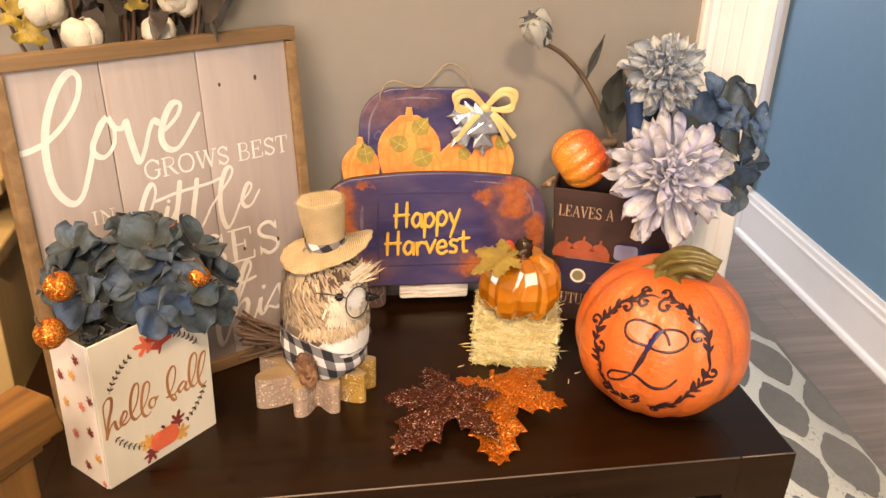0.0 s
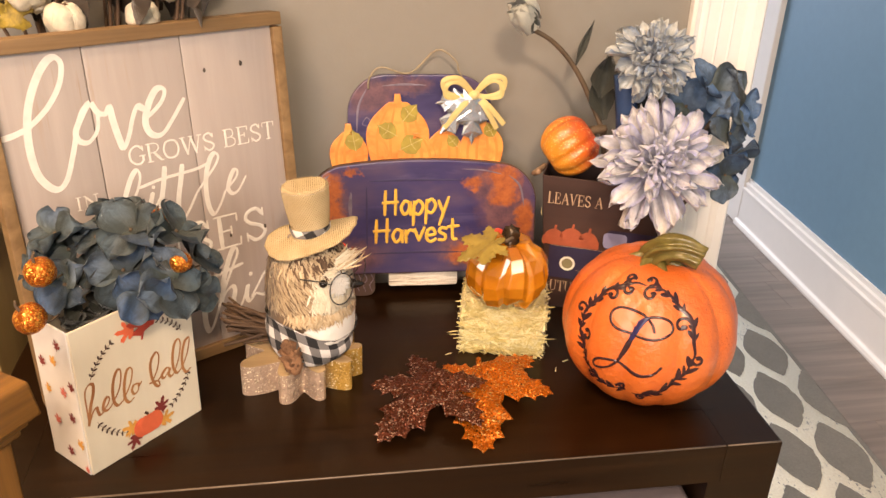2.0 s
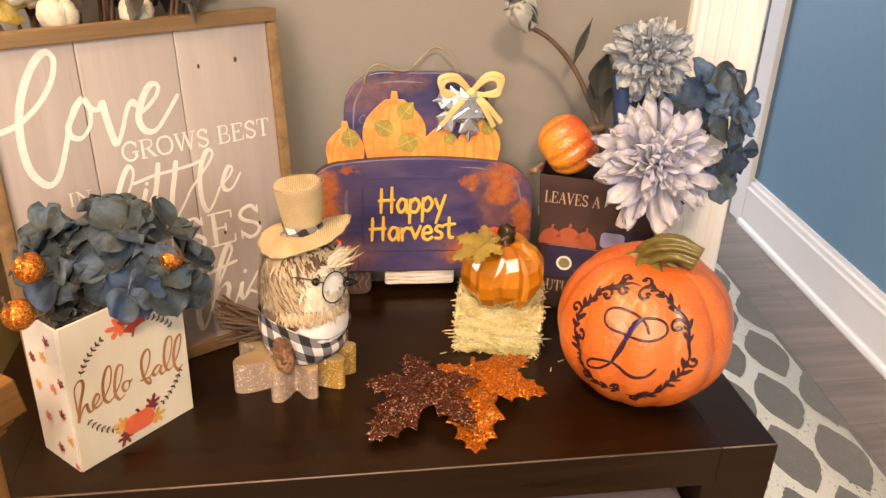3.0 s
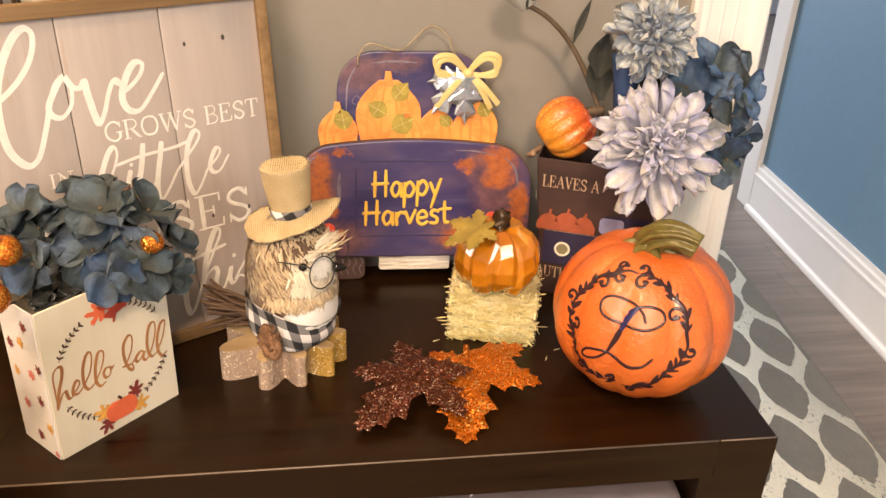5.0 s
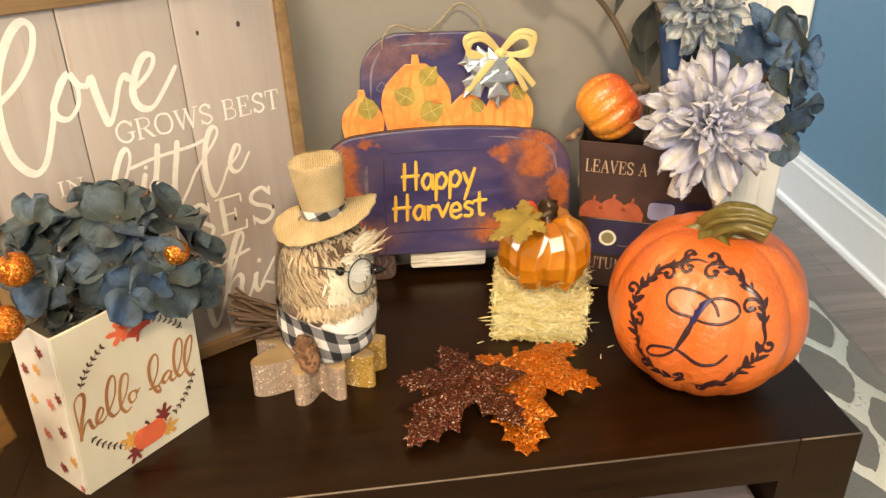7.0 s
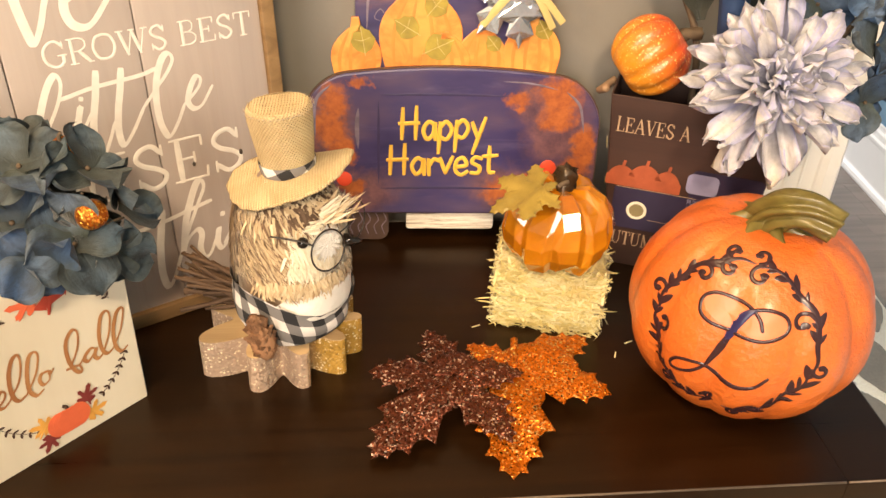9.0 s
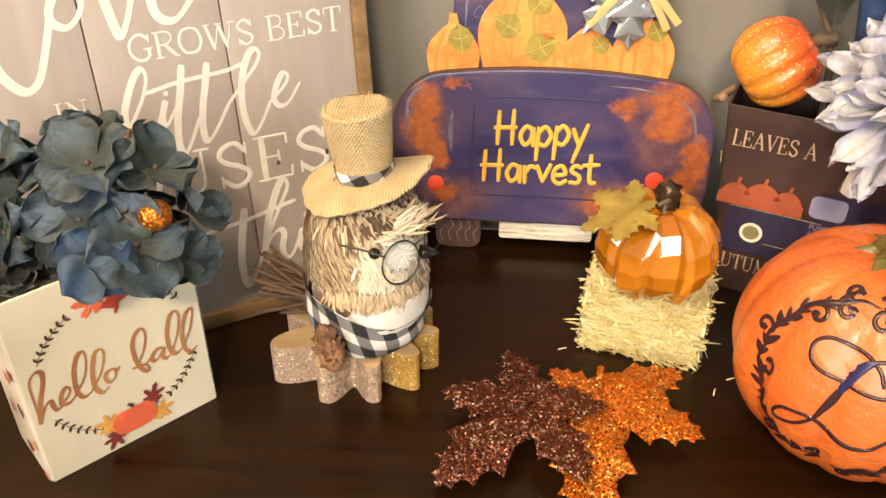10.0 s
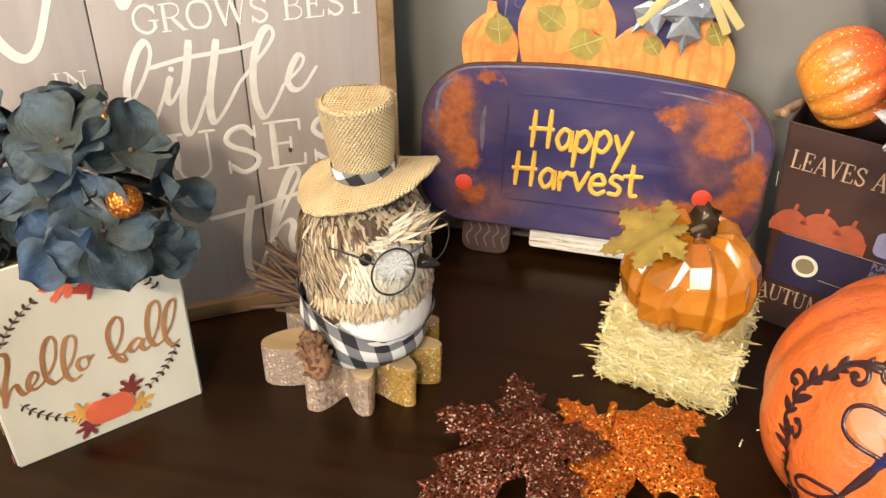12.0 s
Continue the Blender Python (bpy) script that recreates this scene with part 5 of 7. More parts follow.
leaf_print(hp["front"], FACE, 0.064, 0.1450, 0.0175, 80, M_PRINT_ORANGE, 0.0004)
leaf_print(hp["front"], FACE, 0.081, 0.1440, 0.0255, 20, M_PRINT_RED, 0.0007)
leaf_print(hp["front"], FACE, 0.052, 0.030, 0.0145, 70, M_PRINT_GOLD)
leaf_print(hp["front"], FACE, 0.090, 0.018, 0.0145, -80, M_PRINT_GOLD)
leaf_print(hp["front"], FACE, 0.053, 0.015, 0.0135, 150, M_PRINT_DARK, 0.0005)
leaf_print(hp["front"], FACE, 0.088, 0.036, 0.0140, -20, M_PRINT_DARK, 0.0005)
pum = bmesh.new()
for k, dx in enumerate((-0.0085, 0.0085, -0.004, 0.004, 0)):
    prism([(0.0705 + dx + 0.0098 * math.cos(a * 0.314), 0.0245 + 0.0118 * math.sin(a * 0.314)) for a in range(20)], 0.0001 * k, 0.0003 + 0.0001 * k, 0, pum)
print_on(pum, M_PRINT_ORANGE, hp["front"], FACE, 0.0007, "pumpkin_print")
bm = bmesh.new()
stroke([(0.071, 0.035), (0.0705, 0.038), (0.068, 0.0405)], 0.003, bm, height=0.0003)
print_on(bm, M_SPRIG, hp["front"], FACE, 0.0008, "stalk_print")
SIDE = frame_at((-0.0022, 0.066, 0), (0, -1, 0), (0, 0, 1))
for x, y, s, t, mt in ((0.047, 0.150, 0.0085, 20, M_PRINT_DARK), (0.034, 0.128, 0.0085, -20, M_PRINT_GOLD), (0.014, 0.120, 0.0085, 10, M_PRINT_DARK), (0.060, 0.107, 0.008, 30, M_PRINT_DARK), (0.043, 0.094, 0.0085, -10, M_PRINT_ROSE), (0.016, 0.088, 0.008, 10, M_PRINT_GOLD), (0.051, 0.066, 0.0085, 0, M_PRINT_DARK), (0.023, 0.052, 0.0085, 10, M_PRINT_ROSE), (0.057, 0.036, 0.0085, -30, M_PRINT_GOLD), (0.037, 0.018, 0.0085, 20, M_PRINT_DARK), (0.062, 0.006, 0.006, 0, M_PRINT_ROSE)):
    leaf_print(hp["left"], SIDE, x, y, s, t, mt)


def aim(o, d, roll=0.0):
    """A pose at o whose z points along d."""
    q = Vector(d).to_track_quat("Z", "Y").to_matrix().to_4x4()
    return Matrix.Translation(o) @ q @ pose(0, 0, 0, 0, 0, roll)


def floret(name, centre, facing, roll, size, materials, parent, label, rnd, spread=(2, 32), petals=4):
    """A cloth floret of broad crinkled petals, each a part."""
    fo = new(name)
    fo.parent = parent
    fo["label"] = label
    fo.matrix_basis = aim(centre, facing, roll)
    for k in range(petals):
        bm = bmesh.new()
        l = size * rnd.uniform(0.84, 1.20)
        petal_mesh(bm, pose(0, 0, 0.0018 * (k % 2), rnd.uniform(*spread), rnd.uniform(-22, 22), k * 360 / petals + rnd.uniform(-14, 14)), l, l * rnd.uniform(0.98, 1.22), rnd.uniform(0.02, 0.30), rnd.uniform(-0.40, 0.26), 0.080, 3.0, rnd.randint(0, 9999), 14, 12, 0.02, 0.50, 0.42)
        part("petal", bm, rnd.choice(materials), fo)
    part("floret_centre", ball((0, 0, 0.002), (0.0022,) * 3, None, 1), M_STEM, fo)
    return fo


hy = thing("hydrangea_bunch", pose(-0.208, 0.950, TOP + 0.115), "slate blue cloth hydrangea bunch with crinkled petals in the card box", "artificial flowers")
rnd = random.Random(11)
HO = Vector((-0.208, 0.950, TOP + 0.115))
GREY, SKY, DEEP = [M_HYD, M_HYD, M_HYD, M_HYDL], [M_HYD, M_HYDL, M_HYDB], [M_HYDB, M_HYDB, M_HYDL]
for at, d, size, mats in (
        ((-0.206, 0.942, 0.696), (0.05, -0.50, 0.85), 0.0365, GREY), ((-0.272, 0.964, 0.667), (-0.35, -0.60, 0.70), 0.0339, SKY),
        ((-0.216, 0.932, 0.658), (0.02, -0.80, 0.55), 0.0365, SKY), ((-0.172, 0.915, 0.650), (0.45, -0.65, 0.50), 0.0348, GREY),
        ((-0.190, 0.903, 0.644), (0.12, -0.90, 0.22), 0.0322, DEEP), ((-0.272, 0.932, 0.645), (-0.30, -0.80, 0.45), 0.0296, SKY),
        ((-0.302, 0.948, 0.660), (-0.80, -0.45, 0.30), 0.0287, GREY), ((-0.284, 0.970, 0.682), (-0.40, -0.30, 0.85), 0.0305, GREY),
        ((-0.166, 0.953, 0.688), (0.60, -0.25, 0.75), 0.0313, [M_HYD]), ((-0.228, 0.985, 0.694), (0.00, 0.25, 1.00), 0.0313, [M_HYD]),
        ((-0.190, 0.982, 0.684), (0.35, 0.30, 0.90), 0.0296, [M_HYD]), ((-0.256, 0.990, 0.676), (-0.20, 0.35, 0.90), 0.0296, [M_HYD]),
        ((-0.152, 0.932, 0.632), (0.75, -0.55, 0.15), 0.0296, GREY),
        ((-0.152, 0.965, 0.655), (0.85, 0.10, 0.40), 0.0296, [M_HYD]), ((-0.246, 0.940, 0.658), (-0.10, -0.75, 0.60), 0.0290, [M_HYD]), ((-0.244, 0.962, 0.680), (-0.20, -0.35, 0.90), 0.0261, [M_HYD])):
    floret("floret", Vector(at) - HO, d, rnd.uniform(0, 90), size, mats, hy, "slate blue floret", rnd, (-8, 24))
# near-black leaves packed in to darken the gaps between florets and the box mouth
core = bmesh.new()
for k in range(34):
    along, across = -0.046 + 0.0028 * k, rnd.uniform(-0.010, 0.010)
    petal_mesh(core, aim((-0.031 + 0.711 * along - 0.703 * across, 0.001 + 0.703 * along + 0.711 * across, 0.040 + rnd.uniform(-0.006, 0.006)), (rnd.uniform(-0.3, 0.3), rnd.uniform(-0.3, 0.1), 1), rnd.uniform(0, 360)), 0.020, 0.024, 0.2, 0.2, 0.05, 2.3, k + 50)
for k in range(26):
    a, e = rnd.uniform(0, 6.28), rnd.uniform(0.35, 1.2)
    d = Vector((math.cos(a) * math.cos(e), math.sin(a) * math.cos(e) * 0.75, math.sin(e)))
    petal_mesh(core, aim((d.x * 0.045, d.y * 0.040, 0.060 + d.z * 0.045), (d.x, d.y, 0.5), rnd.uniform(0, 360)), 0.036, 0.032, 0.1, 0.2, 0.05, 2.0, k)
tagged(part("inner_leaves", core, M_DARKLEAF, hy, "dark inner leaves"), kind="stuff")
for k in range(5):
    part("stem", tube([(-0.034 + k * 0.004, 0.006 + k * 0.002, -0.10), (-0.030 + k * 0.006, 0.010, 0.0), (-0.03 + k * 0.012, 0.010, 0.07)], 0.0022), M_STEM, hy)


def berry(x, y, z, r, tilt, stem=True):
    """A glittered pumpkin pick."""
    pk = thing("glitter_pumpkin_pick", pose(x, y, z, tilt[0], tilt[1], 0), "small orange glitter pumpkin on a wire pick among the petals", "pumpkin pick", "glitter picks")
    prof, wob = gourd(r, r * 0.92, 8, 0.08, 40, 14)
    bm = lathe([(a, c - r * 0.9) for a, c in prof], 40, wob)
    part("pumpkin", bm, M_BERRY, pk)
    part("stalk", tube([(0, 0, r * 0.75), (r * 0.1, 0, r * 1.15), (r * 0.35, 0, r * 1.45)], 0.0018, 0.0011), M_STEM, pk)
    part("wire", tube([(0, 0, -r * 0.8), (0.004, 0.008, -r * 1.2), (0.006, 0.024, -r * 1.7)], 0.0010), M_STEM, pk)
    return pk


berry(-0.2855, 0.9065, 0.6735, 0.0150, (10, -15))
berry(-0.2890, 0.8665, 0.6463, 0.0150, (10, -35))
berry(-0.1600, 0.9260, 0.6680, 0.0112, (-5, -25))
berry(-0.1820, 0.9650, 0.6990, 0.0100, (15, -10))

# ---- owl ornament ----
OX, OY = -0.035, 1.027
ow = thing("owl_ornament", pose(OX, OY, TOP), "straw owl ornament in burlap hat and plaid wrap on wood block", "ornament")


def lobed(tips, dip=0.74, n=8):
    """A smooth lobed outline from (degrees, radius) tips."""
    tips = sorted(tips)
    out = []
    for i, (a, r) in enumerate(tips):
        na, nr = tips[(i + 1) % len(tips)]
        na += 360 if na < a else 0
        low = dip * min(r, nr)
        for k in range(n):
            s = k / n
            e = (0.5 - 0.5 * math.cos(2 * math.pi * s)) ** 1.25
            rr = (r + (nr - r) * s) * (1 - e) + low * e
            t = radians(a + (na - a) * s)
            out.append((rr * math.cos(t), rr * math.sin(t)))
    return out


o = [(x * 0.94 - 0.012, y * 0.94 + 0.008) for x, y in lobed([(204, 0.083), (250, 0.066), (292, 0.063), (328, 0.072), (358, 0.078), (25, 0.076), (65, 0.062), (110, 0.060), (160, 0.076)], 0.62, 16)]
base = part("base", prism(o, 0.0, 0.0395, 0.0), M_GOLDGLIT, ow, "glittered edge of a leaf-shaped wood block", smooth=False)
part("base_top", prism([(x * 0.997, y * 0.997) for x, y in o], 0.0397, 0.0405, 0.0), M_BASEWOOD, base, "bare wood top of the block", smooth=False)
body = [(0.006, 0.0405), (0.031, 0.042), (0.0400, 0.049), (0.0450, 0.062), (0.0465, 0.082), (0.0460, 0.104), (0.0455, 0.130), (0.0445, 0.150), (0.0410, 0.170), (0.034, 0.184), (0.022, 0.193), (0.008, 0.196)]


def body_r(z):
    for (r0, z0), (r1, z1) in zip(body, body[1:]):
        if z0 <= z <= z1:
            return r0 + (r1 - r0) * (z - z0) / (z1 - z0)
    return 0.02


part("body", lathe(body, 36), M_STRAWD, ow, "bundled brown straw")
rnd = random.Random(5)


EDGE = [(0, 0.084), (20, 0.086), (90, 0.096), (150, 0.104), (195, 0.106), (220, 0.108), (245, 0.104), (262, 0.096), (280, 0.087), (300, 0.081), (340, 0.081), (360, 0.084)]


def wrap_top(deg):
    for (a0, z0), (a1, z1) in zip(EDGE, EDGE[1:]):
        if a0 <= deg <= a1:
            return z0 + (z1 - z0) * (deg - a0) / (a1 - a0)


def fibres(bm, n, z0, z1, az0, az1, length, width, lift, droop=-1.0, proud=0.0012, lean=0.0, ragged=6.0, clear=False):
    """Straw ends lying on the body; lean turns them towards growing azimuth."""
    for _ in range(n):
        z, a = rnd.uniform(z0, z1) + rnd.gauss(0, 0.0015), radians(rnd.uniform(az0, az1) + rnd.gauss(0, ragged))
        if clear and z - length * 0.9 < wrap_top(math.degrees(a) % 360):
            continue
        r = body_r(z) + proud * rnd.uniform(0.5, 1.3)
        out = Vector((math.cos(a), math.sin(a), 0))
        side = Vector((-math.sin(a), math.cos(a), 0))
        p = out * r + Vector((0, 0, z))
        d = (Vector((0, 0, droop)) + side * (lean + rnd.uniform(-0.5, 0.5)) + out * rnd.uniform(0.03, lift)).normalized()
        l, w = length * rnd.uniform(0.55, 1.25), width * rnd.uniform(0.6, 1.4)
        s = d.cross(out).normalized() * w
        t = p + d * l + out * 0.001
        v = [bm.verts.new(q) for q in (p - s, p + s, p + d * l * 0.6 + s * 0.8 + out * 0.0014, t, p + d * l * 0.6 - s * 0.8 + out * 0.0014)]
        bm.faces.new(v)
    return bm


def tuft(name, bm, material, label=""):
    return tagged(part(name, bm, material, ow, label), kind="stuff")


def patch(name, az0, az1, z0, z1, proud, material, label):
    """A padded piece of the body's skin, thinning out towards its rim."""
    bm = bmesh.new()
    grid = []
    for k in range(25):
        u = k / 24
        row = []
        for j in range(13):
            w = j / 12
            z = z0 + (z1 - z0) * w
            a = radians(az0 + (az1 - az0) * (u + 0.05 * math.sin(w * 9 + 1)))
            r = body_r(z) + proud * (0.15 + 0.85 * min(1, 5 * u, 5 * (1 - u)) * min(1, 4 * w, 4 * (1 - w))) + 0.0004 * math.sin(u * 60 + w * 35)
            row.append(bm.verts.new((math.cos(a) * r, math.sin(a) * r, z)))
        grid.append(row)
    for p, q in zip(grid, grid[1:]):
        for j in range(12):
            bm.faces.new((p[j], q[j], q[j + 1], p[j + 1]))
    return part(name, bm, material, ow, label)


def spray(n, at, d, spread, length, width, reach):
    """A brush of flat fibres from round about a point."""
    bm = bmesh.new()
    d = Vector(d).normalized()
    for _ in range(n):
        p = Vector(at) + Vector((rnd.gauss(0, reach[0]), rnd.gauss(0, reach[1]), rnd.gauss(0, reach[2])))
        e = (d + Vector((rnd.gauss(0, spread), rnd.gauss(0, spread), rnd.gauss(0, spread)))).normalized()
        side = e.cross(Vector((0.3, -0.8, 0.4))).normalized() * width * rnd.uniform(0.6, 1.4)
        l = length * rnd.uniform(0.6, 1.2)
        bow_ = Vector((0.1, -0.4, 0.2)) * l * 0.12
        v = [bm.verts.new(q) for q in (p - side, p + side, p + e * l * 0.6 + side * 0.8 + bow_, p + e * l, p + e * l * 0.6 - side * 0.8 + bow_)]
        bm.faces.new(v)
    return bm


tuft("straw_coat", fibres(bmesh.new(), 3900, 0.100, 0.192, 60, 276, 0.015, 0.0009, 0.20, -0.8, 0.0016, 0.75, 4, True), M_STRAW, "layered pale straw ends")
tuft("dark_straw_coat", fibres(bmesh.new(), 560, 0.104, 0.192, 90, 276, 0.015, 0.0008, 0.26, -0.8, 0.0020, 0.8, 5, True), M_STRAWD, "brown straw ends")
tuft("crest", fibres(bmesh.new(), 900, 0.168, 0.196, -130, 60, 0.015, 0.0010, 0.40, -0.8, 0.003, 0.35, 8), M_STRAW, "bristling straw crest")
tuft("twig_tuft", fibres(bmesh.new(), 170, 0.174, 0.196, -118, -25, 0.020, 0.0013, 0.4, -0.9, 0.004, 0.3, 6), M_TWIG, "brown twig ends")
patch("face_patch", -91, 46, 0.110, 0.174, 0.0036, M_CREAM, "smooth cream fibre face")
tuft("face_disc", fibres(bmesh.new(), 1300, 0.128, 0.167, -86, 40, 0.015, 0.0010, 0.06, -1.0, 0.0040, 0.12, 2), M_CREAM, "cream fibre face")
tuft("brow", fibres(bmesh.new(), 90, 0.162, 0.169, -72, 10, 0.012, 0.0010, 0.30, 0.15, 0.0044, 1.0, 4), M_CREAM, "pale cream brow")
tuft("ear_tuft", spray(50, (0.034, -0.028, 0.170), (0.70, -0.14, 0.58), 0.20, 0.022, 0.0010, (0.006, 0.006, 0.004)), M_STRAW, "straw ear tuft")
tuft("ear_tuft", spray(60, (0.036, -0.028, 0.170), (0.72, -0.12, 0.56), 0.14, 0.020, 0.0012, (0.004, 0.005, 0.003)), M_CREAM, "cream fibre ear tuft")
bm = bmesh.new()
for k in range(22):
    q = k / 21
    a = radians(-76 + 54 * q)
    z = 0.163 + 0.012 * q * q
    r = body_r(z) + 0.0050
    petal_mesh(bm, aim((math.cos(a) * r, math.sin(a) * r, z), (math.cos(a), math.sin(a), 0.15), rnd.uniform(-70, -54)), 0.017, 0.0050, 0.2, -0.10, 0.02, 2.0, k + 700, 5, 3)
tuft("brow_ridge", bm, M_CREAM, "smooth cream brow rising to the ear")
tuft("chin_band", fibres(bmesh.new(), 620, 0.109, 0.118, -116, 48, 0.0100, 0.0012, 0.22, -1.0, 0.0046), M_STRAW, "straw chin fringe")
patch("belly", -100, 62, 0.066, 0.114, 0.0058, M_WHITEFIB, "soft white cotton belly")
wrap = bmesh.new()
uv = wrap.loops.layers.uv.new("uv")
cols, rows = 72, 9
ring = []
for k in range(cols + 1):
    deg = 60 + 360 * k / cols
    a = radians(deg)
    top = wrap_top(deg % 360)
    ring.append([])
    for j in range(rows + 1):
        z = 0.043 + (top - 0.043) * j / rows
        r = body_r(z) + 0.0054 + 0.0012 * math.sin(3 * a + j * 0.9) + (0.0022 if j == rows else 0)
        ring[-1].append((wrap.verts.new((math.cos(a) * r, math.sin(a) * r, z)), 0.056 * a, z - 0.85 * top))
for k in range(cols):
    for j in range(rows):
        q = (ring[k][j], ring[k + 1][j], ring[k + 1][j + 1], ring[k][j + 1])
        f = wrap.faces.new([p[0] for p in q])
        for l, p in zip(f.loops, q):
            l[uv].uv = (p[1] + p[2] * 0.25, p[2])
part("plaid_wrap", wrap, M_GING, ow, "black and white checked cloth wrap")
# hat
hat = new("hat")
hat.parent = ow
hat["label"] = "burlap top hat with a frayed brim"
hat.matrix_basis = pose(0.004, -0.004, 0.2005, -3, -16, 0)
bm = bmesh.new()
uvl = bm.loops.layers.uv.new("uv")
rings = []
NB = 56
for th, order in ((0.0, range(9)), (-0.0020, range(8, -1, -1))):
    for i in order:
        s = i / 8
        row = []
        for k in range(NB):
            a = 2 * math.pi * k / NB
            rr = 0.018 + 0.0330 * s * (1 + 0.11 * math.cos(2 * a + 0.5) + 0.03 * math.sin(5 * a) + (0.025 * math.sin(17 * a) if i == 8 else 0))
            zz = th + s * s * (-0.0045 + 0.0052 * math.sin(2 * a + 2.6) + 0.0022 * math.sin(3 * a + 1))
            row.append(bm.verts.new((rr * math.cos(a), rr * math.sin(a), zz)))
        rings.append(row)
for a_, c_ in zip(rings, rings[1:]):
    for k in range(NB):
        f = bm.faces.new((a_[k], a_[(k + 1) % NB], c_[(k + 1) % NB], c_[k]))
        for l in f.loops:
            l[uvl].uv = (l.vert.co.x, l.vert.co.y)
brim = part("brim", bm, M_BURLAP, hat)
CROWN = pose(0, 0, 0, 2, 11, 0)
CP = [(0.0208, -0.003), (0.0216, 0.008), (0.0230, 0.021), (0.0245, 0.035), (0.0256, 0.046), (0.0258, 0.0525), (0.0250, 0.0558), (0.0232, 0.0572)]
bm = lathe(CP, 44, lambda a, i: 1 + 0.02 * math.sin(2 * a + 0.35 * i) + 0.012 * math.sin(5 * a + i))
for f in list(bm.faces):
    if len(f.verts) > 4:
        bm.faces.remove(f)
uvl = bm.loops.layers.uv.active
for f in bm.faces:
    for l in f.loops:
        u_, v_ = l[uvl].uv
        l[uvl].uv = (0.77 * u_ - 0.64 * v_, 0.64 * u_ + 0.77 * v_)
crown = part("crown", bm, M_BURLAP, hat, m=CROWN)
bm = bmesh.new()
uvl = bm.loops.layers.uv.new("uv")
mid = bm.verts.new((0, 0, 0.0552))
lids = [[bm.verts.new((0.0242 * s * math.cos(k * 0.19635), 0.0242 * s * math.sin(k * 0.19635), 0.0564 - 0.0012 * (1 - s) + 0.0010 * math.sin(k * 0.7 + 5 * s))) for k in range(32)] for s in (0.35, 0.7, 1.0)]
for k in range(32):
    bm.faces.new((mid, lids[0][k], lids[0][(k + 1) % 32]))
    for a_, c_ in zip(lids, lids[1:]):
        bm.faces.new((a_[k], c_[k], c_[(k + 1) % 32], a_[(k + 1) % 32]))
for f in bm.faces:
    for l in f.loops:
        l[uvl].uv = (l.vert.co.x, l.vert.co.y)
part("crown_top", bm, M_BURLAP, crown)
bm = bmesh.new()
for k in range(420):
    a = rnd.uniform(0, 6.283)
    for ring_r, ring_z, up in ((0.0262, 0.0545, rnd.uniform(-0.2, 0.9)),):
        p = Vector((ring_r * math.cos(a), ring_r * math.sin(a), ring_z))
        d = Vector((math.cos(a + rnd.uniform(-0.9, 0.9)), math.sin(a + rnd.uniform(-0.9, 0.9)), up)).normalized() * rnd.uniform(0.0015, 0.0042)
        s = d.cross(Vector((0, 0.3, 1))).normalized() * 0.0004
        bm.faces.new([bm.verts.new(q) for q in (p - s, p + s, p + d)])
tagged(part("frayed_threads", bm, M_STRAW, crown), kind="stuff")
bm = lathe([(0.0216, 0.0005), (0.0226, 0.004), (0.0230, 0.008), (0.0228, 0.0105)], 44, lambda a, i: 1 + 0.02 * math.sin(2 * a + 0.35))
for f in list(bm.faces):
    if len(f.verts) > 4:
        bm.faces.remove(f)
uvl = bm.loops.layers.uv.active
for f in bm.faces:
    for l in f.loops:
        u_, v_ = l[uvl].uv
        l[uvl].uv = (u_ + 0.5 * v_, v_ - 0.45 * u_)
part("hat_band", bm, M_GING, hat, "black and white checked band", m=CROWN)
# face
eye = part("eye", ball((0.0, 0, 0), (0.0048, 0.0048, 0.0048), None, 2), M_EYE, ow, m=pose(0.0150, -0.0490, 0.1575))
bm = bmesh.new()
for k in range(110):
    a = 2 * math.pi * k / 110
    petal_mesh(bm, aim((0.0345, -0.0385, 0.1500), (0.66, -0.74, 0.15), math.degrees(a)), 0.0165 + 0.0025 * math.sin(k * 3.3), 0.0022, 0.1, -0.10 + 0.10 * math.sin(k * 7.1), 0, 1.6, k, 3, 2)
tuft("eye_disc", bm, M_WHITEFIB, "round white fibre eye disc")
part("beak", lathe([(0.0062, 0.0), (0.0052, 0.006), (0.003, 0.012), (0.0008, 0.016)], 12), M_EYE, ow, m=aim((0.047, -0.018, 0.1400), (0.95, -0.15, 0.0)))
sp = new("spectacles")
sp.parent = ow
sp["label"] = "thin black wire spectacles"
ringm = aim((0.0350, -0.0490, 0.1500), (0.62, -0.78, 0.12))
part("lens_rim", tube([ringm @ Vector((0.0165 * math.cos(a * 0.3142), 0.0180 * math.sin(a * 0.3142), 0)) for a in range(21)], 0.0008, n=6, steps=2), M_WIRE, sp)
ringm2 = aim((0.058, -0.012, 0.156), (0.86, -0.50, 0.05))
part("lens_rim", tube([ringm2 @ Vector((0.0140 * math.cos(a * 0.3142), 0.0165 * math.sin(a * 0.3142), 0)) for a in range(21)], 0.0006, n=6, steps=2), M_WIRE, sp)
part("bridge", tube([ringm @ Vector((0.0130, 0.011, 0)), (0.054, -0.034, 0.167), ringm2 @ Vector((-0.0120, 0.009, 0))], 0.0007, n=6), M_WIRE, sp)
part("temple", tube([ringm @ Vector((-0.0140, 0.010, 0)), (0.012, -0.055, 0.163), (-0.010, -0.052, 0.166)], 0.0008, n=6), M_WIRE, sp)
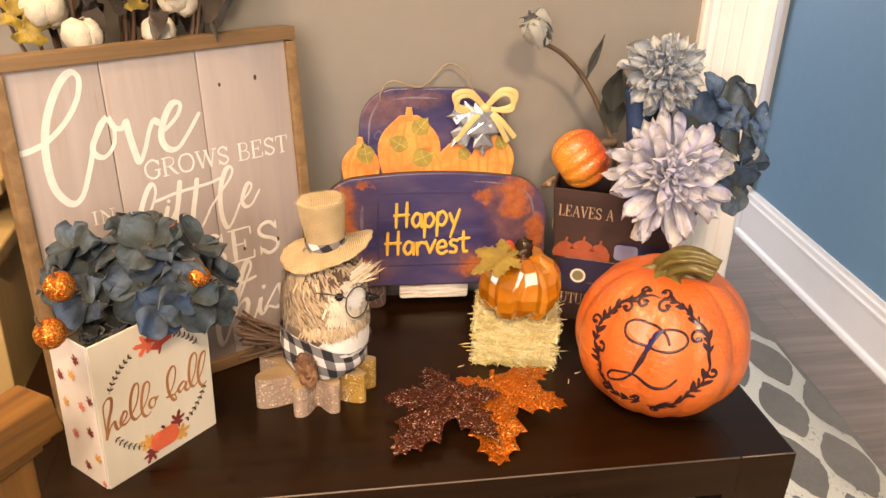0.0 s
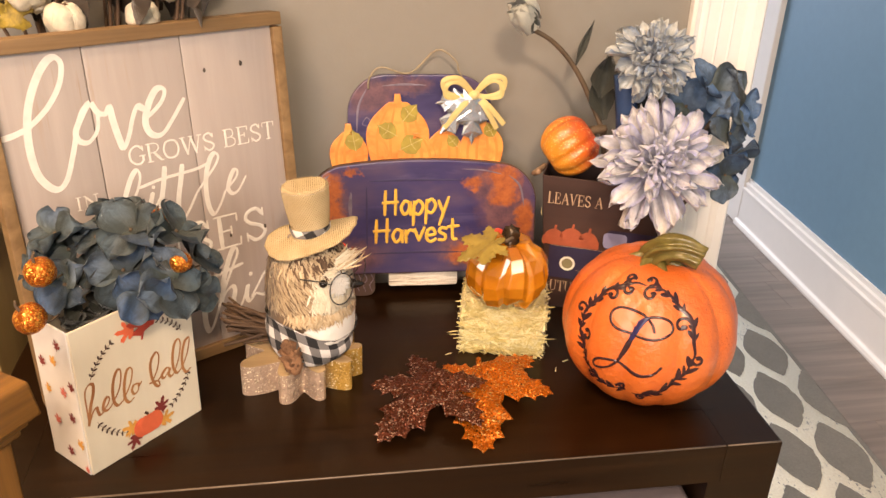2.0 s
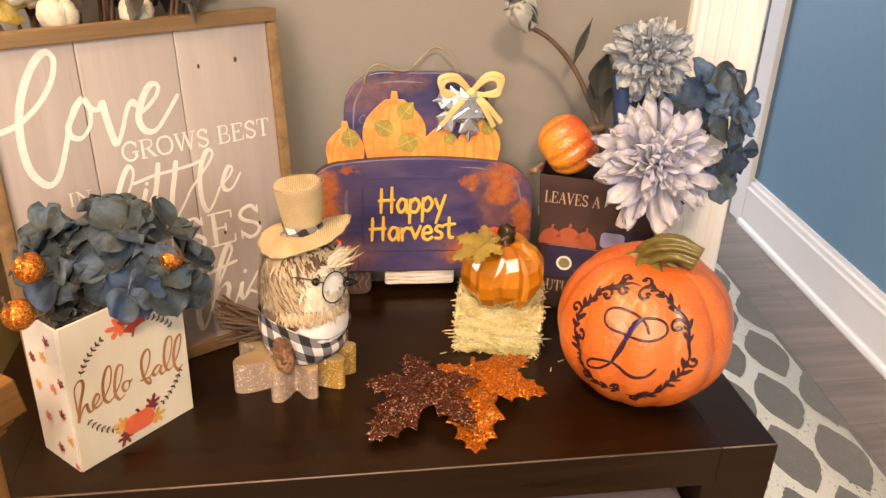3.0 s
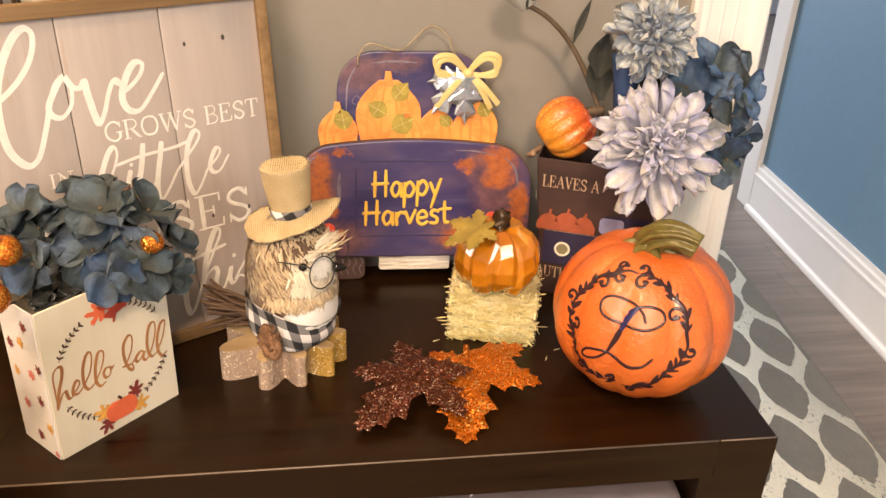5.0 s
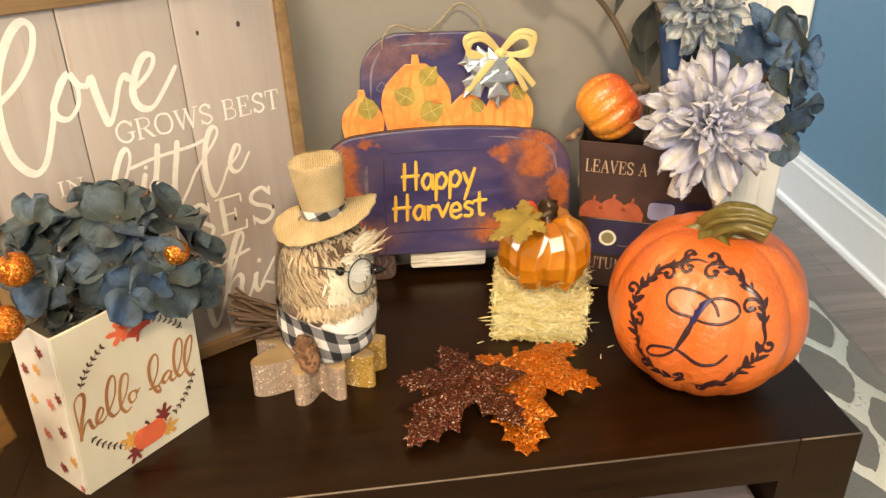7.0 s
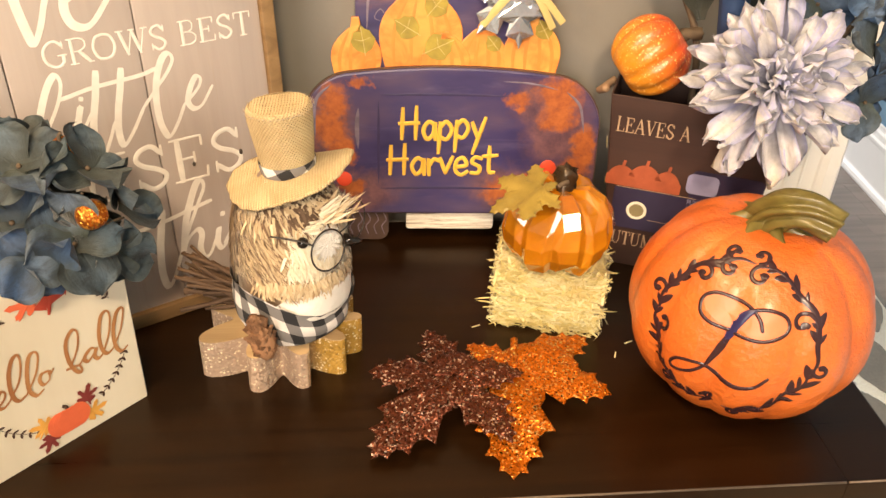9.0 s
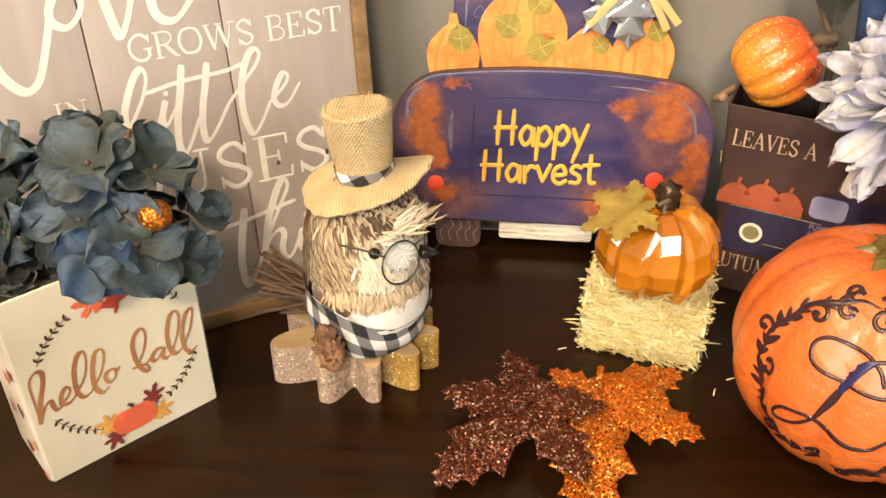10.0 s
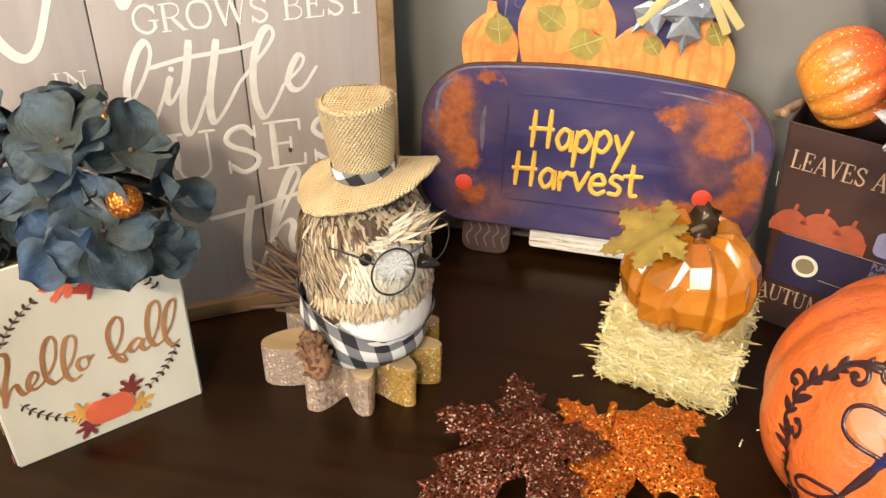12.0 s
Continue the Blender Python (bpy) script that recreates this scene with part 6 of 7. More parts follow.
# twigs, cone
for k in range(46):
    y0, z0 = rnd.uniform(-0.014, 0.020), rnd.uniform(0.052, 0.078)
    e = (-0.080 - rnd.uniform(0, 0.028), 0.040 + rnd.uniform(-0.034, 0.034), 0.050 + rnd.uniform(-0.006, 0.036))
    s = (-0.036, 0.008 + y0, z0)
    mid = tuple((a + c) / 2 + rnd.uniform(-0.005, 0.005) for a, c in zip(s, e))
    part("twig", tube([s, mid, e], rnd.uniform(0.0018, 0.0030), rnd.uniform(0.0012, 0.0020), 6, 3), M_TWIG, ow)
bm = ball((0, 0, 0.017), (0.0085, 0.0085, 0.018), None, 2)
for i in range(15):
    s = i / 14
    rr = 0.0125 * math.sin(math.pi * (0.20 + 0.68 * s)) + 0.001
    for k in range(10):
        petal_mesh(bm, pose(0, 0, 0.037 * s, 0, 0, k * 36 + i * 19 + rnd.uniform(-6, 6)) @ pose(0, 0, 0, 22 + 25 * s + rnd.uniform(-12, 12)), rr + 0.0022, 0.0062, 0.4, rnd.uniform(0.3, 0.7), 0, 2.8, k, 4, 3)
part("pine_cone", bm, M_CONE, ow, "small brown pine cone", m=pose(-0.0180, -0.0630, 0.0500, -6, -14, 0) @ Matrix.Diagonal((1.28, 1.20, 0.98, 1)))

# ---- truck plaque ----
TRUCK = frame_at((0.13, 1.2263, TOP + 0.004), (0.9994, -0.0351, 0), (0.0042, 0.1186, 0.9929))
tr = thing("truck_plaque", TRUCK, "painted truck-shaped wooden plaque lettered Happy Harvest leaning on the wall", "plaque")


def sheet(name, outline, z0, z1, material, label="", bevel=0.0012, parent=None):
    return part(name, prism(outline, z0, z1, bevel), material, parent or tr, label, smooth=False)


sheet("cab", rounded(-0.1060, 0.0925, 0.100, 0.3135, (0.01, 0.01, 0.052, 0.052), 8), -0.008, 0.0, M_PLAQUE, "navy painted cab", 0.002)


def squash(x0, x1, y0, yc, ye, rb, rt):
    """The tailgate: a bowed top between yc in the middle and ye at the ends."""
    out = []
    for x, y in rounded(x0, x1, y0, yc, (rb, rb, rt, rt), 8):
        s = (2 * x - x0 - x1) / (x1 - x0)
        out.append((x, y - (yc - ye) * s * s if y > (y0 + yc) / 2 else y))
    n = len(out)
    full = []
    for i in range(n):
        a, c = out[i], out[(i + 1) % n]
        full.append(a)
        if abs(a[0] - c[0]) > 0.1 and a[1] > (y0 + yc) / 2:
            for k in range(1, 8):
                x = a[0] + (c[0] - a[0]) * k / 8
                s = (2 * x - x0 - x1) / (x1 - x0)
                full.append((x, yc - (yc - ye) * s * s))
    return full


bed = sheet("tailgate", squash(-0.1635, 0.1575, 0.034, 0.1995, 0.184, 0.045, 0.048), 0.0045, 0.0125, M_PLAQUE, "navy and rust painted tailgate", 0.0022)
sheet("tailgate_edge", squash(-0.1645, 0.1585, 0.033, 0.2005, 0.185, 0.045, 0.048), 0.0040, 0.0102, M_PLAQUE_EDGE, "", 0.0)


def gourd_sheet(cx, cy, rx, ry, z, stem, leaves=()):
    """A flat painted pumpkin with darker rib lines and a stalk."""
    o = []
    for k in range(44):
        a = 2 * math.pi * k / 44
        b = 1 + 0.035 * math.cos(5 * a - 1.57)
        o.append((cx + rx * b * math.cos(a), cy + ry * b * math.sin(a) - (0.05 * ry if abs(math.cos(a)) < 0.2 and math.sin(a) > 0 else 0)))
    pm = sheet("painted_pumpkin", o, z - 0.004, z, M_PAINTPUMP, "", 0.001)
    bm = bmesh.new()
    for q in (-0.62, -0.22, 0.25, 0.66):
        stroke([(cx + rx * q * 0.45, cy + ry * 0.9), (cx + rx * q * 1.05, cy + ry * 0.2), (cx + rx * q, cy - ry * 0.6)], 0.0038, bm, height=0.0001, taper=True)
    part("rib_line", bm, M_PAINTLINE, pm, smooth=False, m=pose(0, 0, z + 0.0001))
    st_ = prism([(cx - 0.0065, cy + ry * 0.84), (cx + 0.0065, cy + ry * 0.84), (cx + 0.0030, cy + ry + stem), (cx - 0.0045, cy + ry + stem)], z - 0.004, z + 0.0005, 0.0008)
    part("stalk", st_, M_PAINTPUMP, pm, smooth=False)
    for lx, ly, s, t in leaves:
        s *= 1.30
        ct, st2 = math.cos(radians(t)), math.sin(radians(t))
        shape = [(0, 1.0), (0.24, 0.70), (0.52, 0.55), (0.60, 0.32), (0.78, 0.05), (0.66, -0.28), (0.44, -0.58), (0.16, -0.72), (0, -0.85)]
        shape += [(-a, c) for a, c in reversed(shape[1:-1])]
        o = [(lx + s * (a * ct - c * st2), ly + s * (a * st2 + c * ct)) for a, c in shape]
        lf = part("painted_leaf", prism(o, z, z + 0.0005), M_PAINTLEAF, pm, smooth=False)
        bm = bmesh.new()
        stroke([(lx + s * 0.9 * math.sin(radians(t)), ly - s * 0.9 * math.cos(radians(t))), (lx, ly), (lx - s * 0.9 * math.sin(radians(t)), ly + s * 0.9 * math.cos(radians(t)))], 0.0007, bm, height=0.0002)
        stroke([(lx, ly), (lx + s * 0.5 * (ct - 0.3 * st2), ly + s * 0.5 * (st2 + 0.3 * ct))], 0.0005, bm, height=0.0002)
        stroke([(lx, ly), (lx + s * 0.5 * (-ct - 0.3 * st2), ly + s * 0.5 * (-st2 + 0.3 * ct))], 0.0005, bm, height=0.0002)
        part("vein_line", bm, M_RAFFIA, pm, smooth=False, m=pose(0, 0, z + 0.0006))


gourd_sheet(-0.038, 0.222, 0.0430, 0.057, 0.0015, 0.009, ((-0.052, 0.238, 0.013, 60), (-0.023, 0.261, 0.013, -40)))
gourd_sheet(0.026, 0.205, 0.0260, 0.034, 0.0022, 0.004, ((0.038, 0.223, 0.009, 40),))
gourd_sheet(-0.012, 0.198, 0.0260, 0.034, 0.0030, 0.003, ((-0.020, 0.219, 0.015, -65),))
gourd_sheet(-0.1050, 0.202, 0.0260, 0.036, 0.0030, 0.010, ((-0.098, 0.224, 0.013, 10),))
gourd_sheet(0.0790, 0.208, 0.0300, 0.042, 0.0030, 0.014, ((0.067, 0.240, 0.009, -30), (0.090, 0.238, 0.010, 30)))
bm = bmesh.new()
write("Happy", HAND, 0.0345, 0.0046, bm, (-0.0570, 0.1205), 0.02, 1, 0, gap=-0.02, jig=0.03, xs=0.89)
part("lettering", bm, M_YELLOW, bed, "yellow hand lettering", smooth=False, m=pose(0, 0, 0.0127))
bm = bmesh.new()
write("Harvest", HAND, 0.0330, 0.0046, bm, (-0.0695, 0.0800), 0.02, 1, 0, gap=-0.02, jig=0.03, xs=0.96)
part("lettering", bm, M_YELLOW, bed, "yellow hand lettering", smooth=False, m=pose(0, 0, 0.0127))
for x, y, r in ((-0.1195, 0.0750, 0.0085), (0.1045, 0.0895, 0.0092)):
    part("tail_lamp", lathe([(r, 0.0), (r, 0.0006), (r * 0.9, 0.001), (0.0005, 0.0011)], 24), M_REDDOT, bed, "red painted tail lamp", m=pose(x, y, 0.0126))
for par, lift, pts, wd in ((bed, 0.0127, [(-0.1035, 0.155), (-0.1050, 0.135), (-0.1040, 0.110)], 0.0050), (bed, 0.0127, [(0.118, 0.176), (0.134, 0.160), (0.141, 0.130)], 0.0030), (bed, 0.0127, [(0.050, 0.186), (0.080, 0.184), (0.108, 0.178)], 0.0020), (bed, 0.0127, [(-0.150, 0.120), (-0.148, 0.162), (-0.132, 0.180)], 0.0036), (bed, 0.0127, [(0.050, 0.0530), (0.062, 0.0526), (0.074, 0.0530)], 0.0016), (tr, 0.0002, [(-0.094, 0.235), (-0.0915, 0.270), (-0.080, 0.295)], 0.0030), (tr, 0.0002, [(-0.060, 0.2985), (-0.03, 0.3005), (0.0, 0.2995)], 0.0030), (tr, 0.0002, [(-0.075, 0.243), (-0.086, 0.247), (-0.080, 0.256), (-0.072, 0.249), (-0.062, 0.262), (-0.045, 0.272), (-0.03, 0.270)], 0.0012)):
    bm = bmesh.new()
    stroke(pts, wd, bm, height=0.0002, taper=True)
    part("brush_stroke", bm, M_GREYSTROKE, par, "pale grey brush highlight", smooth=False, m=pose(0, 0, lift))
for a0, a1, b0, b1_ in ((-0.080, 0.060, 0.170, 0.170), (-0.080, 0.060, 0.064, 0.064), (-0.082, -0.082, 0.070, 0.164)):
    bm = bmesh.new()
    stroke([(a0, b0), ((a0 + a1) / 2, (b0 + b1_) / 2 + 0.001), (a1, b1_)], 0.0030, bm, height=0.0001, taper=True)
    part("panel_line", bm, M_PANEL, bed, "dark painted panel line", smooth=False, m=pose(0, 0, 0.0126))
for x0 in (-0.1195, 0.0680):
    ty = sheet("tyre", rounded(x0, x0 + 0.049, -0.0035, 0.050, (0.012, 0.012, 0.002, 0.002), 5), -0.002, 0.0038, M_TYRE, "brown painted tyre")
    bm = bmesh.new()
    for k in range(5):
        stroke([(x0 + 0.008 + 0.009 * k, 0.004), (x0 + 0.005 + 0.009 * k, 0.014), (x0 + 0.010 + 0.009 * k, 0.022), (x0 + 0.006 + 0.009 * k, 0.032)], 0.0012, bm, height=0.0002)
    part("tread_line", bm, M_GREYSTROKE, ty, smooth=False, m=pose(0, 0, 0.0040))
sheet("number_plate", rounded(-0.0510, 0.0490, 0.0105, 0.040, (0.004, 0.004, 0.001, 0.001), 4), -0.001, 0.0036, M_PLATE, "blank whitewashed plate")
part("hanging_cord", tube([(-0.078, 0.295, 0.002), (-0.0762, 0.3096, 0.004), (-0.061, 0.324, 0.006), (-0.0227, 0.3165, 0.008), (0.0131, 0.3465, 0.004), (0.0390, 0.333, 0.003), (0.0441, 0.318, 0.003), (0.057, 0.299, 0.002)], 0.0013, n=6), M_JUTE, tr, "jute hanging cord")
bow = new("raffia_bow")
bow.parent = tr
bow["label"] = "yellow raffia bow over tin leaves"
bow.matrix_basis = pose(0.0645, 0.2885, 0.008)


def band(points, w, name="strand", twist=0.0, parent=None, material=None):
    """A flat strip of raffia through 3D points."""
    pts = spline(points, 7)
    bm = bmesh.new()
    rows = []
    for i, q in enumerate(pts):
        d = (pts[min(i + 1, len(pts) - 1)] - pts[max(i - 1, 0)]).normalized()
        side = d.cross(Vector((math.sin(twist * i / len(pts)), 0.3, 1))).normalized() * w / 2
        up = Vector((0, 0, 0.0008))
        rows.append([bm.verts.new(q - side), bm.verts.new(q + up * 1.5), bm.verts.new(q + side)])
    for a, c in zip(rows, rows[1:]):
        for k in (0, 1):
            bm.faces.new((a[k], a[k + 1], c[k + 1], c[k]))
    return part(name, bm, material or M_RAFFIA, parent or bow)


rnd = random.Random(3)
for s, ex, ey in ((-1, -0.043, 0.016), (1, 0.039, 0.018)):
    for k in range(2):
        j = k * 0.0052
        band([(0, 0, 0.002), (ex * 0.5, ey * 0.9 + 0.008 - j, 0.010), (ex - j * s, ey + 0.004 - j, 0.012), (ex * 0.9, ey * 0.25 - j, 0.010), (ex * 0.4, -0.002, 0.007), (0, 0, 0.003)], 0.0066, "loop")
for ex, ey in ((-0.041, -0.044), (-0.034, -0.036), (0.042, -0.040), (0.032, -0.046)):
    band([(0, 0, 0.004), (ex * 0.45, ey * 0.35, 0.011), (ex, ey, 0.007)], 0.0074, "tail")
part("knot", ball((0, 0, 0.006), (0.007, 0.006, 0.006), None, 2, 0.3), M_RAFFIA, bow)


def tin_leaf(l):
    """A pressed metal leaf: raised ribs to its points, creased down between them."""
    bm = bmesh.new()
    spine = [bm.verts.new((l * q, 0, 0.0050 - 0.004 * q)) for q in (0.0, 0.22, 0.45, 0.70, 1.0)]
    for sd in (1, -1):
        tips = [(0.20, 0.30), (0.46, 0.37), (0.76, 0.24)]
        dips = [(0.24, 0.17), (0.55, 0.17), (0.84, 0.06)]
        tv = [bm.verts.new((l * a, sd * l * c, 0.0028)) for a, c in tips]
        dv = [bm.verts.new((l * a, sd * l * c, 0.0)) for a, c in dips]
        root = bm.verts.new((l * 0.02, sd * l * 0.10, 0.0))
        prev = root
        for k in range(3):
            for q in ((spine[k], tv[k], prev), (spine[k], spine[k + 1], tv[k]), (spine[k + 1], dv[k], tv[k])):
                bm.faces.new(q if sd < 0 else tuple(reversed(q)))
            prev = dv[k]
        q = (spine[3], spine[4], dv[2])
        bm.faces.new(q if sd < 0 else tuple(reversed(q)))
    bmesh.ops.recalc_face_normals(bm, faces=bm.faces)
    bmesh.ops.solidify(bm, geom=bm.faces[:], thickness=0.0006)
    return bm


for t, l, tip_ in ((186, 0.050, 6), (228, 0.064, 0), (272, 0.062, -4), (312, 0.040, 4)):
    part("tin_leaf", tin_leaf(l), M_TINLEAF, bow, "embossed tin leaf", smooth=False, m=pose(-0.004, -0.006, 0.004 + t * 0.000008, tip_, 0, t))

# ---- hay bale and faceted pumpkin ----
hay = thing("hay_bale", pose(0.2165, 1.0890, TOP, 0, 0, -14.5), "small pale straw hay bale with frayed edges", "hay bale")
HW, HD, HH = 0.053, 0.036, 0.072
core = box(-HW, HW, -HD, HD, 0.001, HH, 0.006)
bmesh.ops.subdivide_edges(core, edges=[e for e in core.edges if e.calc_length() > 0.02], cuts=22, use_grid_fill=True)


def pressed(x, z):
    """How far the pressed layers stand in or out at a height."""
    return 0.0016 * math.sin((z + 0.12 * x) * 390 + 2.0 * noise.noise(Vector((x * 40, z * 30, 0)))) - 0.0006


for v in core.verts:
    v.co += Vector((noise.noise(v.co * 60), noise.noise(v.co * 60 + Vector((9, 0, 0))), 0)) * 0.002
    grow = 1 + pressed(v.co.x, v.co.z) / 0.036 if v.co.z < HH - 0.004 else 1.0
    v.co.x, v.co.y = v.co.x * (1 + (grow - 1) * 0.7), v.co.y * grow
part("bale_core", core, M_HAY, hay)
rnd = random.Random(8)
straw = bmesh.new()
for _ in range(3600):
    f = rnd.choice("ffflrtbt")
    a, c = rnd.uniform(-1, 1), rnd.uniform(0, 1)
    if f in "fb":
        p, n_ = Vector((a * HW, -HD if f == "f" else HD, c * HH)), Vector((0, -1 if f == "f" else 1, 0))
    elif f in "lr":
        p, n_ = Vector((-HW if f == "l" else HW, a * HD, c * HH)), Vector((-1 if f == "l" else 1, 0, 0))
    else:
        p, n_ = Vector((a * HW, (2 * c - 1) * HD, HH)), Vector((0, 0, 1))
    p += n_ * (pressed(p.x, p.z) if f not in "t" else 0.0)
    edge = 1.0 if (abs(a) > 0.93 or c < 0.05 or c > 0.95) else 0.0
    d = Vector((rnd.gauss(0, 1), rnd.gauss(0, 0.7), rnd.gauss(0, 0.45)))
    d = d - n_ * d.dot(n_)
    d = (d.normalized() + n_ * rnd.uniform(0.0, 0.16 + 0.6 * edge)).normalized()
    l, w = (rnd.uniform(0.012, 0.022), rnd.uniform(0.0010, 0.0017)) if rnd.random() < 0.12 else (rnd.uniform(0.005, 0.017), rnd.uniform(0.0003, 0.0008))
    s = d.cross(n_).normalized() * w
    p0, p1 = p + n_ * 0.0008 - d * l * 0.5, p + n_ * 0.0022 + d * l * 0.5
    p0.z, p1.z = max(p0.z, 0.0006), max(p1.z, 0.0006)
    mid = (p0 + p1) / 2 + n_ * 0.0012
    v = [straw.verts.new(q) for q in (p0 - s, p0 + s, mid + s, mid - s, p1 + s * 0.6, p1 - s * 0.6)]
    straw.faces.new((v[0], v[1], v[2], v[3]))
    straw.faces.new((v[3], v[2], v[4], v[5]))
tagged(part("straw", straw, M_HAY, hay, "loose pale straw ends"), kind="stuff")
for k, (x, y, z, dx, dz, l) in enumerate(((HW, -0.01, 0.012, 1, -0.2, 0.022), (-HW, -0.03, 0.022, -1, -0.1, 0.018), (-HW, -0.034, 0.03, -1, -0.5, 0.02), (HW, -0.02, 0.066, 0.8, 0.4, 0.014), (-HW, -0.02, 0.066, -0.7, 0.3, 0.012))):
    petal_b = bmesh.new()
    petal_mesh(petal_b, aim((x, y, z), (0.1, -0.6, 0.8), 0) @ pose(0, 0, 0, 0, 0, -90 if dx > 0 else 90), l, 0.0018, 0.1, 0.1 * dz, 0, 1.5, k, 4, 2)
    part("loose_straw", petal_b, M_HAY, hay)
for k, (x, y, a) in enumerate(((0.270, 1.012, 70), (0.288, 1.030, 20), (0.140, 1.062, 20))):
    sc = tagged(part("straw_scrap", box(-0.0045, 0.0045, -0.0006, 0.0006, 0.0, 0.0008, 0.0), M_HAY), "tiny pale straw scrap lying on the dark table", "scrap", "straw scraps")
    sc.matrix_basis = pose(x, y, TOP + 0.0003, 0, 0, a)

fp = thing("faceted_pumpkin", pose(0.212, 1.069, TOP + HH + 0.004), "glossy amber faceted pumpkin with a cloth leaf on the hay bale", "pumpkin")
prof, wob = gourd(0.0525, 0.0435, 9, 0.10, 64, 8, 0.14)
rnd = random.Random(2116)
bm = bmesh.new()
rows = []
NRIB = 10
for i, (r, z) in enumerate(prof):
    row = []
    inner = 0 < i < len(prof) - 1
    for k in range(NRIB):
        lift = (0.0034 if k % 2 else -0.0034) if inner else 0.0
        for off, rr in ((0.0, 0.945), (0.22, 1.015), (0.78, 1.015)):
            a = 2 * math.pi * (k + off + (rnd.uniform(-0.06, 0.06) if off else 0)) / NRIB
            q = r * rr * (1 + rnd.uniform(-0.020, 0.020))
            row.append(bm.verts.new((q * math.cos(a), q * math.sin(a), z + lift + (rnd.uniform(-0.0025, 0.0025) if inner else 0))))
    rows.append(row)
NSEG = 3 * NRIB
for i in range(len(rows) - 1):
    for k in range(NSEG):
        a, b_, c, d = rows[i][k], rows[i][(k + 1) % NSEG], rows[i + 1][(k + 1) % NSEG], rows[i + 1][k]
        bm.faces.new((a, b_, c, d))
bm.faces.new(list(reversed(rows[0])))
bm.faces.new(rows[-1])
bmesh.ops.recalc_face_normals(bm, faces=bm.faces)
bevelled(bm, 0.0008, 1, 0.05)
part("pumpkin_body", bm, M_SMALLPUMP, fp, "cut glass-like amber facets", smooth=False)
part("stalk", tube([(0, 0, 0.076), (0.001, 0.001, 0.086), (0.004, -0.001, 0.098)], 0.0100, 0.0085, 10, 4, ridges=5), M_DARKSTEM, fp, "dark glossy stalk")
bm = leaf_sheet(toothed([(190, 0.046), (138, 0.044), (242, 0.038), (85, 0.036), (300, 0.030), (20, 0.020)], 0.50, 4, 1.15), 0.0006, lambda x, y: 0.0022 * abs(math.sin(3.4 * math.atan2(y, x))) - 4.0 * x * x, cuts=3)
part("cloth_leaf", bm, M_GREENLEAF, fp, "olive gold cloth maple leaf", m=frame_at((-0.029, -0.026, 0.0885), (0.96, -0.06, 0.22), (-0.06, 0.97, 0.18)))
part("leaf_wire", tube([(-0.008, -0.012, 0.086), (0.0, -0.008, 0.0885), (0.004, -0.003, 0.085)], 0.0022), M_STEM, fp)

# ---- glittered maple leaves ----


def table_leaf(x, y, lobes, material, label, lift, tilt, seed, stem, depth, wide):
    lf = thing("glitter_leaf", pose(x, y, TOP), label, "leaf decoration", "glitter leaves")
    o = toothed([(a, ln) for a, ln, w in lobes], depth, seed, wide)
    bm = leaf_sheet(o, 0.0012, lambda a, c: max(0.0006, lift - 1.1 * (a * a + c * c) + tilt[0] * a + tilt[1] * c + 0.0025 * math.sin(a * 70) * math.sin(c * 60)), cuts=3)
    part("blade", bm, material, lf)
    for a, ln, w in lobes:
        ca, sa = math.cos(radians(a)), math.sin(radians(a))
        part("vein", tube([(ln * q * ca, ln * q * sa, max(0.0006, lift - 1.1 * (ln * q) ** 2 + tilt[0] * ln * q * ca + tilt[1] * ln * q * sa + 0.0025 * math.sin(ln * q * ca * 70) * math.sin(ln * q * sa * 60)) + 0.0012) for q in (0, 0.25, 0.5, 0.75)], 0.0009, 0.0004, 5, 3), material, lf)
    if stem:
        part("leaf_stalk", tube(stem, 0.0030, 0.0036, 8), material, lf)
    return lf


table_leaf(0.164, 0.979, [(261, 0.118, 30), (334, 0.090, 30), (27, 0.086, 30), (134, 0.056, 30), (193, 0.080, 30)], M_LEAFO, "orange glittered maple leaf lying on the table under the brown one", 0.018, (0.10, 0.05), 2, [(0.0, -0.004, 0.018), (0.001, 0.011, 0.020), (0.004, 0.030, 0.026)], 0.50, 1.0)
table_leaf(0.106, 0.962, [(226, 0.108, 30), (167, 0.077, 30), (106, 0.070, 30), (2, 0.064, 30), (299, 0.086, 30)], M_LEAFB, "brown glittered maple leaf lying across the orange one", 0.025, (0.05, 0.04), 5, None, 0.46, 1.06)

# ---- dark printed box with its flowers ----
LBOX = frame_at((0.323, 1.166, TOP), (0.9207, -0.3903, 0), (0.3903, 0.9207, 0))
lb = thing("printed_box", LBOX, "dark brown card box printed with a truck and autumn lettering", "gift box")
lp = tote(lb, 0.135, 0.172, 0.070, 0.070, 0.198, M_BOXBROWN, M_BOXBROWN, M_CARDIN, 0.0425)
for text, x, y in (("LEAVES A", -0.0355, 0.1600), ("AUTUM", -0.0330, 0.0270)):
    bm = bmesh.new()
    serif(text, 0.0157, 0.0019, bm, (x + 0.001, y), 0.68)
    print_on(bm, M_BOXINK, lp["front"], FACE, 0.0006, "lettering", "tan slim lettering")
print_on(letters("PUMPKIN\nPATCH", 0.0085, 0.0001, 0.7), M_BOXLILAC, lp["front"], FACE @ pose(0.0500, 0.0900, 0), 0.0008, "lettering", "small lilac lettering")
sheet_ = prism(rounded(-0.026, 0.120, 0.048, 0.097, 0.003, 3), 0, 0.0003)
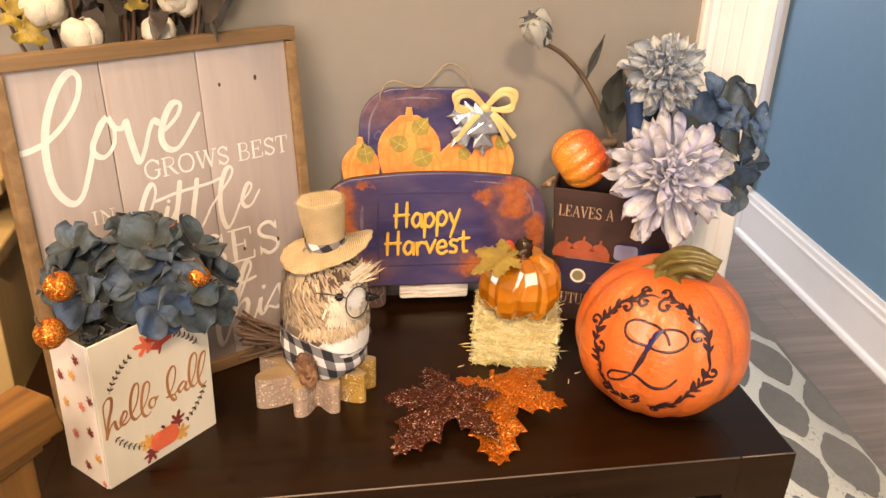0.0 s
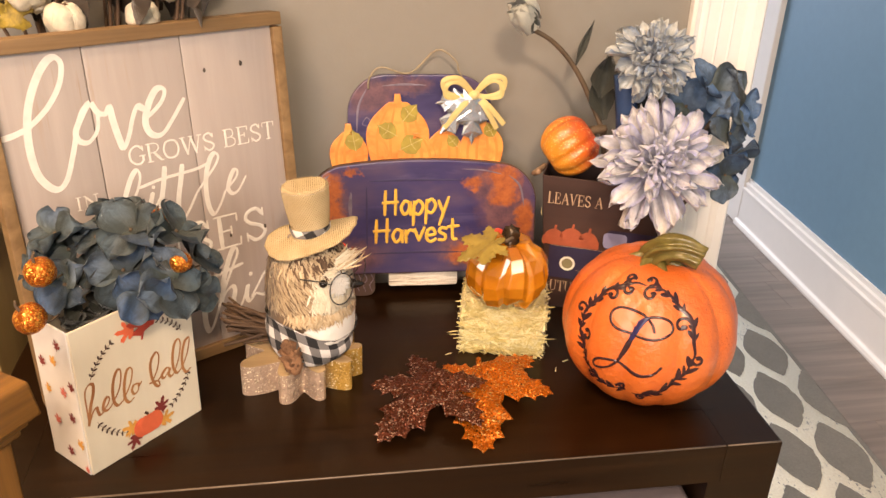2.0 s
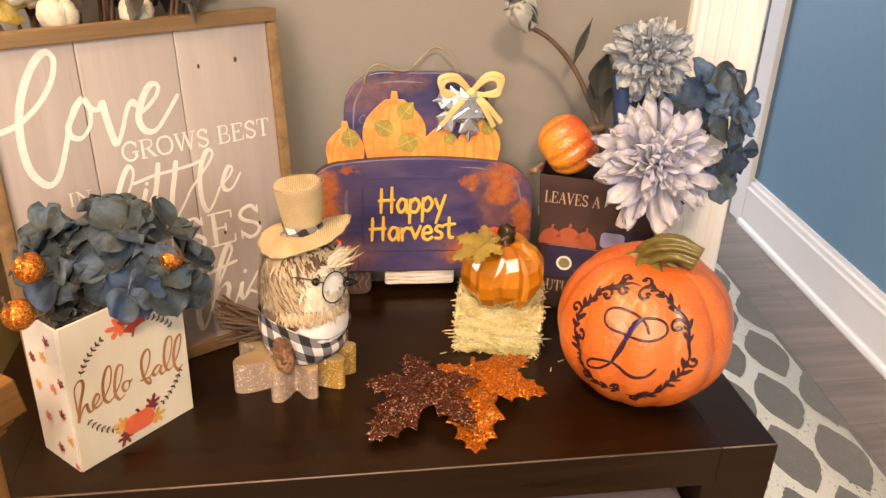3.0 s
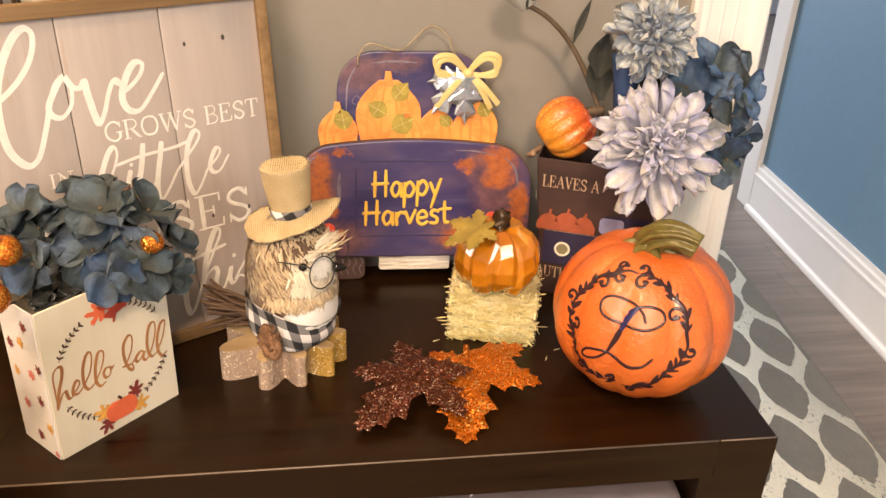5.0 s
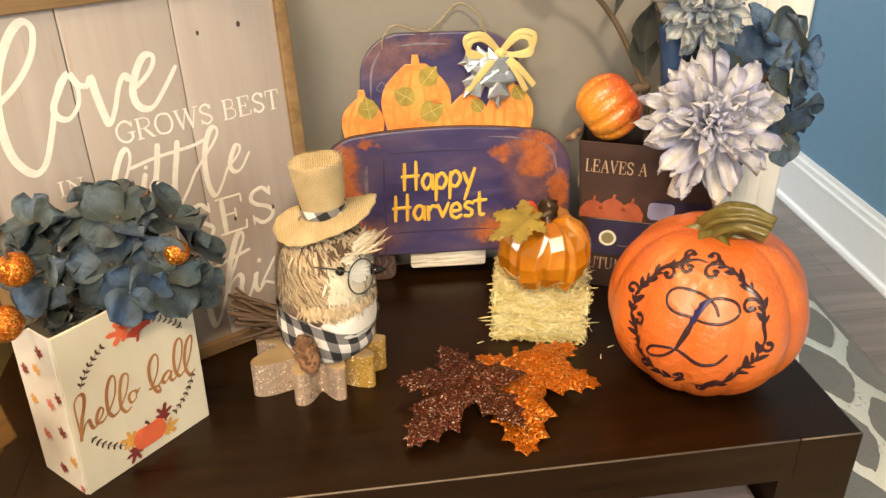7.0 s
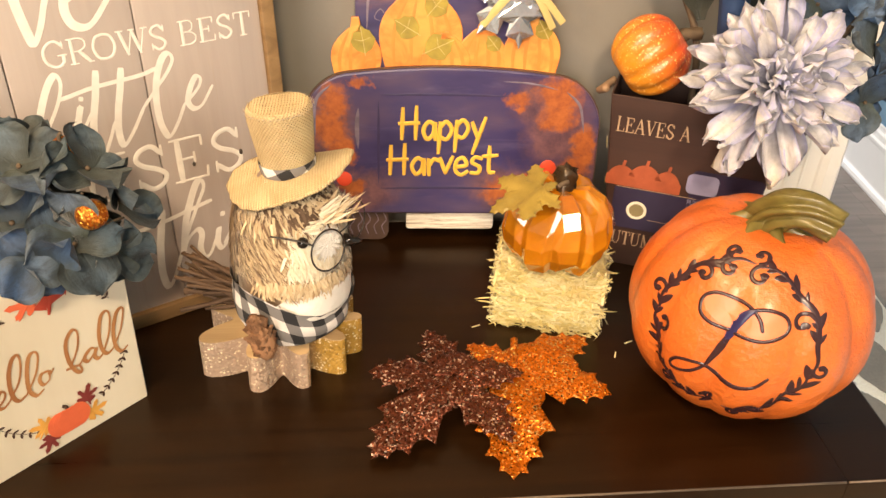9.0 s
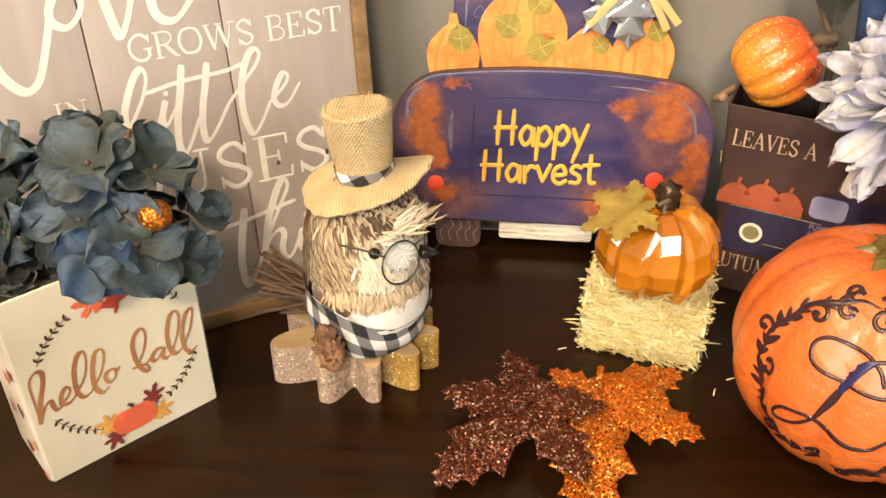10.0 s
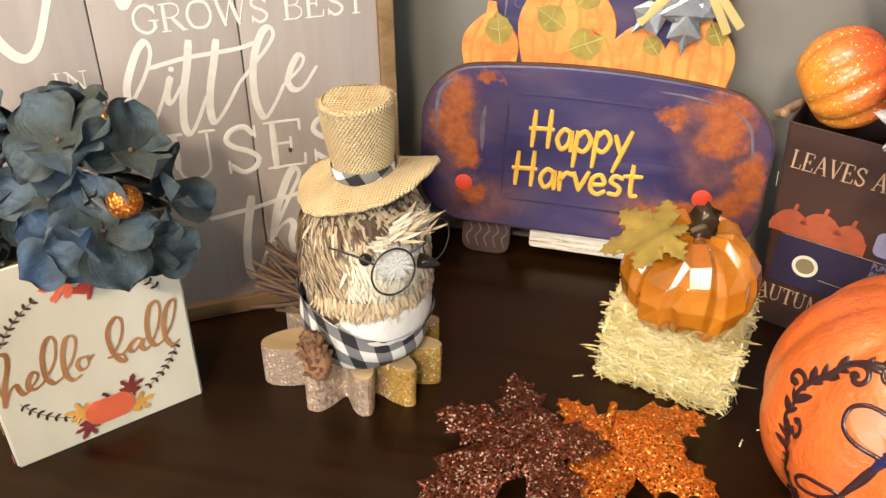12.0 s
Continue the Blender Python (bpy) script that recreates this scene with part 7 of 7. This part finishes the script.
print_on(sheet_, M_BOXNAVY, lp["front"], FACE, 0.0001, "truck_print")
print_on(prism(rounded(0.050, 0.122, 0.094, 0.130, 0.006, 3), 0, 0.0003), M_BOXNAVY, lp["front"], FACE, 0.0002, "truck_print")
print_on(prism(rounded(0.046, 0.078, 0.103, 0.126, 0.006, 4), 0, 0.0003), M_BOXLILAC, lp["front"], FACE, 0.0006, "window_print")
bm = bmesh.new()
for cx, rx, ry in ((-0.021, 0.016, 0.021), (0.003, 0.019, 0.025), (0.026, 0.015, 0.022)):
    prism([(cx + rx * math.cos(k * 0.2618), 0.101 + max(0, ry * math.sin(k * 0.2618))) for k in range(13)], 0, 0.0003, 0, bm)
    prism([(cx - 0.0015, 0.101 + ry * 0.95), (cx + 0.002, 0.101 + ry * 0.95), (cx + 0.003, 0.107 + ry), (cx, 0.107 + ry)], 0.00005, 0.0003, 0, bm)
prism(rounded(-0.037, 0.041, 0.0985, 0.1105, 0.001, 2), 0.0001, 0.0004, 0, bm)
print_on(bm, M_BOXORANGE, lp["front"], FACE, 0.0004, "pumpkin_print")
ringb = lathe([(0.0108, 0.0), (0.0108, 0.0004), (0.0078, 0.0004), (0.0078, 0.0)], 28)
for f in list(ringb.faces):
    if len(f.verts) > 4:
        ringb.faces.remove(f)
print_on(ringb, M_CREAMINK, lp["front"], FACE @ pose(0.0008, 0.0715, 0), 0.0006, "wheel_print")
print_on(lathe([(0.0078, 0.0), (0.0078, 0.0003), (0.0005, 0.00035)], 24), M_TAUPEINK, lp["front"], FACE @ pose(0.0008, 0.0715, 0), 0.0005, "hub_print")
bm = bmesh.new()
stroke([(-0.024, 0.0972), (0.02, 0.0975), (0.06, 0.0972)], 0.0006, bm, height=0.0001)
stroke([(0.014, 0.062), (0.04, 0.062), (0.07, 0.062)], 0.0006, bm, height=0.0001)
print_on(bm, M_BOXINK, lp["front"], FACE, 0.0006, "line_print")
SIDE2 = frame_at((-0.0260, 0.0, 0), (0, -1, 0), (-0.093, 0, 0.9957))
for y, h in ((0.138, 0.013), (0.096, 0.008)):
    print_on(prism(rounded(-0.004, -0.0015, y, y + h, 0.0005, 1), 0, 0.0004), M_RAFFIA, lp["left"], SIDE2, 0.0022, "yellow_print")
part("handle", tube([(-0.052, 0.018, 0.196), (-0.060, 0.034, 0.187), (-0.060, 0.050, 0.182), (-0.048, 0.062, 0.190)], 0.0042, 0.0042, 6), M_LEATHER, lb, "tan strap handle")

pk = thing("speckled_pumpkin", pose(0.320, 1.196, 0.684, -12, 52, -18), "glittery speckled orange pumpkin resting in the printed box", "pumpkin")
prof, wob = gourd(0.0410, 0.0370, 10, 0.12, 60, 18, 0.18)
part("pumpkin_body", lathe([(r, z - 0.034) for r, z in prof], 60, wob), M_PICKPUMP, pk)
part("stalk", tube([(0, 0, 0.026), (0.002, 0, 0.040), (0.010, 0.002, 0.052)], 0.0065, 0.0050, 9, 4, ridges=5), M_STEM, pk)


def bloom(name, centre, facing, rings, material, label, parent, seed=0, fold=0.0, ruffle=0.05):
    """A many-petalled flower; rings are (count, start radius, length, width, lift in degrees, curl)."""
    fl = new(name)
    fl.parent = parent
    fl["label"] = label
    fl.matrix_basis = aim(centre, facing)
    rnd = random.Random(seed)
    i = 0
    for n, r0, ln, wd, up, curl in rings:
        off = rnd.uniform(0, 360)
        for k in range(n):
            bm = bmesh.new()
            l = ln * rnd.uniform(0.78, 1.10)
            m = pose(0, 0, 0.0022 * i / 6, 0, 0, off + k * 360 / n + rnd.uniform(-6, 6)) @ pose(0, r0, 0, up + rnd.uniform(-13, 13), rnd.uniform(-34, 34), 0)
            petal_mesh(bm, m, l, wd * rnd.uniform(0.82, 1.15), rnd.uniform(0.22, 0.55), curl + rnd.uniform(-0.24, 0.24), ruffle, 4.6, seed * 100 + i, 14, 8, fold, 0.60, 0.56)
            part("petal", bm, material, fl)
            i += 1
    return fl


fl = thing("flower_arrangement", pose(0.40, 1.16, TOP + 0.17), "lilac, silver and dark blue cloth flowers in the dark box", "artificial flowers")
O = Vector((0.40, 1.16, TOP + 0.17))
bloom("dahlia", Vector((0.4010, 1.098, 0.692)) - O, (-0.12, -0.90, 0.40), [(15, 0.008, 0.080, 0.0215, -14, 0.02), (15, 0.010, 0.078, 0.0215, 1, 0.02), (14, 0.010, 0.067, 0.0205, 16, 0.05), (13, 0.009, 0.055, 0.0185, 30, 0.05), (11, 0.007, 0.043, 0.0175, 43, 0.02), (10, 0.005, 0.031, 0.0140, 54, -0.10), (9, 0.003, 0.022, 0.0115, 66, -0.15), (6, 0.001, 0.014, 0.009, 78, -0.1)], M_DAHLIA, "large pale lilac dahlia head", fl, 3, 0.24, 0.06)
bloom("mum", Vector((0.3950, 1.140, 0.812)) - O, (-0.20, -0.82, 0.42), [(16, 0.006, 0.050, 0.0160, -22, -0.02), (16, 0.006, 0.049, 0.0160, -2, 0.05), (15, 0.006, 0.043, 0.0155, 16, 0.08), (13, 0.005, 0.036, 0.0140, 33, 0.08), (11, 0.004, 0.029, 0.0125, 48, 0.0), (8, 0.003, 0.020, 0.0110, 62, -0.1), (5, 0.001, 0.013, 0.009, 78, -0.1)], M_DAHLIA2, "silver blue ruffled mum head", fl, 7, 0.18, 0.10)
rnd = random.Random(13)
for j, (x, y, z, s) in enumerate(((0.488, 1.150, 0.768, 0.044), (0.530, 1.150, 0.750, 0.044), (0.511, 1.130, 0.720, 0.040), (0.462, 1.165, 0.746, 0.040), (0.516, 1.120, 0.692, 0.038), (0.503, 1.108, 0.672, 0.038), (0.470, 1.17, 0.71, 0.04))):
    d = Vector((x - 0.47, -0.09, z - 0.69)).normalized()
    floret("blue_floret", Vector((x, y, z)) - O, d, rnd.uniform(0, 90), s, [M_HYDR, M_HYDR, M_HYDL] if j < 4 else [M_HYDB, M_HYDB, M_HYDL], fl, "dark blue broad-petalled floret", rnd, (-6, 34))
bud = new("bud")
bud.parent = fl
bud["label"] = "closed silver green flower bud"
bud.matrix_basis = aim(Vector((0.245, 1.190, 0.8560)) - O, (-0.55, -0.25, 0.75))
part("bud_core", ball((0, 0, 0), (0.0120, 0.0120, 0.014), None, 2), M_BUD, bud)
for k in range(15):
    bm = bmesh.new()
    ins = k % 3
    petal_mesh(bm, pose(0, 0, -0.016, 0, 0, k * 137.5) @ pose(0, 0.015 - 0.004 * ins, 0, 70 + 7 * ins, 0, 0), 0.038 - 0.002 * ins, 0.024, 0.34, 0.26 - 0.05 * ins, 0.09, 2.6, k, 7, 6)
    part("petal", bm, M_BUD, bud)
for k in range(5):
    bm = bmesh.new()
    petal_mesh(bm, pose(0, 0, -0.019, 0, 0, k * 72 + 10) @ pose(0, 0.010, 0, 62, 0, 0), 0.024, 0.014, 0.3, 0.35, 0, 1.6, k, 4, 3)
    part("sepal", bm, M_DARKLEAF, bud)
part("stem", tube([Vector(p) - O for p in ((0.252, 1.192, 0.842), (0.285, 1.202, 0.823), (0.318, 1.210, 0.790), (0.345, 1.206, 0.745), (0.368, 1.195, 0.68), (0.372, 1.19, 0.53))], 0.0030, 0.0038, 7), M_STEM, fl)
for p, q in (((0.390, 1.150, 0.80), (0.392, 1.185, 0.55)), ((0.405, 1.110, 0.695), (0.40, 1.175, 0.55)), ((0.500, 1.150, 0.740), (0.42, 1.17, 0.55)), ((0.525, 1.13, 0.68), (0.42, 1.165, 0.53))):
    part("stem", tube([Vector(p) - O, (Vector(p) + Vector(q)) / 2 - O + Vector((0, 0.01, 0)), Vector(q) - O], 0.0030, 0.0034, 7), M_STEM, fl)
for p, d, l, w, roll in (((0.362, 1.190, 0.722), (-0.2, -0.9, 0.3), 0.070, 0.036, 14), ((0.352, 1.188, 0.752), (-0.3, -0.9, 0.1), 0.064, 0.036, -4), ((0.322, 1.212, 0.790), (-0.2, -0.9, 0.3), 0.062, 0.011, -16), ((0.43, 1.17, 0.75), (0, -0.9, 0.4), 0.07, 0.05, 60), ((0.43, 1.16, 0.68), (0, -0.9, 0.2), 0.07, 0.05, -120)):
    bm = bmesh.new()
    petal_mesh(bm, aim(Vector(p) - O, d, roll), l, w, 0.2, 0.05, 0.04, 1.5, 1, 8, 6, 0.15, 0.4, 0.2)
    part("leaf", bm, M_DARKLEAF, fl, "dark green cloth leaf")
part("ribbon", tube([Vector(p) - O for p in ((0.372, 1.165, 0.79), (0.378, 1.160, 0.75), (0.385, 1.16, 0.70))], 0.014, 0.014, 8), M_NAVYCLOTH, fl, "navy cloth ribbon")

# ---- large lettered pumpkin ----
bp = thing("lettered_pumpkin", pose(0.3648, 0.9700, TOP), "orange craft pumpkin painted with a dark scroll wreath and letter L", "pumpkin")
prof, wob = gourd(0.1036, 0.0965, 11, 0.068, 132, 40, 0.14, 0.86, 1.12, 0.62)
skin = lathe(prof, 132, lambda a, i: wob(a + 0.2, i))
from mathutils.bvhtree import BVHTree
TREE = BVHTree.FromBMesh(skin)
MIDZ = 0.0905
AZ, EL = radians(-31.5), radians(19.5)
D0 = Vector((math.sin(AZ) * math.cos(EL), -math.cos(AZ) * math.cos(EL), math.sin(EL)))
E1 = Vector((math.cos(AZ), math.sin(AZ), 0))
E2 = D0.cross(E1)


def on_skin(x, y, h):
    """A place on the pumpkin, x and y in degrees from the wreath's middle."""
    rho = radians(math.hypot(x, y))
    ph = math.atan2(y, x)
    d = D0 * math.cos(rho) + (E1 * math.cos(ph) + E2 * math.sin(ph)) * math.sin(rho)
    hit = TREE.ray_cast(Vector((0, 0, MIDZ)), d)[0]
    return hit + d * (0.0004 + h)


part("pumpkin_body", skin, M_BIGPUMP, bp, "orange ribbed foam pumpkin skin")
LPTS = [(9.5, 4.0), (7.0, 8.9), (1.4, 13.2), (-5.5, 15.0), (-13.9, 14.9), (-18.7, 11.0), (-18.1, 5.0), (-13.7, 1.6), (-5.3, 0.2), (4.4, -1.0), (11.8, 0.0), (18.2, 3.8), (20.3, 8.4), (17.3, 12.7), (10.8, 13.7), (4.2, 11.9), (-0.4, 6.9), (-3.3, -1.5), (-6.2, -11.3), (-9.8, -19.8), (-16.3, -26.0), (-24.0, -28.4), (-26.5, -26.0), (-23.0, -21.8), (-15.7, -20.1), (-9.8, -20.4), (-2.6, -24.5), (5.7, -26.1), (12.6, -23.6), (17.7, -17.4)]
bm = bmesh.new()
stroke(LPTS, 1.7, bm, on_skin, 0.0007, 8)
stroke([(-2.8, -0.5), (-4.6, -6.0), (-6.6, -12.0), (-10.2, -20.4)], 3.6, bm, on_skin, 0.0008, 8, taper=True)
stroke([(-8.5, -21.2), (-2.6, -24.7), (5.7, -26.2), (13.5, -23.0)], 2.8, bm, on_skin, 0.0008, 8, taper=True)
part("letter_outline", bm, M_VINE, bp, "dark painted letter L", smooth=True)
bm = bmesh.new()
stroke([(5.0, 12.4), (1.6, 9.6), (-1.4, 4.6), (-3.2, -1.4), (-4.6, -6.2)], 4.4, bm, on_skin, 0.0009, 8, taper=True)
part("letter_stem", bm, M_BLUEPAINT, bp, "violet blue top of the letter stem")
bm = bmesh.new()
for cx, cy, rx, ry, tl in ((-6.6, 7.8, 11.6, 6.0, -18), (9.5, 6.4, 9.8, 6.2, 12)):
    ring = []
    for r_ in (0.02, 0.5, 1.0):
        ring.append([bm.verts.new(on_skin(cx + r_ * (rx * math.cos(a * 0.2618) * math.cos(radians(tl)) - ry * math.sin(a * 0.2618) * math.sin(radians(tl))), cy + r_ * (rx * math.cos(a * 0.2618) * math.sin(radians(tl)) + ry * math.sin(a * 0.2618) * math.cos(radians(tl))), 0.0001)) for a in range(24)])
    for a_, c_ in zip(ring, ring[1:]):
        for k in range(24):
            bm.faces.new((a_[k], a_[(k + 1) % 24], c_[(k + 1) % 24], c_[k]))
part("letter_fill", bm, M_PEACH, bp, "peach filled letter loops")
bm = bmesh.new()
rnd = random.Random(17)
RW, WX, WY = 38.7, -2.2, -5.6


def ringed(r, a, t=0.0):
    """A place on the wreath: radius and degrees about its middle, t along the tangent."""
    ca, sa = math.cos(radians(a)), math.sin(radians(a))
    return (WX + r * ca - t * sa, WY + r * sa + t * ca)


for a0, a1 in ((88, 176), (172, 264), (276, 350), (-14, 86)):
    stroke([ringed(RW * (1 + 0.025 * math.sin(k * 2.1)), a0 + (a1 - a0) * k / 8) for k in range(9)], 2.9, bm, on_skin, 0.0004, 5, taper=True)


def curl(bm, a, side, size, flip):
    """A small scroll that rolls off the wreath."""
    pts = []
    for k in range(10):
        s = k / 9
        w = s * 5.0
        rad = size * (1 - 0.70 * s)
        pts.append((rad * math.cos(w) - size, rad * math.sin(w)))
    stroke([ringed(RW - side * u_, a, flip * v_) for u_, v_ in pts], 2.1, bm, on_skin, 0.0004, 6)
    x, y = ringed(RW - side * (pts[-1][0]), a, flip * pts[-1][1])
    stroke([(x - 1.1, y), (x, y + 0.5), (x + 1.1, y)], 3.0, bm, on_skin, 0.00045, 3)


for a, sd, sz, fl_ in ((126, -1, 4.8, -1), (103, 1, 4.6, 1), (106, -1, 4.4, 1), (82, -1, 5.4, 1), (86, 1, 4.6, -1), (31, -1, 5.6, 1), (-6, 1, 4.2, -1), (162, 1, 4.8, -1), (185, -1, 5.2, 1), (232, 1, 3.8, -1), (262, -1, 3.4, 1), (284, 1, 3.4, -1)):
    curl(bm, a, sd, sz, fl_)
part("scroll_wreath", bm, M_VINE, bp, "dark painted scroll wreath")
bm = bmesh.new()
for i, a in enumerate((14, 24, 44, 54, 64, 74, -14, -24, -34, -44, -54, -64, -74, 112, 122, 138, 148, 156, 172, 180, 196, 205, 214, 223, 238, 247, 256, 268, 290)):
    dr = 1 if (a % 360) < 90 or (a % 360) > 270 else -1
    for sd, big in ((1 if i % 2 else -1, 1.0), (-1 if i % 2 else 1, 0.62)):
        l = rnd.uniform(6.0, 8.0) * big * (1.25 if -50 < a < -20 else 1.0)
        stroke([ringed(RW + sd * l * q * (0.30 + 0.30 * q), a, dr * l * (q - 0.1)) for q in (0, 0.35, 0.7, 1.0)], 3.3 * big, bm, on_skin, 0.0003, 5, taper=True)
tagged(part("wreath_leaves", bm, M_VINE, bp, "dark painted wreath leaves"), kind="stuff")
part("stalk", tube([(-0.006, 0.006, 0.162), (-0.005, 0.000, 0.180), (0.001, -0.012, 0.1945), (0.016, -0.024, 0.1985), (0.034, -0.036, 0.1915)], 0.0152, 0.0112, 42, 6, ridges=7, twist=1.3), M_GREENSTEM, bp, "glossy olive green curved stalk")
for k in range(7):
    a = k * 0.8976
    stroke_pts = [(0.012 * math.cos(a), 0.012 * math.sin(a) + 0.004, 0.176), (0.022 * math.cos(a), 0.022 * math.sin(a) + 0.002, 0.1745), (0.036 * math.cos(a + 0.1), 0.036 * math.sin(a + 0.1), 0.1735)]
    part("stalk_root", tube(stroke_pts, 0.0092, 0.0022, 8, 4), M_GREENSTEM, bp)

# ---- rug ----
RUG = pose(1.065, 1.70, 0, 0, 0, -4.6)
rug = tagged(new("rug"), "flat grey rug with a cream trellis pattern on the floor", "rug")
rug.matrix_basis = RUG
RL, RY0, RY1 = -0.42, -1.9, 0.56
part("rug_body", box(RL, 0.0, RY0, RY1, 0.0, 0.008, 0.003), M_RUG, rug)
part("trellis_ground", box(RL + 0.012, -0.013, RY0 + 0.012, RY1 - 0.012, 0.0078, 0.0092, 0.0), M_RUGW, rug, "cream woven trellis")
TW, TP, TX, TY = 0.100, 0.180, -0.113, -0.225
rnd = random.Random(6)
for r in range(-5, 10):
    for i in range(-4, 3):
        cx, cy = TX + i * TW - (0.5 * TW if r % 2 else 0.0), TY - r * TP
        out = []
        for k in range(48):
            a = 2 * math.pi * k / 48
            y = 0.0985 * math.sin(a)
            x = math.copysign(0.0450 * math.cos(math.pi / 2 * abs(math.sin(a)) ** 1.0) ** 0.9, math.cos(a))
            x, y = cx + x + rnd.uniform(-0.0018, 0.0018), cy + y + rnd.uniform(-0.0020, 0.0020)
            out.append((min(-0.008, max(RL + 0.008, x)), min(RY1 - 0.008, max(RY0 + 0.008, y))))
        if max(x for x, y in out) - min(x for x, y in out) < 0.012 or max(y for x, y in out) - min(y for x, y in out) < 0.012:
            continue
        part("trellis_cell", prism(out, 0.0088, 0.0102), M_RUG, rug, smooth=False)

# ---- floor planks ----
floor_ob = bpy.data.objects["floor"]
pw, plen = 0.150, 1.22
plank = part("plank", box(-plen / 2 + 0.0003, plen / 2 - 0.0003, -pw / 2 + 0.0003, pw / 2 - 0.0003, -0.0038, 0.0, 0.0004), M_FLOOR, floor_ob, smooth=False)
first = True
rnd = random.Random(2)
for r in range(49):
    y = -2.05 + pw * (r + 0.5)
    off = rnd.uniform(0, plen)
    for c in range(6):
        x = -1.9 - plen / 2 + off + c * plen
        x0, x1 = max(x - plen / 2, -1.9), min(x + plen / 2, 3.5)
        if x1 - x0 < 0.05 or y + pw / 2 > 5.2:
            continue
        m = pose((x0 + x1) / 2, y, 0) @ Matrix.Diagonal(((x1 - x0) / plen, 1, 1, 1))
        if first:
            plank.matrix_basis = m
            first = False
        else:
            share(plank, floor_ob, m)
